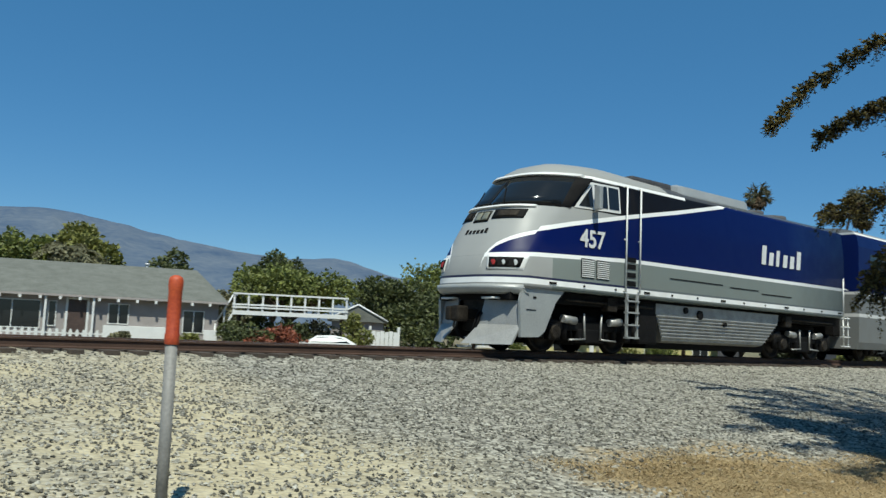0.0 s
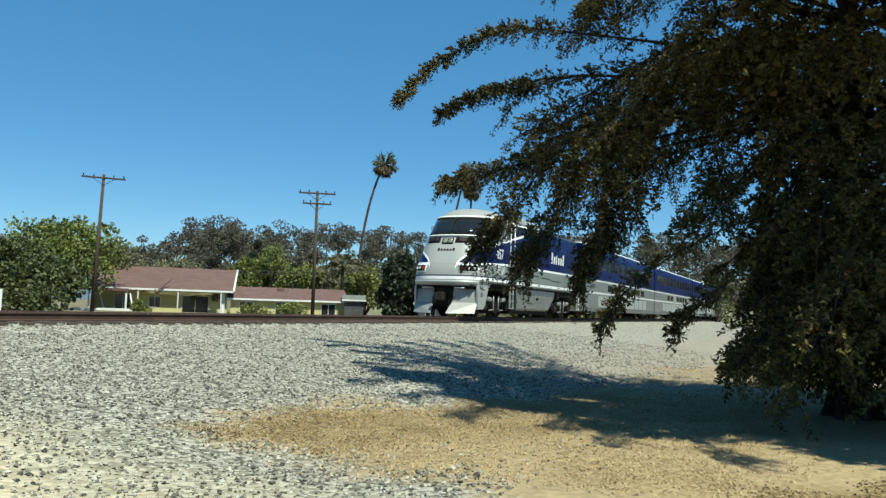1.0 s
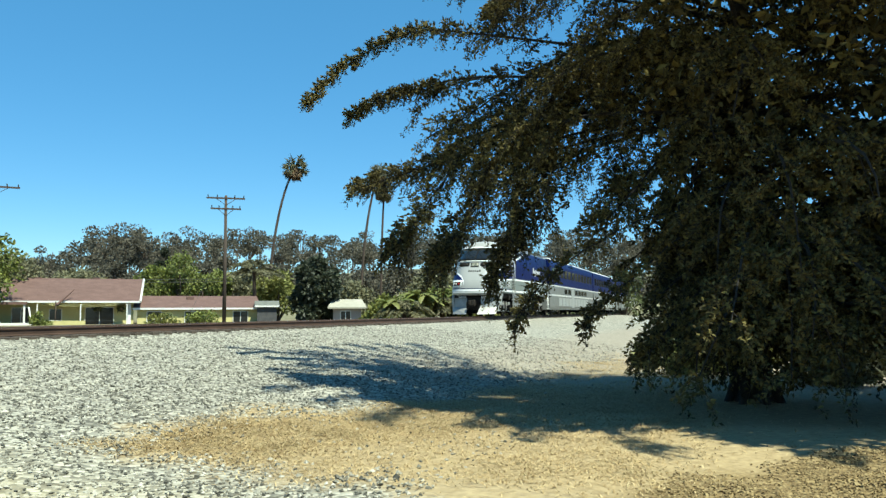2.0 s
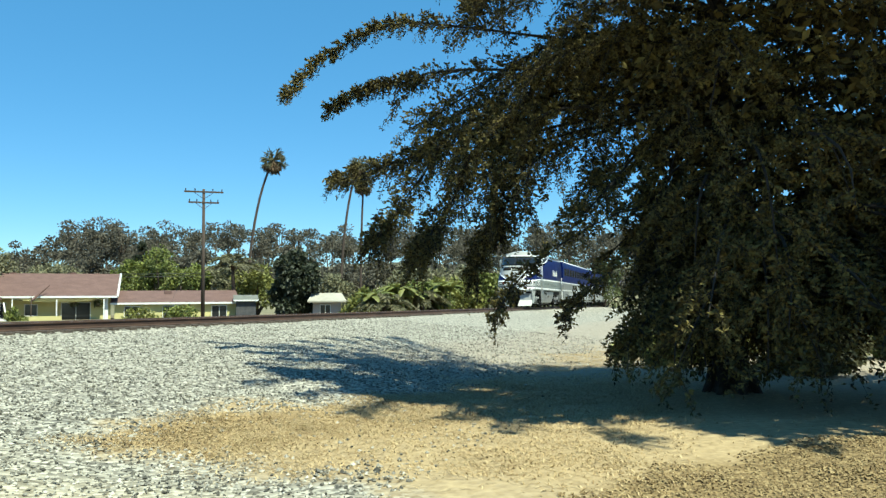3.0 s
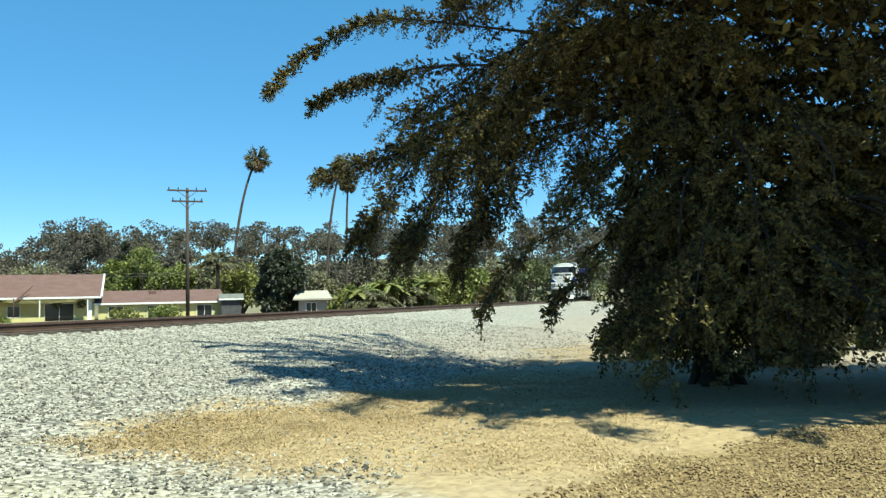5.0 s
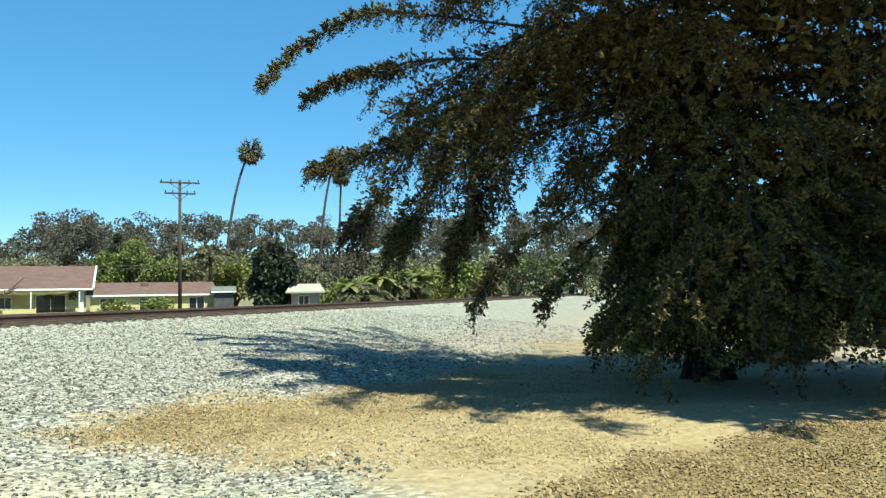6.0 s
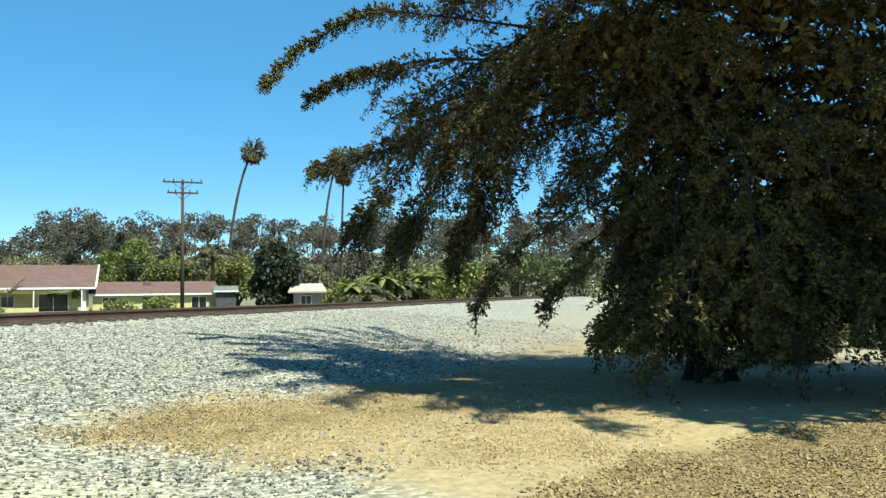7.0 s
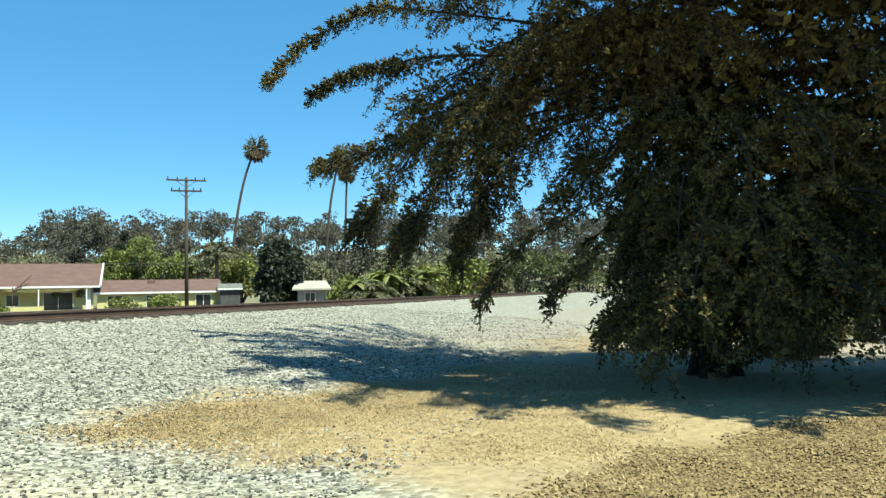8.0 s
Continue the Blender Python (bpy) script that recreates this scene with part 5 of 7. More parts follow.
def grey_house():
    h = empty("house", 9.17, 51.19, 0.3, -16.86, "low grey stucco ranch house with shingle roof and white trim", "house")
    part("wall", boxes((-7.5, 11.6, 0, 8.5, -0.6, 2.5)), M_STUCCO, h)
    part("roof", gable_roof(-7.5, 11.6, 0, 8.5, 2.5, 4.75, 0.5, 1.6), M_SHINGLE, h)
    window(h, -2.4, 1.85, 0.7, 2.2, 2)
    window(h, 2.3, 2.65, 0.85, 2.2, 0)
    window(h, 5.45, 6.5, 1.1, 2.2, 1)
    window(h, 9.6, 10.75, 0.75, 2.0, 1)
    window(h, -6.4, -4.4, 1.0, 2.2, 1)
    door = part("door", boxes((3.3, 4.25, -0.05, 0.05, -0.05, 2.35), bev=0.01), M_DOOR, h)
    part("door_frame", boxes((3.16, 3.28, -0.07, 0.03, -0.1, 2.45), (4.27, 4.39, -0.07, 0.03, -0.1, 2.45), (3.16, 4.39, -0.07, 0.03, 2.37, 2.47)), M_WHITE, h)
    for x in (-3.0, -0.5, 2.13, 4.62):
        part("porch_post", boxes((x - 0.06, x + 0.06, -0.42, -0.3, -0.6, 2.5), bev=0.01), M_WHITE, h)
    part("fascia", boxes((-8.0, 12.1, -0.53, -0.502, 2.5, 2.63)), M_STUCCO, h)
    for i in range(19):
        x = -7.4 + i * 1.02
        part("rafter_tail", boxes((x, x + 0.14, -0.6, -0.3, 2.33, 2.497)), M_WHITE, h)
    part("low_wall", boxes((5.2, 9.4, -0.14, -0.005, -0.6, 0.98), bev=0.02), M_WHITE, h)
    part("low_wall", boxes((10.8, 11.6, -0.14, -0.005, -0.6, 0.92), bev=0.02), M_WHITE, h)
    bm = bmesh.new()
    rod(bm, (7.5, 6.2, 4.0), (7.5, 6.2, 5.0), 0.09)
    rod(bm, (7.5, 6.2, 5.0), (7.5, 6.2, 5.12), 0.15)
    part("vent_pipe", bm, M_WHITE, h)
    f = empty("picket_fence", 8.6, 50.1, 0.0, -16.86, "low white wooden picket fence in front of the house", "fence")
    for z in (0.32, 0.72):
        part("fence_rail", boxes((-7, 5.7, 0.02, 0.06, z, z + 0.08)), M_WHITE, f)
    pk = bmesh.new()
    vs = [(-0.085, 0), (0.085, 0), (0.085, 0.85), (0, 0.97), (-0.085, 0.85)]
    a = [pk.verts.new((x, -0.02, z)) for x, z in vs]
    b = [pk.verts.new((x, 0.015, z)) for x, z in vs]
    pk.faces.new(a)
    pk.faces.new(b[::-1])
    for i in range(5):
        pk.faces.new((a[i], b[i], b[(i + 1) % 5], a[(i + 1) % 5]))
    bmesh.ops.recalc_face_normals(pk, faces=pk.faces)
    one = part("picket", pk, M_WHITE, f)
    for i in range(37):
        o = one if i == 0 else new("picket", one.data)
        o.parent = f
        o.location = (-6.9 + i * 0.345, 0, 0.05 + random.uniform(-0.02, 0.02))


grey_house()


def balcony_deck():
    d = empty("raised_deck", 21.0, 47.4, 0.2, -27.7, "raised white timber deck with slatted railing beside the house", "deck")
    part("floor_boards", boxes((0, 6.9, 0, 2.6, 2.16, 2.24), bev=0.01), M_WHITE, d)
    part("fascia_board", boxes((-0.03, 6.93, -0.06, -0.005, 2.05, 2.3)), M_WHITE, d)
    for k in range(9):
        x = 0.05 + k * 0.85
        part("railing_post", boxes((x - 0.06, x + 0.06, -0.05, 0.05, 2.302, 3.32), bev=0.01), M_WHITE, d)
    for z in (2.45, 2.62, 3.28):
        part("railing_rail", boxes((-0.05, 6.95, -0.1, -0.052, z, z + 0.1)), M_WHITE, d)
    for x in (0.05, 6.85):
        for z in (2.45, 2.62, 3.28):
            part("railing_rail", boxes((x - 0.03, x + 0.03, 0.06, 2.55, z, z + 0.09)), M_WHITE, d)
    for x in (0.3, 3.4, 6.7):
        for y in (0.2, 2.4):
            part("support_post", boxes((x - 0.07, x + 0.07, y - 0.07, y + 0.07, -0.4, 2.158)), M_POLE, d)
    st = bmesh.new()
    for y in (0.1, 0.9):
        q = [(-0.02, 2.2), (-1.0, 0.4), (-1.0, 0.15), (-0.02, 1.95)]
        a = [st.verts.new((x, y, z)) for x, z in q]
        b = [st.verts.new((x, y + 0.05, z)) for x, z in q]
        st.faces.new(a)
        st.faces.new(b[::-1])
        for i in range(4):
            st.faces.new((a[i], b[i], b[(i + 1) % 4], a[(i + 1) % 4]))
    for i in range(9):
        box(st, -0.2 - i * 0.1, 0.0 - i * 0.1, 0.15, 0.9, 2.0 - i * 0.19, 2.04 - i * 0.19)
    bmesh.ops.recalc_face_normals(st, faces=st.faces)
    part("stair", st, M_WHITE, d)
    rail = bmesh.new()
    rod(rail, (0, 0.05, 3.3), (-1.0, 0.05, 1.4), 0.05)
    rod(rail, (-0.5, 0.05, 2.3), (-0.5, 0.05, 1.2), 0.05)
    rod(rail, (-1.0, 0.05, 1.45), (-1.0, 0.05, -0.1), 0.06)
    part("stair_rail", rail, M_WHITE, d)


balcony_deck()


def red_house():
    h = empty("house", 55.05, 64.77, -0.3, -44.5, "cream stucco house with red-brown shingle roof and patio", "house")
    part("wall", boxes((0, 12.3, 0, 9, -0.5, 2.9)), M_CREAM, h)
    part("roof", gable_roof(0, 12.3, -0.4, 9, 2.85, 5.25, 0.5, -0.7), M_REDROOF, h)
    part("fascia", boxes((-0.5, 12.8, -0.93, -0.902, 2.8, 2.98)), M_WHITE, h)
    bm = bmesh.new()
    rod(bm, (12.82, -0.92, 2.92), (13.53, 4.3, 5.24), 0.11, sides=6)
    part("barge_board", bm, M_WHITE, h)
    # patio roof that steps down over the left part
    part("patio_roof", boxes((-0.4, 3.2, -2.6, -0.94, 2.72, 2.84), (-0.4, 3.2, -2.66, -2.602, 2.62, 2.86)), M_REDROOF, h)
    for x in (-0.2, 3.0):
        part("patio_post", boxes((x - 0.08, x + 0.08, -2.55, -2.4, -0.5, 2.72)), M_WHITE, h)
    window(h, 1.9, 3.4, 0.5, 2.35, 1, name="sliding_door")
    window(h, 8.05, 10.5, 0.45, 2.35, 1, name="sliding_door")
    window(h, 5.0, 6.0, 1.2, 2.2, 1)
    part("corner_post", boxes((11.75, 12.05, -0.3, -0.005, -0.5, 2.8)), M_WHITE, h)
    part("planter_wall", boxes((4.0, 8.0, -3.0, -2.8, -0.5, 1.15)), M_CREAM, h)
    for x, z in ((3.6, 5.32), (8.8, 5.35), (11.0, 5.3)):
        part("roof_vent", boxes((x, x + 0.6, 4.2, 4.7, z - 0.25, z), bev=0.03), M_REDROOF, h)
    g = empty("house", 64.05, 55.9, -0.3, -50.0, "low cream house wing with red-brown shingle roof", "house")
    part("wall", boxes((0, 11.4, 0, 7, -0.5, 2.25)), M_CREAM, g)
    part("roof", gable_roof(0, 11.4, 0, 7, 2.2, 3.55, 0.4, 0.15), M_REDROOF, g)
    part("fascia", boxes((-0.4, 11.8, -0.43, -0.402, 2.14, 2.32)), M_WHITE, g)
    window(g, 0.9, 2.2, 1.0, 1.95, 1)
    window(g, 4.4, 5.8, 0.9, 1.95, 1)
    window(g, 9.0, 10.4, 0.9, 1.95, 1)
    part("roof_vent", boxes((4.6, 5.3, 2.2, 2.7, 3.1, 3.5), bev=0.05), M_REDROOF, g)
    bm = bmesh.new()
    rod(bm, (6.2, 3.4, 3.3), (6.2, 3.4, 4.0), 0.06)
    part("vent_pipe", bm, M_POLE, g)
    # patio shade, low wall and leaning boards on the house
    bm = bmesh.new()
    rows = []
    for i in range(9):
        x = 4.0 + 7.6 * i / 8
        sag = 0.28 * math.sin(math.pi * i / 8)
        rows.append([bm.verts.new((x, -0.95, 2.78 - 0.3 * sag)), bm.verts.new((x, -1.45, 2.66 - sag))])
    for ra, rb in zip(rows, rows[1:]):
        bm.faces.new((ra[0], ra[1], rb[1], rb[0])).smooth = True
    bmesh.ops.solidify(bm, geom=bm.faces[:], thickness=0.03)
    part("shade_cloth", bm, M_CREAM, h, "sagging cream shade cloth")
    for x in (4.0, 7.6, 11.6):
        part("patio_post", boxes((x - 0.05, x + 0.05, -1.55, -1.46, -0.5, 2.68)), M_WHITE, h)
    part("low_wall", boxes((-1.5, 4.0, -3.3, -3.1, -0.5, 1.0), bev=0.02), M_WHITE, h)
    for x, lean in ((0.6, 0.9), (3.3, 0.5)):
        bm = bmesh.new()
        rod(bm, (x + lean, -1.9, -0.4), (x, -1.0, 2.4), 0.07, sides=6)
        part("leaning_board", bm, M_WHITE, h)
    for az, r, z in ((8.0, 84.5, 1.9), (9.4, 84.5, 1.85)):
        bx, by = bearing(az, r)
        hb = empty("hanging_basket", bx, by, z, 0, "trailing plant in a basket hung under the eave", "hanging plant", "hanging plants on the patio")
        bm = bmesh.new()
        rod(bm, (0, 0, -0.15), (0, 0, 0.12), 0.12, 0.22, 10)
        part("basket", bm, M_POLE, hb)
        bm = bmesh.new()
        rod(bm, (0, 0, 0.1), (0, 0, 0.75), 0.012, sides=5)
        part("hanger", bm, M_POLE, hb)
        sp = Sprigs(np.random.default_rng(int(az * 10)))
        for _ in range(160):
            d = Vector(tuple(sp.rng.normal(size=3)))
            sp.add(Vector((0, 0, 0.12)) + d * 0.13, d + Vector((0, 0, -0.6)), sp.rng.uniform(0.12, 0.24))
        sp.mesh("foliage", M_LEAF_B, hb, 0.3)
    # a patio umbrella in front
    u = empty("patio_umbrella", 57.9, 59.8, 0, 0, "folded patio umbrella leaning on its pole", "umbrella")
    bm = bmesh.new()
    rod(bm, (0, 0, -0.3), (0, 0, 2.6), 0.05)
    part("pole", bm, M_POLE, u)
    bm = bmesh.new()
    bent(bm, [(0.1, 0, 2.3), (0.9, -0.2, 3.0), (1.7, -0.4, 3.7)], 0.12, 0.05)
    part("canopy", bm, M_REDROOF, u)


red_house()


def small_buildings():
    x, y = bearing(-6.4, 58)
    h = empty("house", x - 1.4, y + 0.8, 0, -33, "small grey gabled house behind the hedge", "house")
    part("wall", boxes((0, 3.6, 0, 4, -0.5, 2.2)), M_STUCCO, h)
    bm = gable_roof(0, 4, -1.8, 1.8, 2.2, 3.35, 0.3)
    for v in bm.verts:
        v.co = (v.co.y + 1.8, v.co.x, v.co.z)
    bmesh.ops.recalc_face_normals(bm, faces=bm.faces)
    part("roof", bm, M_SHINGLE, h)
    for s in (-1, 1):
        bm = bmesh.new()
        rod(bm, (1.8 + s * 2.1, -0.34, 2.28), (1.8, -0.34, 3.38), 0.07, sides=6)
        part("barge_board", bm, M_WHITE, h)
    x, y = bearing(-5.2, 52)
    g = empty("garden_gate", x, y, 0, -33, "white board gate with posts beside dark trees", "gate")
    for i in range(6):
        part("board", boxes((i * 0.27, i * 0.27 + 0.24, 0, 0.04, -0.4, 1.62 - 0.05 * (i % 2))), M_WHITE, g)
    for px in (-0.12, 1.66):
        part("gate_post", boxes((px - 0.08, px + 0.08, -0.06, 0.1, -0.4, 1.9), bev=0.02), M_WHITE, g)
    x, y = bearing(23.1, 78)
    s = empty("shed", x, y, 0, -62, "small grey shed with a pale flat roof", "shed")
    part("wall", boxes((0, 2.6, 0, 3, -0.4, 1.86)), M_STUCCO, s)
    part("roof", gable_roof(0, 2.6, 0, 3, 1.85, 2.75, 0.5, 0.4), M_TANROOF, s)
    window(s, 0.7, 1.6, 0.8, 1.6, 1)
    x, y = bearing(18.0, 84)
    s = empty("shed", x, y, -0.2, -56, "dark shed with a white eave board", "shed")
    part("wall", boxes((0, 1.9, 0, 3, -0.4, 2.3)), M_DARKROOF, s)
    part("roof", gable_roof(0, 1.9, 0, 3, 2.3, 2.9, 0.25), M_SHINGLE, s)
    part("fascia", boxes((-0.25, 2.15, -0.28, -0.252, 2.26, 2.42)), M_WHITE, s)


small_buildings()


def parked_car():
    x, y = bearing(-8.4, 49)
    c = empty("parked_car", x, y, -0.22, -30, "white compact car parked behind the track", "car")
    prof = [(-2.1, 0.35), (-2.15, 0.7), (-1.95, 0.95), (-1.1, 1.02), (-0.45, 1.42), (0.5, 1.47), (1.2, 1.36), (1.85, 0.98), (2.1, 0.85), (2.12, 0.4)]
    bm = bmesh.new()
    rows = []
    for yy, k in ((-0.86, 0.0), (-0.78, 0.6), (-0.6, 1.0), (0.6, 1.0), (0.78, 0.6), (0.86, 0.0)):
        rows.append([bm.verts.new((px, yy, pz if pz < 1.0 else 1.0 + (pz - 1.0) * k)) for px, pz in prof])
    for a, b in zip(rows, rows[1:]):
        for i in range(len(prof)):
            bm.faces.new((a[i], a[(i + 1) % len(prof)], b[(i + 1) % len(prof)], b[i])).smooth = True
    bm.faces.new(rows[0])
    bm.faces.new(rows[-1][::-1])
    bmesh.ops.recalc_face_normals(bm, faces=bm.faces)
    part("body", bm, M_WHITE, c)
    for s in (-1, 1):
        for q in ([(-0.85, 1.04), (-0.4, 1.33), (0.22, 1.37), (0.22, 1.04)], [(0.3, 1.04), (0.3, 1.37), (0.95, 1.32), (1.45, 1.04)]):
            bm = bmesh.new()
            a = [bm.verts.new((u, s * (0.87 - 0.45 * (v - 1.0)), v)) for u, v in q]
            b = [bm.verts.new((u, s * (0.8 - 0.45 * (v - 1.0)), v)) for u, v in q]
            bm.faces.new(a)
            bm.faces.new(b[::-1])
            for i in range(4):
                bm.faces.new((a[i], b[i], b[(i + 1) % 4], a[(i + 1) % 4]))
            bmesh.ops.recalc_face_normals(bm, faces=bm.faces)
            part("side_window", bm, M_GLASS, c)
    for wx in (-1.3, 1.3):
        for s in (-1, 1):
            bm = bmesh.new()
            lathe_y(bm, [(0.2, s * 0.68), (0.31, s * 0.7), (0.31, s * 0.86), (0.2, s * 0.885)], wx, 0.31, 18)
            part("wheel", bm, M_BLACK, c)
    bm = bmesh.new()
    a = [bm.verts.new(p) for p in ((-1.06, -0.66, 1.07), (-1.06, 0.66, 1.07), (-0.5, 0.54, 1.42), (-0.5, -0.54, 1.42))]
    b = [bm.verts.new(v.co + Vector((0.06, 0, -0.05))) for v in a]
    bm.faces.new(a)
    bm.faces.new(b[::-1])
    for i in range(4):
        bm.faces.new((a[i], b[i], b[(i + 1) % 4], a[(i + 1) % 4]))
    bmesh.ops.recalc_face_normals(bm, faces=bm.faces)
    part("windshield", bm, M_GLASS, c)


parked_car()


def utility_pole(az, r, height, lean, arms, turn, label):
    x, y = bearing(az, r)
    p = empty("utility_pole", x, y, -0.2, turn, label, "utility pole", "poles along the yards")
    bm = bmesh.new()
    rod(bm, (0, 0, -0.5), (lean, 0, height), 0.17, 0.11, 12)
    part("pole", bm, M_POLE, p)
    for z, w in arms:
        cx = lean * z / height
        part("crossarm", boxes((cx - w, cx + w, -0.16, -0.06, z - 0.07, z + 0.07), bev=0.01), M_POLE, p)
        for k in (-0.92, -0.45, 0.45, 0.92):
            bm = bmesh.new()
            rod(bm, (cx + k * w, -0.11, z + 0.07), (cx + k * w, -0.11, z + 0.27), 0.035, 0.05, 8)
            part("insulator", bm, M_DIRTY, p)
        for s in (-1, 1):
            bm = bmesh.new()
            rod(bm, (cx, -0.1, z - 0.6), (cx + s * w * 0.5, -0.1, z - 0.05), 0.025, sides=6)
            part("brace", bm, M_POLE, p)
    return p


utility_pole(1.8, 72, 11.8, 0.32, ((11.5, 1.65),), -38, "tall weathered wooden utility pole with one crossarm")
utility_pole(15.85, 72, 11.65, 0.0, ((11.4, 1.6), (10.5, 1.25)), -50, "wooden utility pole with two crossarms")
M_WIRE = mat("cable_black", (0.012, 0.012, 0.012), (0.03, 0.03, 0.03), 3, 20, 0.6)


def wire(name, a, b, sag, r=0.028):
    bm = bmesh.new()
    pts = [tuple(Vector(a).lerp(Vector(b), k / 14) - Vector((0, 0, sag * 4 * (k / 14) * (1 - k / 14)))) for k in range(15)]
    bent(bm, pts, r, r, 5)
    tagged(part(name, bm, M_WIRE), "thin black cable strung between the poles", "cable", "cables")


_p1, _p2 = bearing(1.9, 72), bearing(15.85, 72)
for _z in (4.9, 5.2):
    wire("cable", (*bearing(-2, 95), _z), (*bearing(16.5, 95), _z + 0.1), 0.2)
wire("cable", (_p2[0], _p2[1], 7.5), (*bearing(13.2, 66), 0.3), 0.0, 0.012)


def fan_palm(az_base, az_top, r, top, crown, label):
    """A slender palm whose trunk bends towards its crown of fans over a dead skirt."""
    rng = np.random.default_rng(int(az_top * 10))
    x, y = bearing(az_base, r)
    x2, y2 = bearing(az_top, r)
    p = empty("fan_palm", x, y, 0, 0, label, "palm tree", "tall palms")
    dx, dy = x2 - x, y2 - y
    q = [(0, 0, -0.4), (dx * 0.12, dy * 0.12, top * 0.5), (dx * 0.45, dy * 0.45, top * 0.82), (dx, dy, top)]
    bm = bmesh.new()
    bent(bm, [bez(q, k / 12) for k in range(13)], 0.2, 0.13, 10)
    part("trunk", bm, M_POLE, p)
    for name, mat_, n, lo, hi, ln in (("fronds", M_FROND, 44, -0.55, 1.2, 0.85), ("dead_skirt", M_DEAD, 60, -1.45, -0.5, 0.75)):
        sp = Sprigs(rng)
        for _ in range(n):
            a, e = rng.uniform(0, 6.283), rng.uniform(lo, hi)
            d = Vector((math.cos(a), math.sin(a), math.tan(max(-1.3, min(1.3, e))))).normalized()
            hub = Vector((dx, dy, top))
            sp.add(hub, d, crown * 0.6)
            base = hub + d * crown * rng.uniform(0.35, 0.6)
            for k in range(11):
                f = d * 0.75 + Vector(tuple(rng.normal(size=3))) * 0.4 + Vector((0, 0, -0.14 * k))
                sp.add(base, f, crown * ln * rng.uniform(0.3, 0.55))
        sp.mesh(name, mat_, p, 0.085)


fan_palm(18.6, 20.42, 105, 19.8, 2.1, "tall slender fan palm with a bent trunk and brown skirt")
fan_palm(24.9, 26.2, 110, 19.9, 2.1, "tall fan palm leaning beside its neighbour")
fan_palm(26.35, 26.6, 118, 18.8, 2.0, "straight tall fan palm among the trees")


def feather_palm(az, r, top, crown, label):
    rng = np.random.default_rng(int(az * 10 + 400))
    x, y = bearing(az, r)
    p = empty("feather_palm", x, y, 0, 0, label, "palm tree", "low palms")
    bm = bmesh.new()
    bent(bm, [(0, 0, -0.4), (0.1, 0, top * 0.5), (0, 0.1, top)], 0.25, 0.18, 9)
    part("trunk", bm, M_POLE, p)
    sp = Sprigs(rng)
    for i in range(26):
        a, e = i * 2.4, rng.uniform(-0.2, 1.1)
        d = Vector((math.cos(a) * math.cos(e), math.sin(a) * math.cos(e), math.sin(e)))
        q = [Vector((0, 0, top)), Vector((0, 0, top)) + d * crown * 0.7, Vector((0, 0, top - crown * 0.3)) + Vector((d.x, d.y, d.z * 0.4)) * crown * 1.15]
        for k in range(22):
            t = 0.12 + 0.88 * k / 22
            c = bez(q, t)
            al = (bez(q, min(1, t + 0.05)) - bez(q, t - 0.05)).normalized()
            sd = al.cross(Vector((0, 0, 1))).normalized()
            for s in (-1, 1):
                sp.add(c, al * 0.7 + sd * s + Vector((0, 0, -0.35 + rng.normal() * 0.15)), crown * 0.3 * (1.1 - 0.6 * t))
    sp.mesh("fronds", M_FROND if az > 10 else M_LEAF_C, p, 0.11)


feather_palm(17.8, 92, 6.2, 3.0, "feathery palm with long arching fronds")
feather_palm(-25.0, 64, 6.0, 2.6, "grey-green palm behind the roof")
feather_palm(-23.4, 66, 5.2, 2.2, "grey-green palm behind the roof")
feather_palm(28.0, 66, 1.6, 2.4, "low palm beside the railway fence")
feather_palm(30.6, 72, 1.9, 2.5, "low palm beside the railway fence")


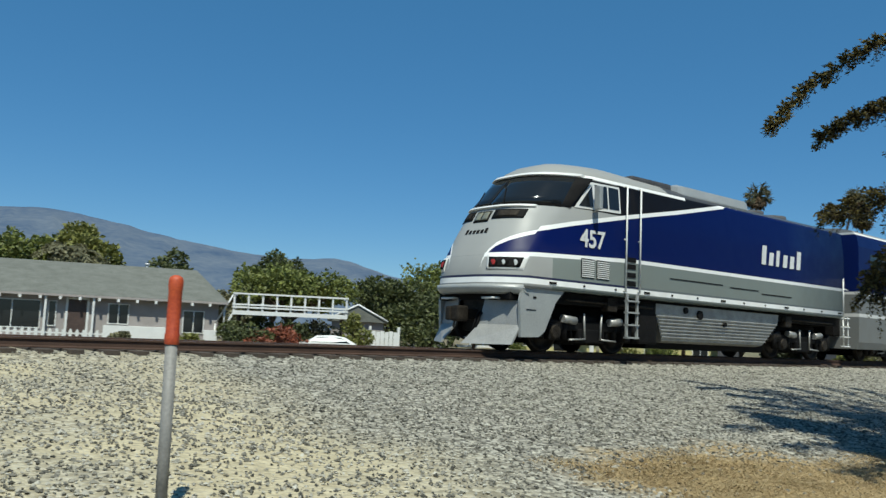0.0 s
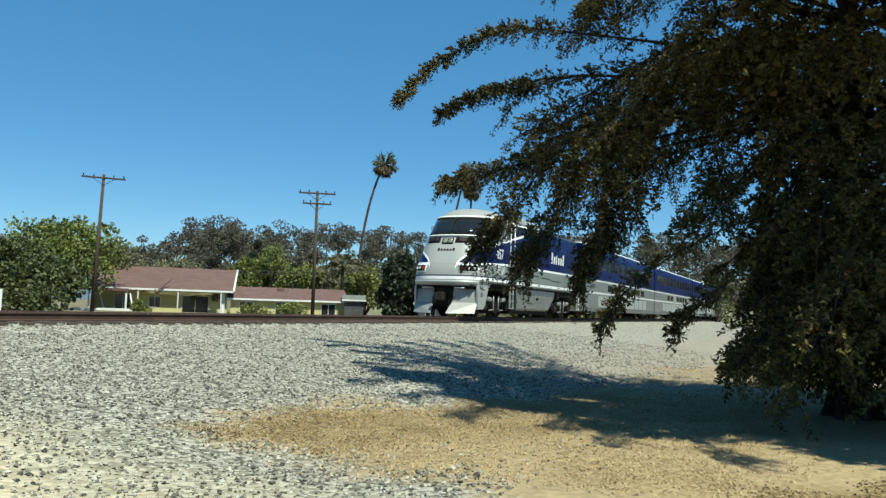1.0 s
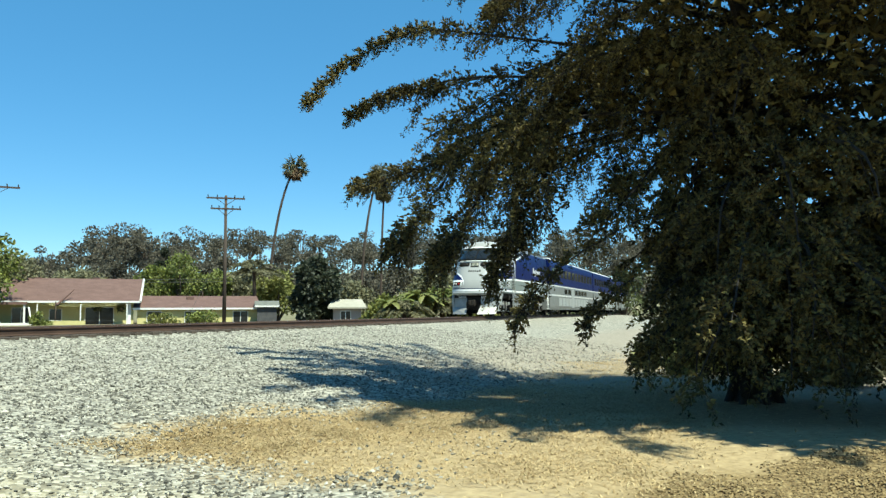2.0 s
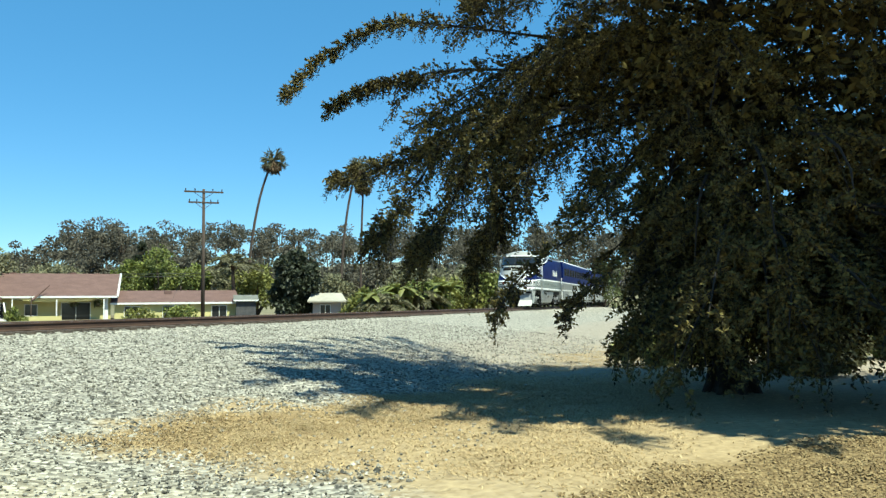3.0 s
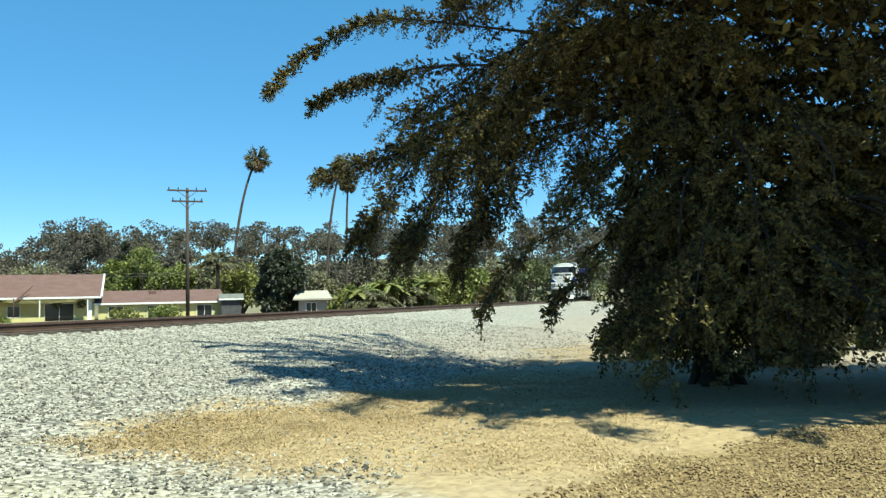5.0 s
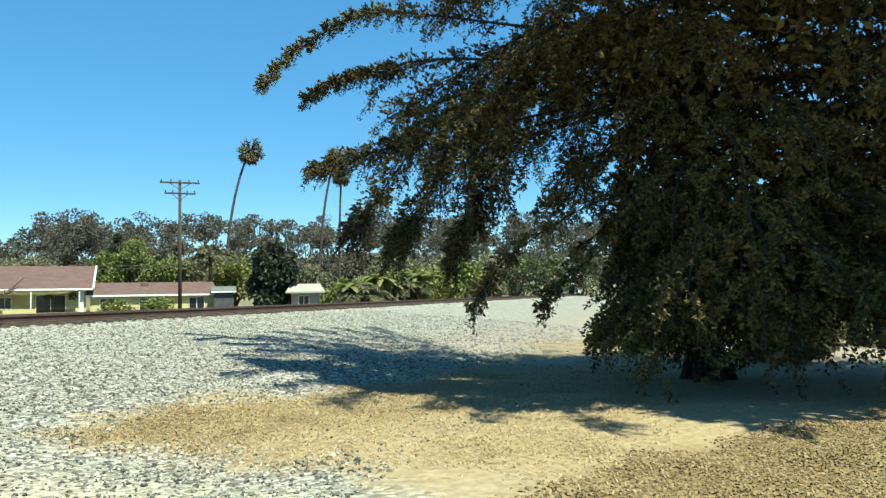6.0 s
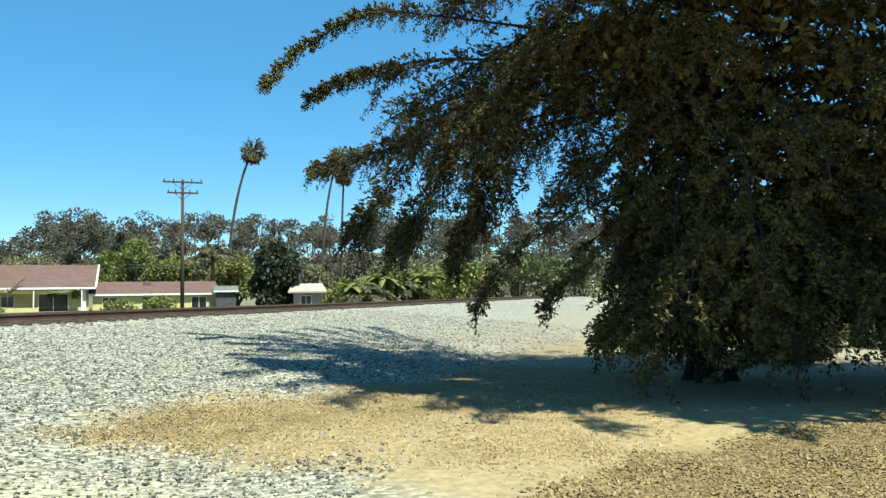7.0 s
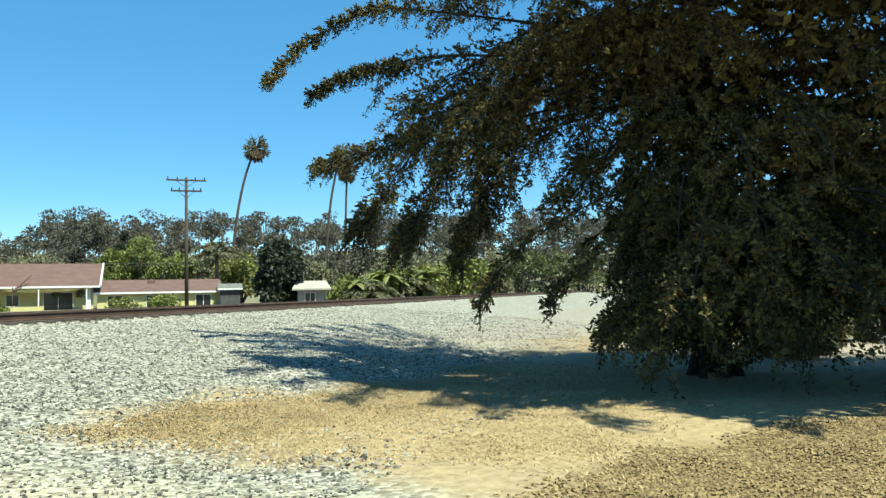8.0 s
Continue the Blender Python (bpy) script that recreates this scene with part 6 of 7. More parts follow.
def broadleaf(az, r, width, top, material, label, low=0.25, leaf=0.34, count=5200, name="tree", lobes=9, base=0.0, flat=1.0):
    """A tree of several leafy lobes round a forked trunk, uneven in outline, with gaps."""
    rng = np.random.default_rng(int((az + 60) * 17 + r))
    x, y = bearing(az, r)
    t = empty(name, x, y, base, 0, label, "shrub" if name == "shrub" else "tree")
    z0 = top * low
    hubs = []
    for i in range(lobes):
        a = i * 2.4 + rng.uniform(-0.4, 0.4)
        rad = width * 0.5 * math.sqrt((i + 0.4) / lobes) * 0.78
        h = z0 + (top - z0) * ((0.28 if low > 0.06 else 0.08) + (0.6 if low > 0.06 else 0.8) * rng.random()) * (1 - 0.25 * (rad / (width * 0.5)) ** 2)
        size = min(width * rng.uniform(0.16, 0.27), (top - z0) * 0.42)
        hubs.append((Vector((rad * math.cos(a), rad * math.sin(a), min(h, top - size * flat))), size))
    hubs.append((Vector((0, 0, top - width * 0.17 * flat)), width * 0.17))
    bm = bmesh.new()
    bent(bm, [(0, 0, -0.5), (0.05, 0, z0 * 0.6), (0, 0.05, z0 + 0.2)], width * 0.03 + 0.06, width * 0.022 + 0.04, 9)
    for c, s in hubs:
        bent(bm, [(0, 0, z0 * 0.7), tuple(c * 0.5 + Vector((0, 0, z0 * 0.4))), tuple(c)], width * 0.016 + 0.03, 0.03, 6)
    part("trunk", bm, M_BARK, t)
    sp = Sprigs(rng)
    tot = sum(s * s for _, s in hubs)
    for c, s in hubs:
        for _ in range(int(count * s * s / tot)):
            d = Vector(tuple(rng.normal(size=3))).normalized()
            bump = 0.8 + 0.38 * noise.noise(d * 2.3 + c)
            p = c + Vector((d.x, d.y, d.z * flat)) * s * bump * rng.uniform(0.72, 1.12)
            if p.z < 0.15:
                p.z = 0.15
            sp.add(p, d * 0.6 + Vector(tuple(rng.normal(size=3))) * 0.6 + Vector((0, 0, -0.2)), leaf * rng.uniform(0.55, 1.3))
    sp.mesh("crown", material, t, 0.38)
    return t


broadleaf(-28.2, 66, 7.0, 7.6, M_LEAF_A, "bright green leafy tree behind the grey roof")
broadleaf(-24.0, 66, 5.0, 8.6, M_LEAF_D, "olive upright tree behind the grey roof", 0.3, lobes=7)
broadleaf(-25.2, 63, 6.4, 6.2, M_LEAF_C, "pale grey-green bushy tree behind the grey roof")
broadleaf(-31.5, 70, 8.0, 6.6, M_LEAF_B, "dark leafy tree behind the grey roof")
broadleaf(-21.4, 72, 5.0, 5.6, M_LEAF_A, "small green tree behind the grey roof")
broadleaf(-18.5, 72, 5.6, 7.7, M_LEAF_B, "dark rounded tree behind the grey roof", 0.2)
broadleaf(-12.0, 80, 6.4, 9.0, M_LEAF_B, "dark rounded tree above the green canopy", 0.3)
broadleaf(-10.9, 70, 12.6, 6.7, M_LEAF_A, "wide green umbrella-shaped tree behind the deck", 0.46, count=9000, lobes=20, flat=0.8)
broadleaf(-14.6, 68, 5.0, 4.4, M_LEAF_C, "grey-green tree beside the deck", 0.2)
broadleaf(-3.8, 72, 8.0, 6.4, M_LEAF_B, "dense dark green tree beside the red roof", 0.12, count=7500)
broadleaf(0.2, 80, 10.0, 8.6, M_LEAF_A, "large green tree with brownish top", 0.2, count=8500, lobes=15)
broadleaf(-1.2, 68, 6.5, 4.8, M_LEAF_B, "dense dark tree against the fence", 0.05, count=4200)
broadleaf(3.2, 92, 8.0, 7.6, M_LEAF_C, "grey-green tree behind the red roof", 0.2)
broadleaf(7.0, 108, 9.0, 7.0, M_LEAF_C, "grey-green tree behind the red roof", 0.2)
broadleaf(11.2, 104, 6.0, 7.2, M_LEAF_A, "rounded green tree behind the house wing", 0.1, count=3600)
broadleaf(13.2, 102, 8.0, 8.9, M_LEAF_A, "rounded green tree behind the house wing", 0.1, count=5200, lobes=12)
broadleaf(15.4, 100, 5.0, 6.6, M_LEAF_A, "green tree behind the utility pole", 0.1)
broadleaf(12.0, 130, 3.4, 11.2, M_LEAF_F, "dark pointed conifer above the green tree", 0.1, lobes=5)
broadleaf(19.4, 96, 5.6, 6.4, M_LEAF_D, "yellow-green willowy tree beside the palm", 0.1)
broadleaf(17.4, 100, 5.0, 7.0, M_LEAF_C, "grey-green tree behind the shed", 0.1)
broadleaf(22.0, 80, 4.8, 7.0, M_LEAF_F, "dense dark green conifer beside the track", 0.01, leaf=0.4, count=8000, lobes=18)
broadleaf(24.6, 100, 6.0, 5.4, M_LEAF_C, "grey-green shrubby tree behind the shed", 0.05)
for _az, _r, _w, _t, _m in ((26.6, 70, 4, 2.9, M_LEAF_D), (28.6, 74, 4.6, 3.4, M_LEAF_A), (31.2, 76, 4.4, 3.6, M_LEAF_A), (33.0, 80, 4.8, 4.2, M_LEAF_D), (34.8, 84, 5, 4.9, M_LEAF_A), (36.6, 90, 5, 4.0, M_LEAF_C), (38.6, 104, 7, 6.6, M_LEAF_B), (40.8, 118, 7, 7.4, M_LEAF_B), (43.0, 130, 8, 8.0, M_LEAF_B), (29.8, 96, 7, 6.0, M_LEAF_C), (33.4, 104, 8, 6.6, M_LEAF_C), (36.6, 118, 9, 7.6, M_LEAF_C)):
    broadleaf(_az, _r, _w, _t, _m, "leafy shrubs along the far side of the track", 0.05, 0.4, 2200, "shrub", 7)
for _az, _r, _w, _t, _m in ((-13.6, 45, 2.6, 1.5, M_LEAF_B), (-11.6, 45.5, 3.0, 1.7, M_LEAF_R), (-12.8, 44.5, 1.6, 1.1, M_LEAF_R), (-6.5, 50, 2.0, 2.6, M_LEAF_D), (-10.6, 52, 3.4, 2.1, M_LEAF_B), (-12.6, 53, 3.0, 2.2, M_LEAF_B), (-14.4, 50, 2.2, 1.9, M_LEAF_B), (-9.0, 54, 3.0, 2.2, M_LEAF_C), (-21.5, 48.8, 1.4, 0.9, M_LEAF_C), (-17.2, 49, 1.6, 0.95, M_LEAF_D), (11.8, 72, 3, 1.5, M_LEAF_D), (14.2, 72, 3, 1.7, M_LEAF_A), (4.6, 80, 2.0, 1.7, M_LEAF_A)):
    broadleaf(_az, _r, _w, _t, _m, "garden shrub in front of the houses", 0.02, 0.22, 1300, "shrub", 6)


def banana_plant(az, r, height, label):
    """A clump of soft stems with long arching leaves, each leaf a folded blade."""
    rng = np.random.default_rng(int(az * 10 + r))
    x, y = bearing(az, r)
    p = empty("banana_plant", x, y, ground_z(x, y), 0, label, "plant", "banana plants by the track")
    for k in range(3):
        bx, by = rng.normal() * 0.5, rng.normal() * 0.5
        h = height * rng.uniform(0.45, 0.62)
        bm = bmesh.new()
        bent(bm, [(bx, by, -0.2), (bx, by, h * 0.6), (bx + 0.05, by, h)], 0.13, 0.07, 8)
        part("stem", bm, M_LEAF_D, p)
        for j in range(8):
            a = j * 0.79 + rng.uniform(-0.3, 0.3)
            d = Vector((math.cos(a), math.sin(a), 0))
            L = height * rng.uniform(0.38, 0.6)
            q = [Vector((bx, by, h)), Vector((bx, by, h)) + d * L * 0.4 + Vector((0, 0, L * 0.55)), Vector((bx, by, h)) + d * L + Vector((0, 0, L * rng.uniform(-0.25, 0.35)))]
            side = d.cross(Vector((0, 0, 1)))
            bm = bmesh.new()
            rows = []
            for i in range(7):
                u = i / 6
                c = bez(q, u)
                w = 0.3 * math.sin(math.pi * (0.08 + 0.9 * u)) ** 0.6
                rows.append([bm.verts.new(c - side * w + Vector((0, 0, -0.3 * w))), bm.verts.new(c), bm.verts.new(c + side * w + Vector((0, 0, -0.3 * w)))])
            for ra, rb in zip(rows, rows[1:]):
                for i in range(2):
                    bm.faces.new((ra[i], ra[i + 1], rb[i + 1], rb[i]))
            part("leaf", bm, M_LEAF_D if j % 3 else M_LEAF_A, p)


for _az, _r, _h in ((26.9, 66, 3.0), (28.9, 70, 3.6), (30.3, 71, 3.2), (32.2, 74, 3.8)):
    banana_plant(_az, _r, _h, "sunlit banana plant with long torn leaves beside the track")


def woods():
    """The wooded hill behind the town, too far to count its trees."""
    rng = np.random.default_rng(9)
    bm = bmesh.new()
    azs = [0.5 + 1.5 * i for i in range(62)]
    rows = []
    for k, r in enumerate((120, 150, 190, 230, 290)):
        row = []
        for az in azs:
            h = (0, 3.4, 10.5, 15.0, 16.5)[k] * ramp01(az, 0.5, 9) * (0.86 + 0.3 * noise.noise((az * 0.09, k * 0.4, 2)))
            x, y = bearing(az, r)
            row.append(bm.verts.new((x, y, h - 0.3)))
        rows.append(row)
    for a, b in zip(rows, rows[1:]):
        for i in range(len(azs) - 1):
            bm.faces.new((a[i], b[i], b[i + 1], a[i + 1])).smooth = True
    bmesh.ops.recalc_face_normals(bm, faces=bm.faces)
    hill_m = mat("brushy_slope", (0.075, 0.075, 0.04), (0.2, 0.18, 0.11), 0.08, 1.2, 1.0, 0, 1.0, 2)
    tagged(part("hill", bm, hill_m), "low brushy hill behind the town", "hill", kind="structure")
    sp, tr = Sprigs(rng), bmesh.new()
    for i in range(390):
        az = rng.uniform(2.5, 70)
        r = 140 + 120 * rng.random()
        x, y = bearing(az, r)
        hb = 15.0 * ramp01(r, 115, 260) * ramp01(az, 0.5, 9) * 0.85
        tall = (rng.uniform(6.5, 14.0) if r > 185 else rng.uniform(4.0, 8)) * (0.8 + 0.2 * ramp01(az, 3, 10))
        open_ = rng.random() < 0.65
        if open_:
            bent(tr, [(x, y, hb - 0.5), (x + rng.normal() * 0.5, y, hb + tall * 0.5), (x + rng.normal() * 0.8, y, hb + tall * 0.9)], 0.22, 0.08, 5)
        for j in range(7):
            s = rng.uniform(1.1, 2.3)
            lo = 0.55 if open_ else 0.2
            c = Vector((x + rng.normal() * tall * 0.16, y + rng.normal() * tall * 0.16, hb + tall * rng.uniform(lo, 0.95)))
            if open_:
                bent(tr, [(x, y, hb + tall * 0.45), tuple(c)], 0.1, 0.05, 4)
            for _ in range(95):
                d = Vector(tuple(rng.normal(size=3))).normalized()
                sp.add(c + Vector((d.x, d.y, d.z * 0.6)) * s * rng.uniform(0.5, 1.05), d + Vector(tuple(rng.normal(size=3))) * 0.5, rng.uniform(0.35, 0.7))
    w = empty("far_woods", 0, 0, 0, 0, "grey-green eucalyptus and pine woods on the hill", "woods")
    tagged(w, kind="stuff")
    tagged(part("trunks", tr, M_BARK, w), kind="stuff")
    tagged(sp.mesh("foliage", M_LEAF_E, w, 0.4), kind="stuff")


woods()


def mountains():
    """Far range, haze painted into its blue-grey, from the left to where the wooded hill hides it."""
    m = mat("mountain_painted_haze", (0.038, 0.068, 0.125), (0.115, 0.14, 0.175), 0.005, 0.035, 1.0, 0, 0.8, 0.012)
    crest = [(-75, 5.4), (-50, 5.8), (-40, 6.2), (-33, 6.2), (-28.8, 6.85), (-26.5, 7.0), (-24.6, 6.85), (-22, 6.4), (-20.2, 6.0), (-17, 5.5), (-14.3, 5.1), (-11, 4.85), (-9.5, 4.95), (-8.2, 5.1), (-6.6, 4.8), (-5.4, 4.4), (-4.0, 4.0), (-1, 3.4), (3, 3.0), (12, 2.4), (40, 2.0), (80, 2.4)]
    bm = bmesh.new()
    rows = []
    for k in range(9):
        f = k / 8
        row = []
        for i in range(312):
            az = -75 + i * 0.5
            r = 2100 + 1300 * f + 130 * noise.noise((az * 0.25, f * 2, 7))
            e = lerp_table(az, crest)
            ridge = 0.035 * noise.noise((az * 0.9, f * 4, 1)) + 0.03 * noise.noise((az * 3, f * 9, 3))
            h = 3400 * math.tan(radians(e)) * (f ** 0.75) * (1 + ridge * (1.4 if f < 1 else 0.35) * (f > 0)) * r / (2100 + 1300 * f)
            x, y = bearing(az, r)
            row.append(bm.verts.new((x, y, h - 4)))
        rows.append(row)
    for a, b in zip(rows, rows[1:]):
        for i in range(311):
            bm.faces.new((a[i], b[i], b[i + 1], a[i + 1])).smooth = True
    bmesh.ops.recalc_face_normals(bm, faces=bm.faces)
    tagged(part("backdrop", bm, m), "distant mountain range with haze painted into its blue-grey colour", "mountain", kind="structure")


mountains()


# ---- near the camera ----
def marker_post():
    x, y = bearing(-18.25, 6.0)
    z = ground_z(x, y)
    p = empty("marker_post", x, y, z, 0, "round grey marker post with a weathered orange top in the gravel", "marker post")
    bm = bmesh.new()
    rod(bm, (0, 0, -0.15), (-0.012, 0, 1.37 - z), 0.041, 0.041, 18)
    part("post", bm, M_POSTGREY, p)
    bm = bmesh.new()
    prev = None
    for zz, r in ((1.36, 0.046), (1.37, 0.05), (1.43, 0.05), (1.44, 0.046), (1.73, 0.046), (1.745, 0.05), (1.80, 0.05), (1.822, 0.042), (1.835, 0.022), (1.838, 0.003)):
        ring = [bm.verts.new((-0.012 + r * math.cos(2 * math.pi * i / 18), r * math.sin(2 * math.pi * i / 18), zz - z)) for i in range(18)]
        if prev:
            for i in range(18):
                bm.faces.new((prev[i], prev[(i + 1) % 18], ring[(i + 1) % 18], ring[i])).smooth = True
        prev = ring
    bm.faces.new(prev)
    part("cap", bm, M_ORANGE, p, "scuffed orange plastic sleeve")


marker_post()


def scatter_mesh(name, verts, tris, mats, label, category):
    me = bpy.data.meshes.new(name)
    me.vertices.add(len(verts))
    me.vertices.foreach_set("co", verts.reshape(-1))
    me.loops.add(len(tris) * 3)
    me.loops.foreach_set("vertex_index", tris.reshape(-1))
    me.polygons.add(len(tris))
    me.polygons.foreach_set("loop_start", np.arange(0, len(tris) * 3, 3))
    me.update(calc_edges=True)
    me.materials.append(mats)
    me.shade_flat()
    return tagged(new(name, me), label, category, kind="stuff")


def island_mat(name, stops, rough=0.95):
    """Colour drawn at random for each loose piece."""
    m = bpy.data.materials.new(name)
    m.use_nodes = True
    N, L = m.node_tree.nodes, m.node_tree.links
    g = N.new("ShaderNodeNewGeometry")
    r = N.new("ShaderNodeValToRGB")
    while len(r.color_ramp.elements) < len(stops):
        r.color_ramp.elements.new(0.5)
    for e, (p, c) in zip(r.color_ramp.elements, stops):
        e.position, e.color = p, (*c, 1)
    L.new(g.outputs["Random Per Island"], r.inputs[0])
    L.new(r.outputs[0], N["Principled BSDF"].inputs["Base Color"])
    N["Principled BSDF"].inputs["Roughness"].default_value = rough
    return m


M_STONE = island_mat("ballast_stones", [(0.0, (0.03, 0.029, 0.023)), (0.35, (0.14, 0.132, 0.108)), (0.7, (0.28, 0.264, 0.219)), (1.0, (0.46, 0.438, 0.372))])
M_STRAW = island_mat("dry_grass", [(0.0, (0.18, 0.117, 0.047)), (0.5, (0.35, 0.252, 0.118)), (1.0, (0.51, 0.4, 0.22))], 0.8)
M_CHIP = island_mat("wood_chips", [(0.0, (0.104, 0.067, 0.026)), (0.5, (0.192, 0.133, 0.055)), (1.0, (0.295, 0.221, 0.104))], 0.85)


def ground_points(rng, n, x0, x1, y0, y1, keep):
    """Points in a stretch of ground, thinned by keep(x, y)."""
    out = []
    while len(out) < n:
        x, y = rng.uniform(x0, x1), rng.uniform(y0, y1)
        if rng.random() < keep(x, y):
            g = noise.noise((x * 0.35, y * 0.35, 0)) * 0.06 + noise.noise((x * 1.3, y * 1.3, 4)) * 0.035
            out.append((x, y, ground_z(x, y) + g * (0.3 if y > 13.2 else 1)))
    return np.array(out)


def on_grass(x, y):
    """About how grassy the ground is, from 0 on gravel to 1 on the dry lawn."""
    w = noise.noise((x * 0.55, y * 0.55, 3)) * 1.0
    return ramp01(-(y + w + 0.42 * min(4, max(0, x - 8.5))), -6.8, -5.8) * ramp01(x + w, 5.8, 7.4)


def stones():
    rng = np.random.default_rng(3)
    near = lambda x, y: (1 - 0.93 * on_grass(x, y)) * min(1.0, (11.0 / math.hypot(x, y)) ** 1.3) if y > 2.5 else 0.0
    p = ground_points(rng, 60000, -4, 34, 2.6, 14.4, near)
    n = len(p)
    base = np.array([(1, 0, 0), (-1, 0, 0), (0, 1, 0), (0, -1, 0), (0, 0, 1), (0, 0, -1)], float)
    tri = np.array([(4, 0, 2), (4, 2, 1), (4, 1, 3), (4, 3, 0), (5, 2, 0), (5, 1, 2), (5, 3, 1), (5, 0, 3)])
    s = rng.uniform(0.009, 0.025, (n, 1, 1)) * (1 + 0.5 * (rng.random((n, 1, 1)) > 0.93))
    v = base[None] * s * rng.uniform(0.6, 1.35, (n, 6, 1)) + rng.normal(size=(n, 6, 3)) * s * 0.22
    a = rng.uniform(0, 6.283, n)
    c, d = np.cos(a)[:, None], np.sin(a)[:, None]
    v = np.stack([v[..., 0] * c - v[..., 1] * d, v[..., 0] * d + v[..., 1] * c, v[..., 2] * 0.75], -1)
    v += p[:, None, :] + np.array([0, 0, 0.008])
    scatter_mesh("ballast_stones", v.reshape(-1, 3), (tri[None] + 6 * np.arange(n)[:, None, None]).reshape(-1, 3), M_STONE, "loose pale angular ballast stones", "gravel")


stones()


def blades(name, n, x0, x1, y0, y1, keep, h0, h1, material, label, category, seed, flat=1.0, width=0.0045):
    rng = np.random.default_rng(seed)
    p = ground_points(rng, n, x0, x1, y0, y1, keep)
    a = rng.uniform(0, 6.283, n)
    h = rng.uniform(h0, h1, n)
    lean = rng.uniform(0.92, flat, n)
    u = np.stack([np.cos(a), np.sin(a), np.zeros(n)], -1)
    side = np.stack([-np.sin(a), np.cos(a), np.zeros(n)], -1) * (width * rng.uniform(0.6, 1.6, n))[:, None]
    up = np.array([0, 0, 1.0])
    mid = p + u * (h * lean * 0.45)[:, None] + up * (h * (1 - lean) * 0.9 + 0.012)[:, None]
    tip = p + u * (h * lean)[:, None] + up * (h * (1 - lean) * 0.6 + 0.006)[:, None]
    low = p - up * 0.01
    v = np.stack([low - side, low + side, mid + side * 0.8, mid - side * 0.8, tip], 1)
    tri = np.array([(0, 1, 2), (0, 2, 3), (3, 2, 4)])
    return scatter_mesh(name, v.reshape(-1, 3), (tri[None] + 5 * np.arange(n)[:, None, None]).reshape(-1, 3), material, label, category)


def dry(x, y):
    if y < 1.0:
        return 0.05
    dirt = ramp01(8.2 - 0.42 * x - y, -0.6, 1.0)
    return on_grass(x, y) * (1 - 0.75 * dirt) * (1 - 0.85 * ramp01(x, 13.5, 17)) * (0.35 + 0.65 * ramp01(noise.noise((x * 1.1, y * 1.1, 8)), -0.35, 0.35))


blades("dry_grass", 76000, 4.5, 26, 0.4, 8.5, dry, 0.07, 0.19, M_STRAW, "flattened straw-coloured dry grass", "grass", 11)
blades("shadow_grass", 9000, 9, 30, -4, 6, lambda x, y: 0.5 + 0.5 * ramp01(noise.noise((x * 0.9, y * 0.9, 5)), -0.2, 0.4), 0.06, 0.22, M_STRAW, "thin dry grass under the tree", "grass", 12)
blades("wood_chips", 26000, 4.2, 16, -3.2, 2.6, lambda x, y: ramp01(-y - 0.7 * max(0, x - 6.5) + noise.noise((x * 0.8, y * 0.8, 2)), -1.9, -0.7), 0.03, 0.075, M_CHIP, "yellowish wood chips and leaf litter", "mulch", 13, 1.0, 0.012)


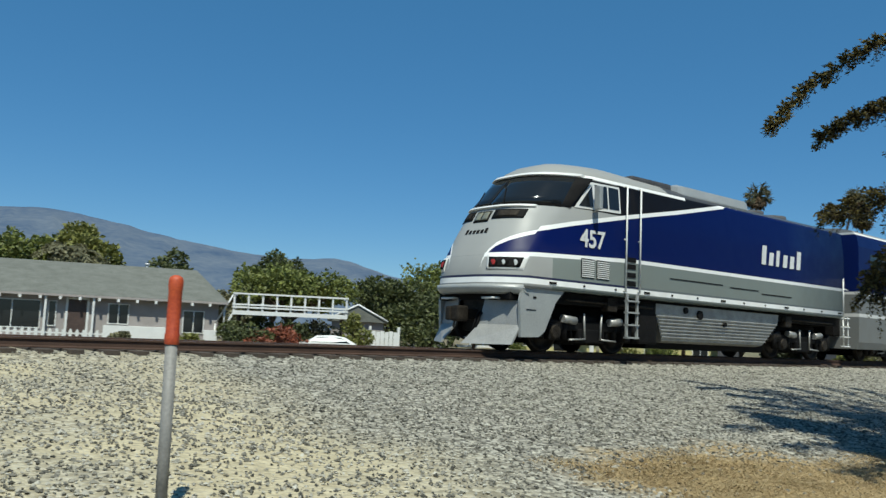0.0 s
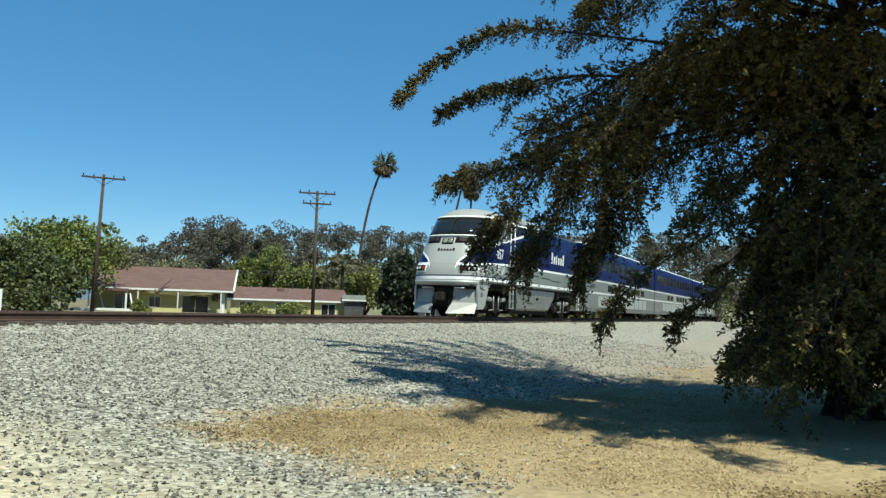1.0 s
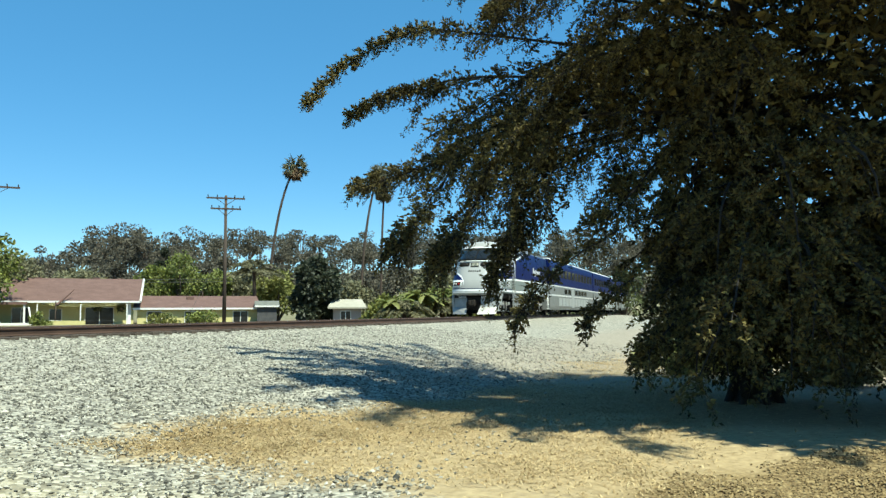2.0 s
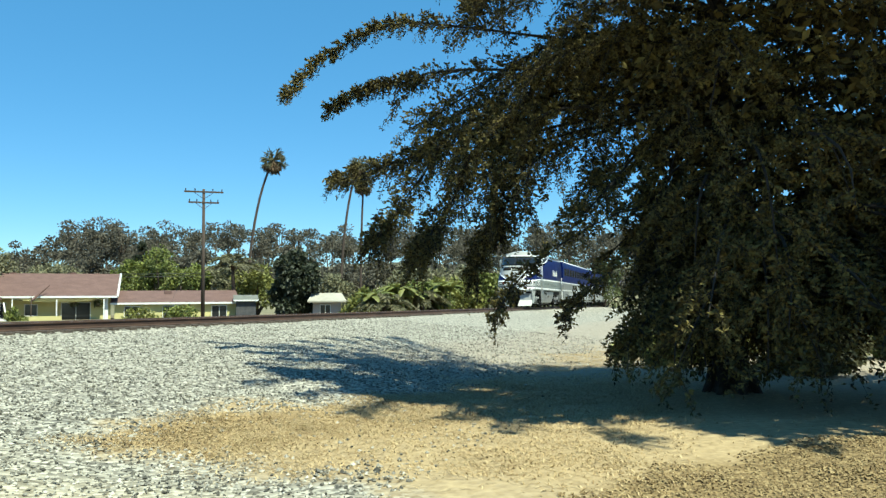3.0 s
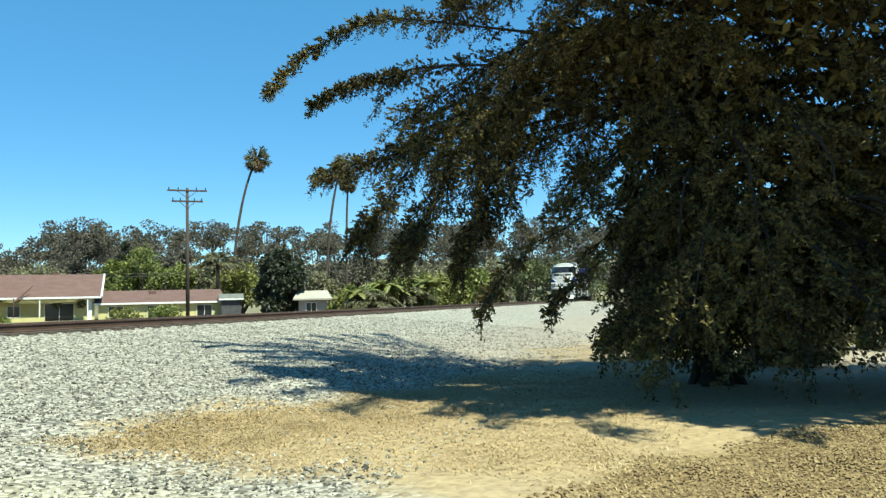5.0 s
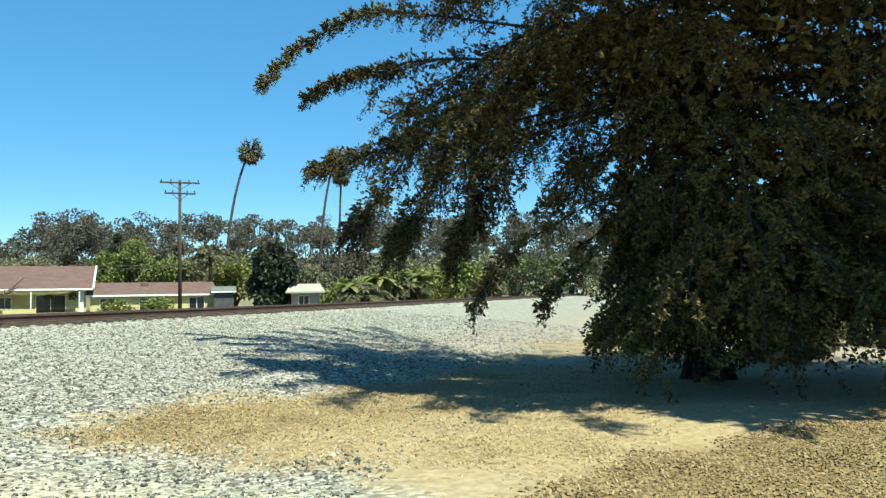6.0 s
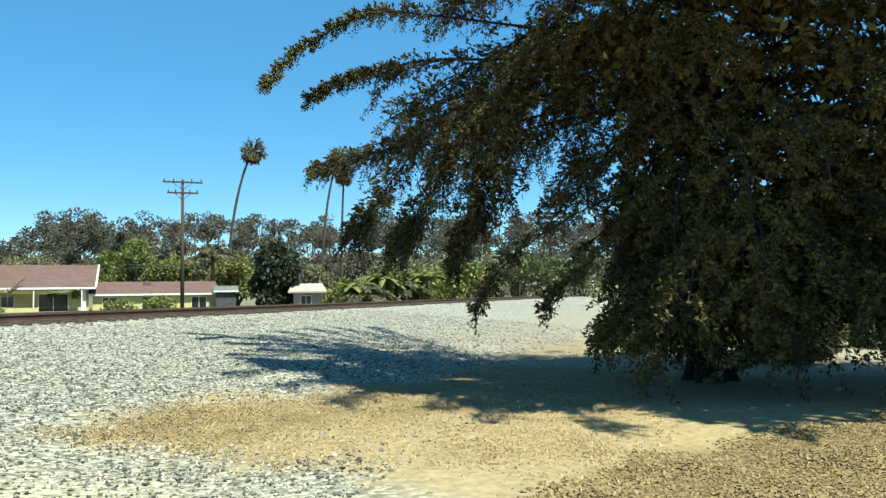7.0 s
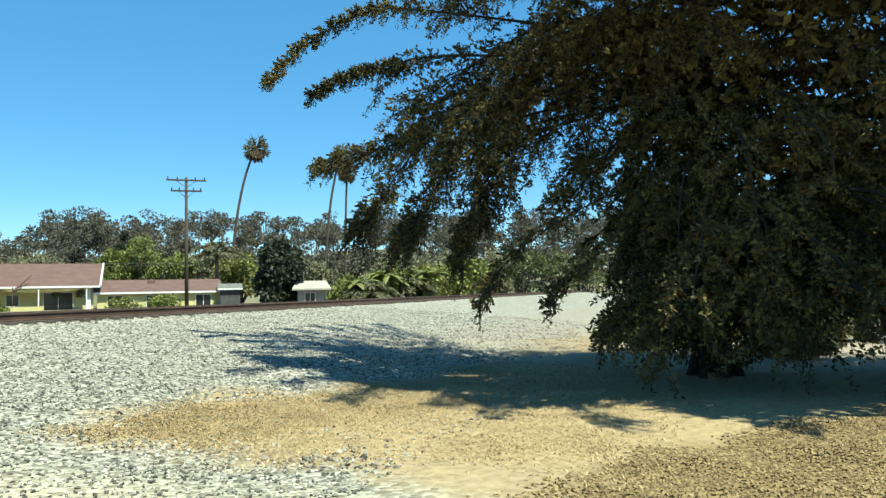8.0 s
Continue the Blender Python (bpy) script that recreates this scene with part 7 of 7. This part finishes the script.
def low_shrubs():
    for az, r, w, t, m, lab in ((47.5, 21, 3.4, 0.75, M_LEAF_D, "low yellow-green weeds beyond the tree"), (50.0, 24, 3.6, 0.9, M_LEAF_D, "low yellow-green weeds beyond the tree"), (55.6, 19, 2.0, 1.7, M_LEAF_C, "scrubby bush behind the trunk"), (57.2, 20, 1.8, 1.3, M_LEAF_C, "scrubby bush behind the trunk"), (62.0, 24, 4.0, 1.6, M_LEAF_D, "sunlit yellow-green bush past the tree"), (64.5, 26, 4.0, 2.0, M_LEAF_D, "sunlit yellow-green bush past the tree"), (52.5, 40, 7.0, 5.0, M_LEAF_B, "dark tree behind the cypress"), (58.5, 42, 8.0, 6.0, M_LEAF_B, "dark tree behind the cypress"), (65.0, 44, 8.0, 6.0, M_LEAF_B, "dark tree behind the cypress")):
        broadleaf(az, r, w, t, m, lab, 0.03 if t < 3 else 0.15, 0.16 if t < 3 else 0.35, 2600, "shrub" if t < 3 else "tree", 7)


low_shrubs()


# ---- what moves ----
TRAIN = [(0.0, 12.3), (0.5, 21.4), (1.0, 31.0), (1.6, 41.5), (2.8, 63.8), (3.5, 77.3), (4.5, 97.2), (5.5, 116.5), (6.5, 135.5), (8.0, 163.5)]


def train_x(t):
    """Where the nose stands along the track, smooth through the rows."""
    ts, xs = [r[0] for r in TRAIN], [r[1] for r in TRAIN]
    n = len(ts)
    m = [(xs[min(i + 1, n - 1)] - xs[max(i - 1, 0)]) / (ts[min(i + 1, n - 1)] - ts[max(i - 1, 0)]) for i in range(n)]
    i = max(j for j in range(n - 1) if ts[j] <= t + 1e-9)
    h = ts[i + 1] - ts[i]
    u = (t - ts[i]) / h
    return (2 * u**3 - 3 * u**2 + 1) * xs[i] + (u**3 - 2 * u**2 + u) * h * m[i] + (3 * u**2 - 2 * u**3) * xs[i + 1] + (u**3 - u**2) * h * m[i + 1]


def on_track(x, truck_a, truck_b):
    """A vehicle's pose when its front end stands at x and its two trucks follow the rails."""
    ya, yb = (TRACK_Y + bend(x + d) for d in (truck_a, truck_b))
    slope = (yb - ya) / (truck_b - truck_a)
    return pose(x, ya - slope * truck_a, RAIL_Z, 0, 0, math.degrees(math.atan(slope)))


def motions():
    steps = [i / 10 for i in range(81)]
    walk(loco, [(t, on_track(train_x(t), 3.75, 14.65)) for t in steps])
    for k, c in enumerate(coaches):
        walk(c, [(t, on_track(train_x(t) + COACH_AT + 25.9 * k, 3.2, 22.1)) for t in steps])
    fine = [i / 30 for i in range(241)]
    for o, at, r in WHEELSETS:
        walk(o, [(t, pose(at, 0, r, 0, math.degrees((train_x(t) - train_x(0)) / r), 0)) for t in fine])


motions()
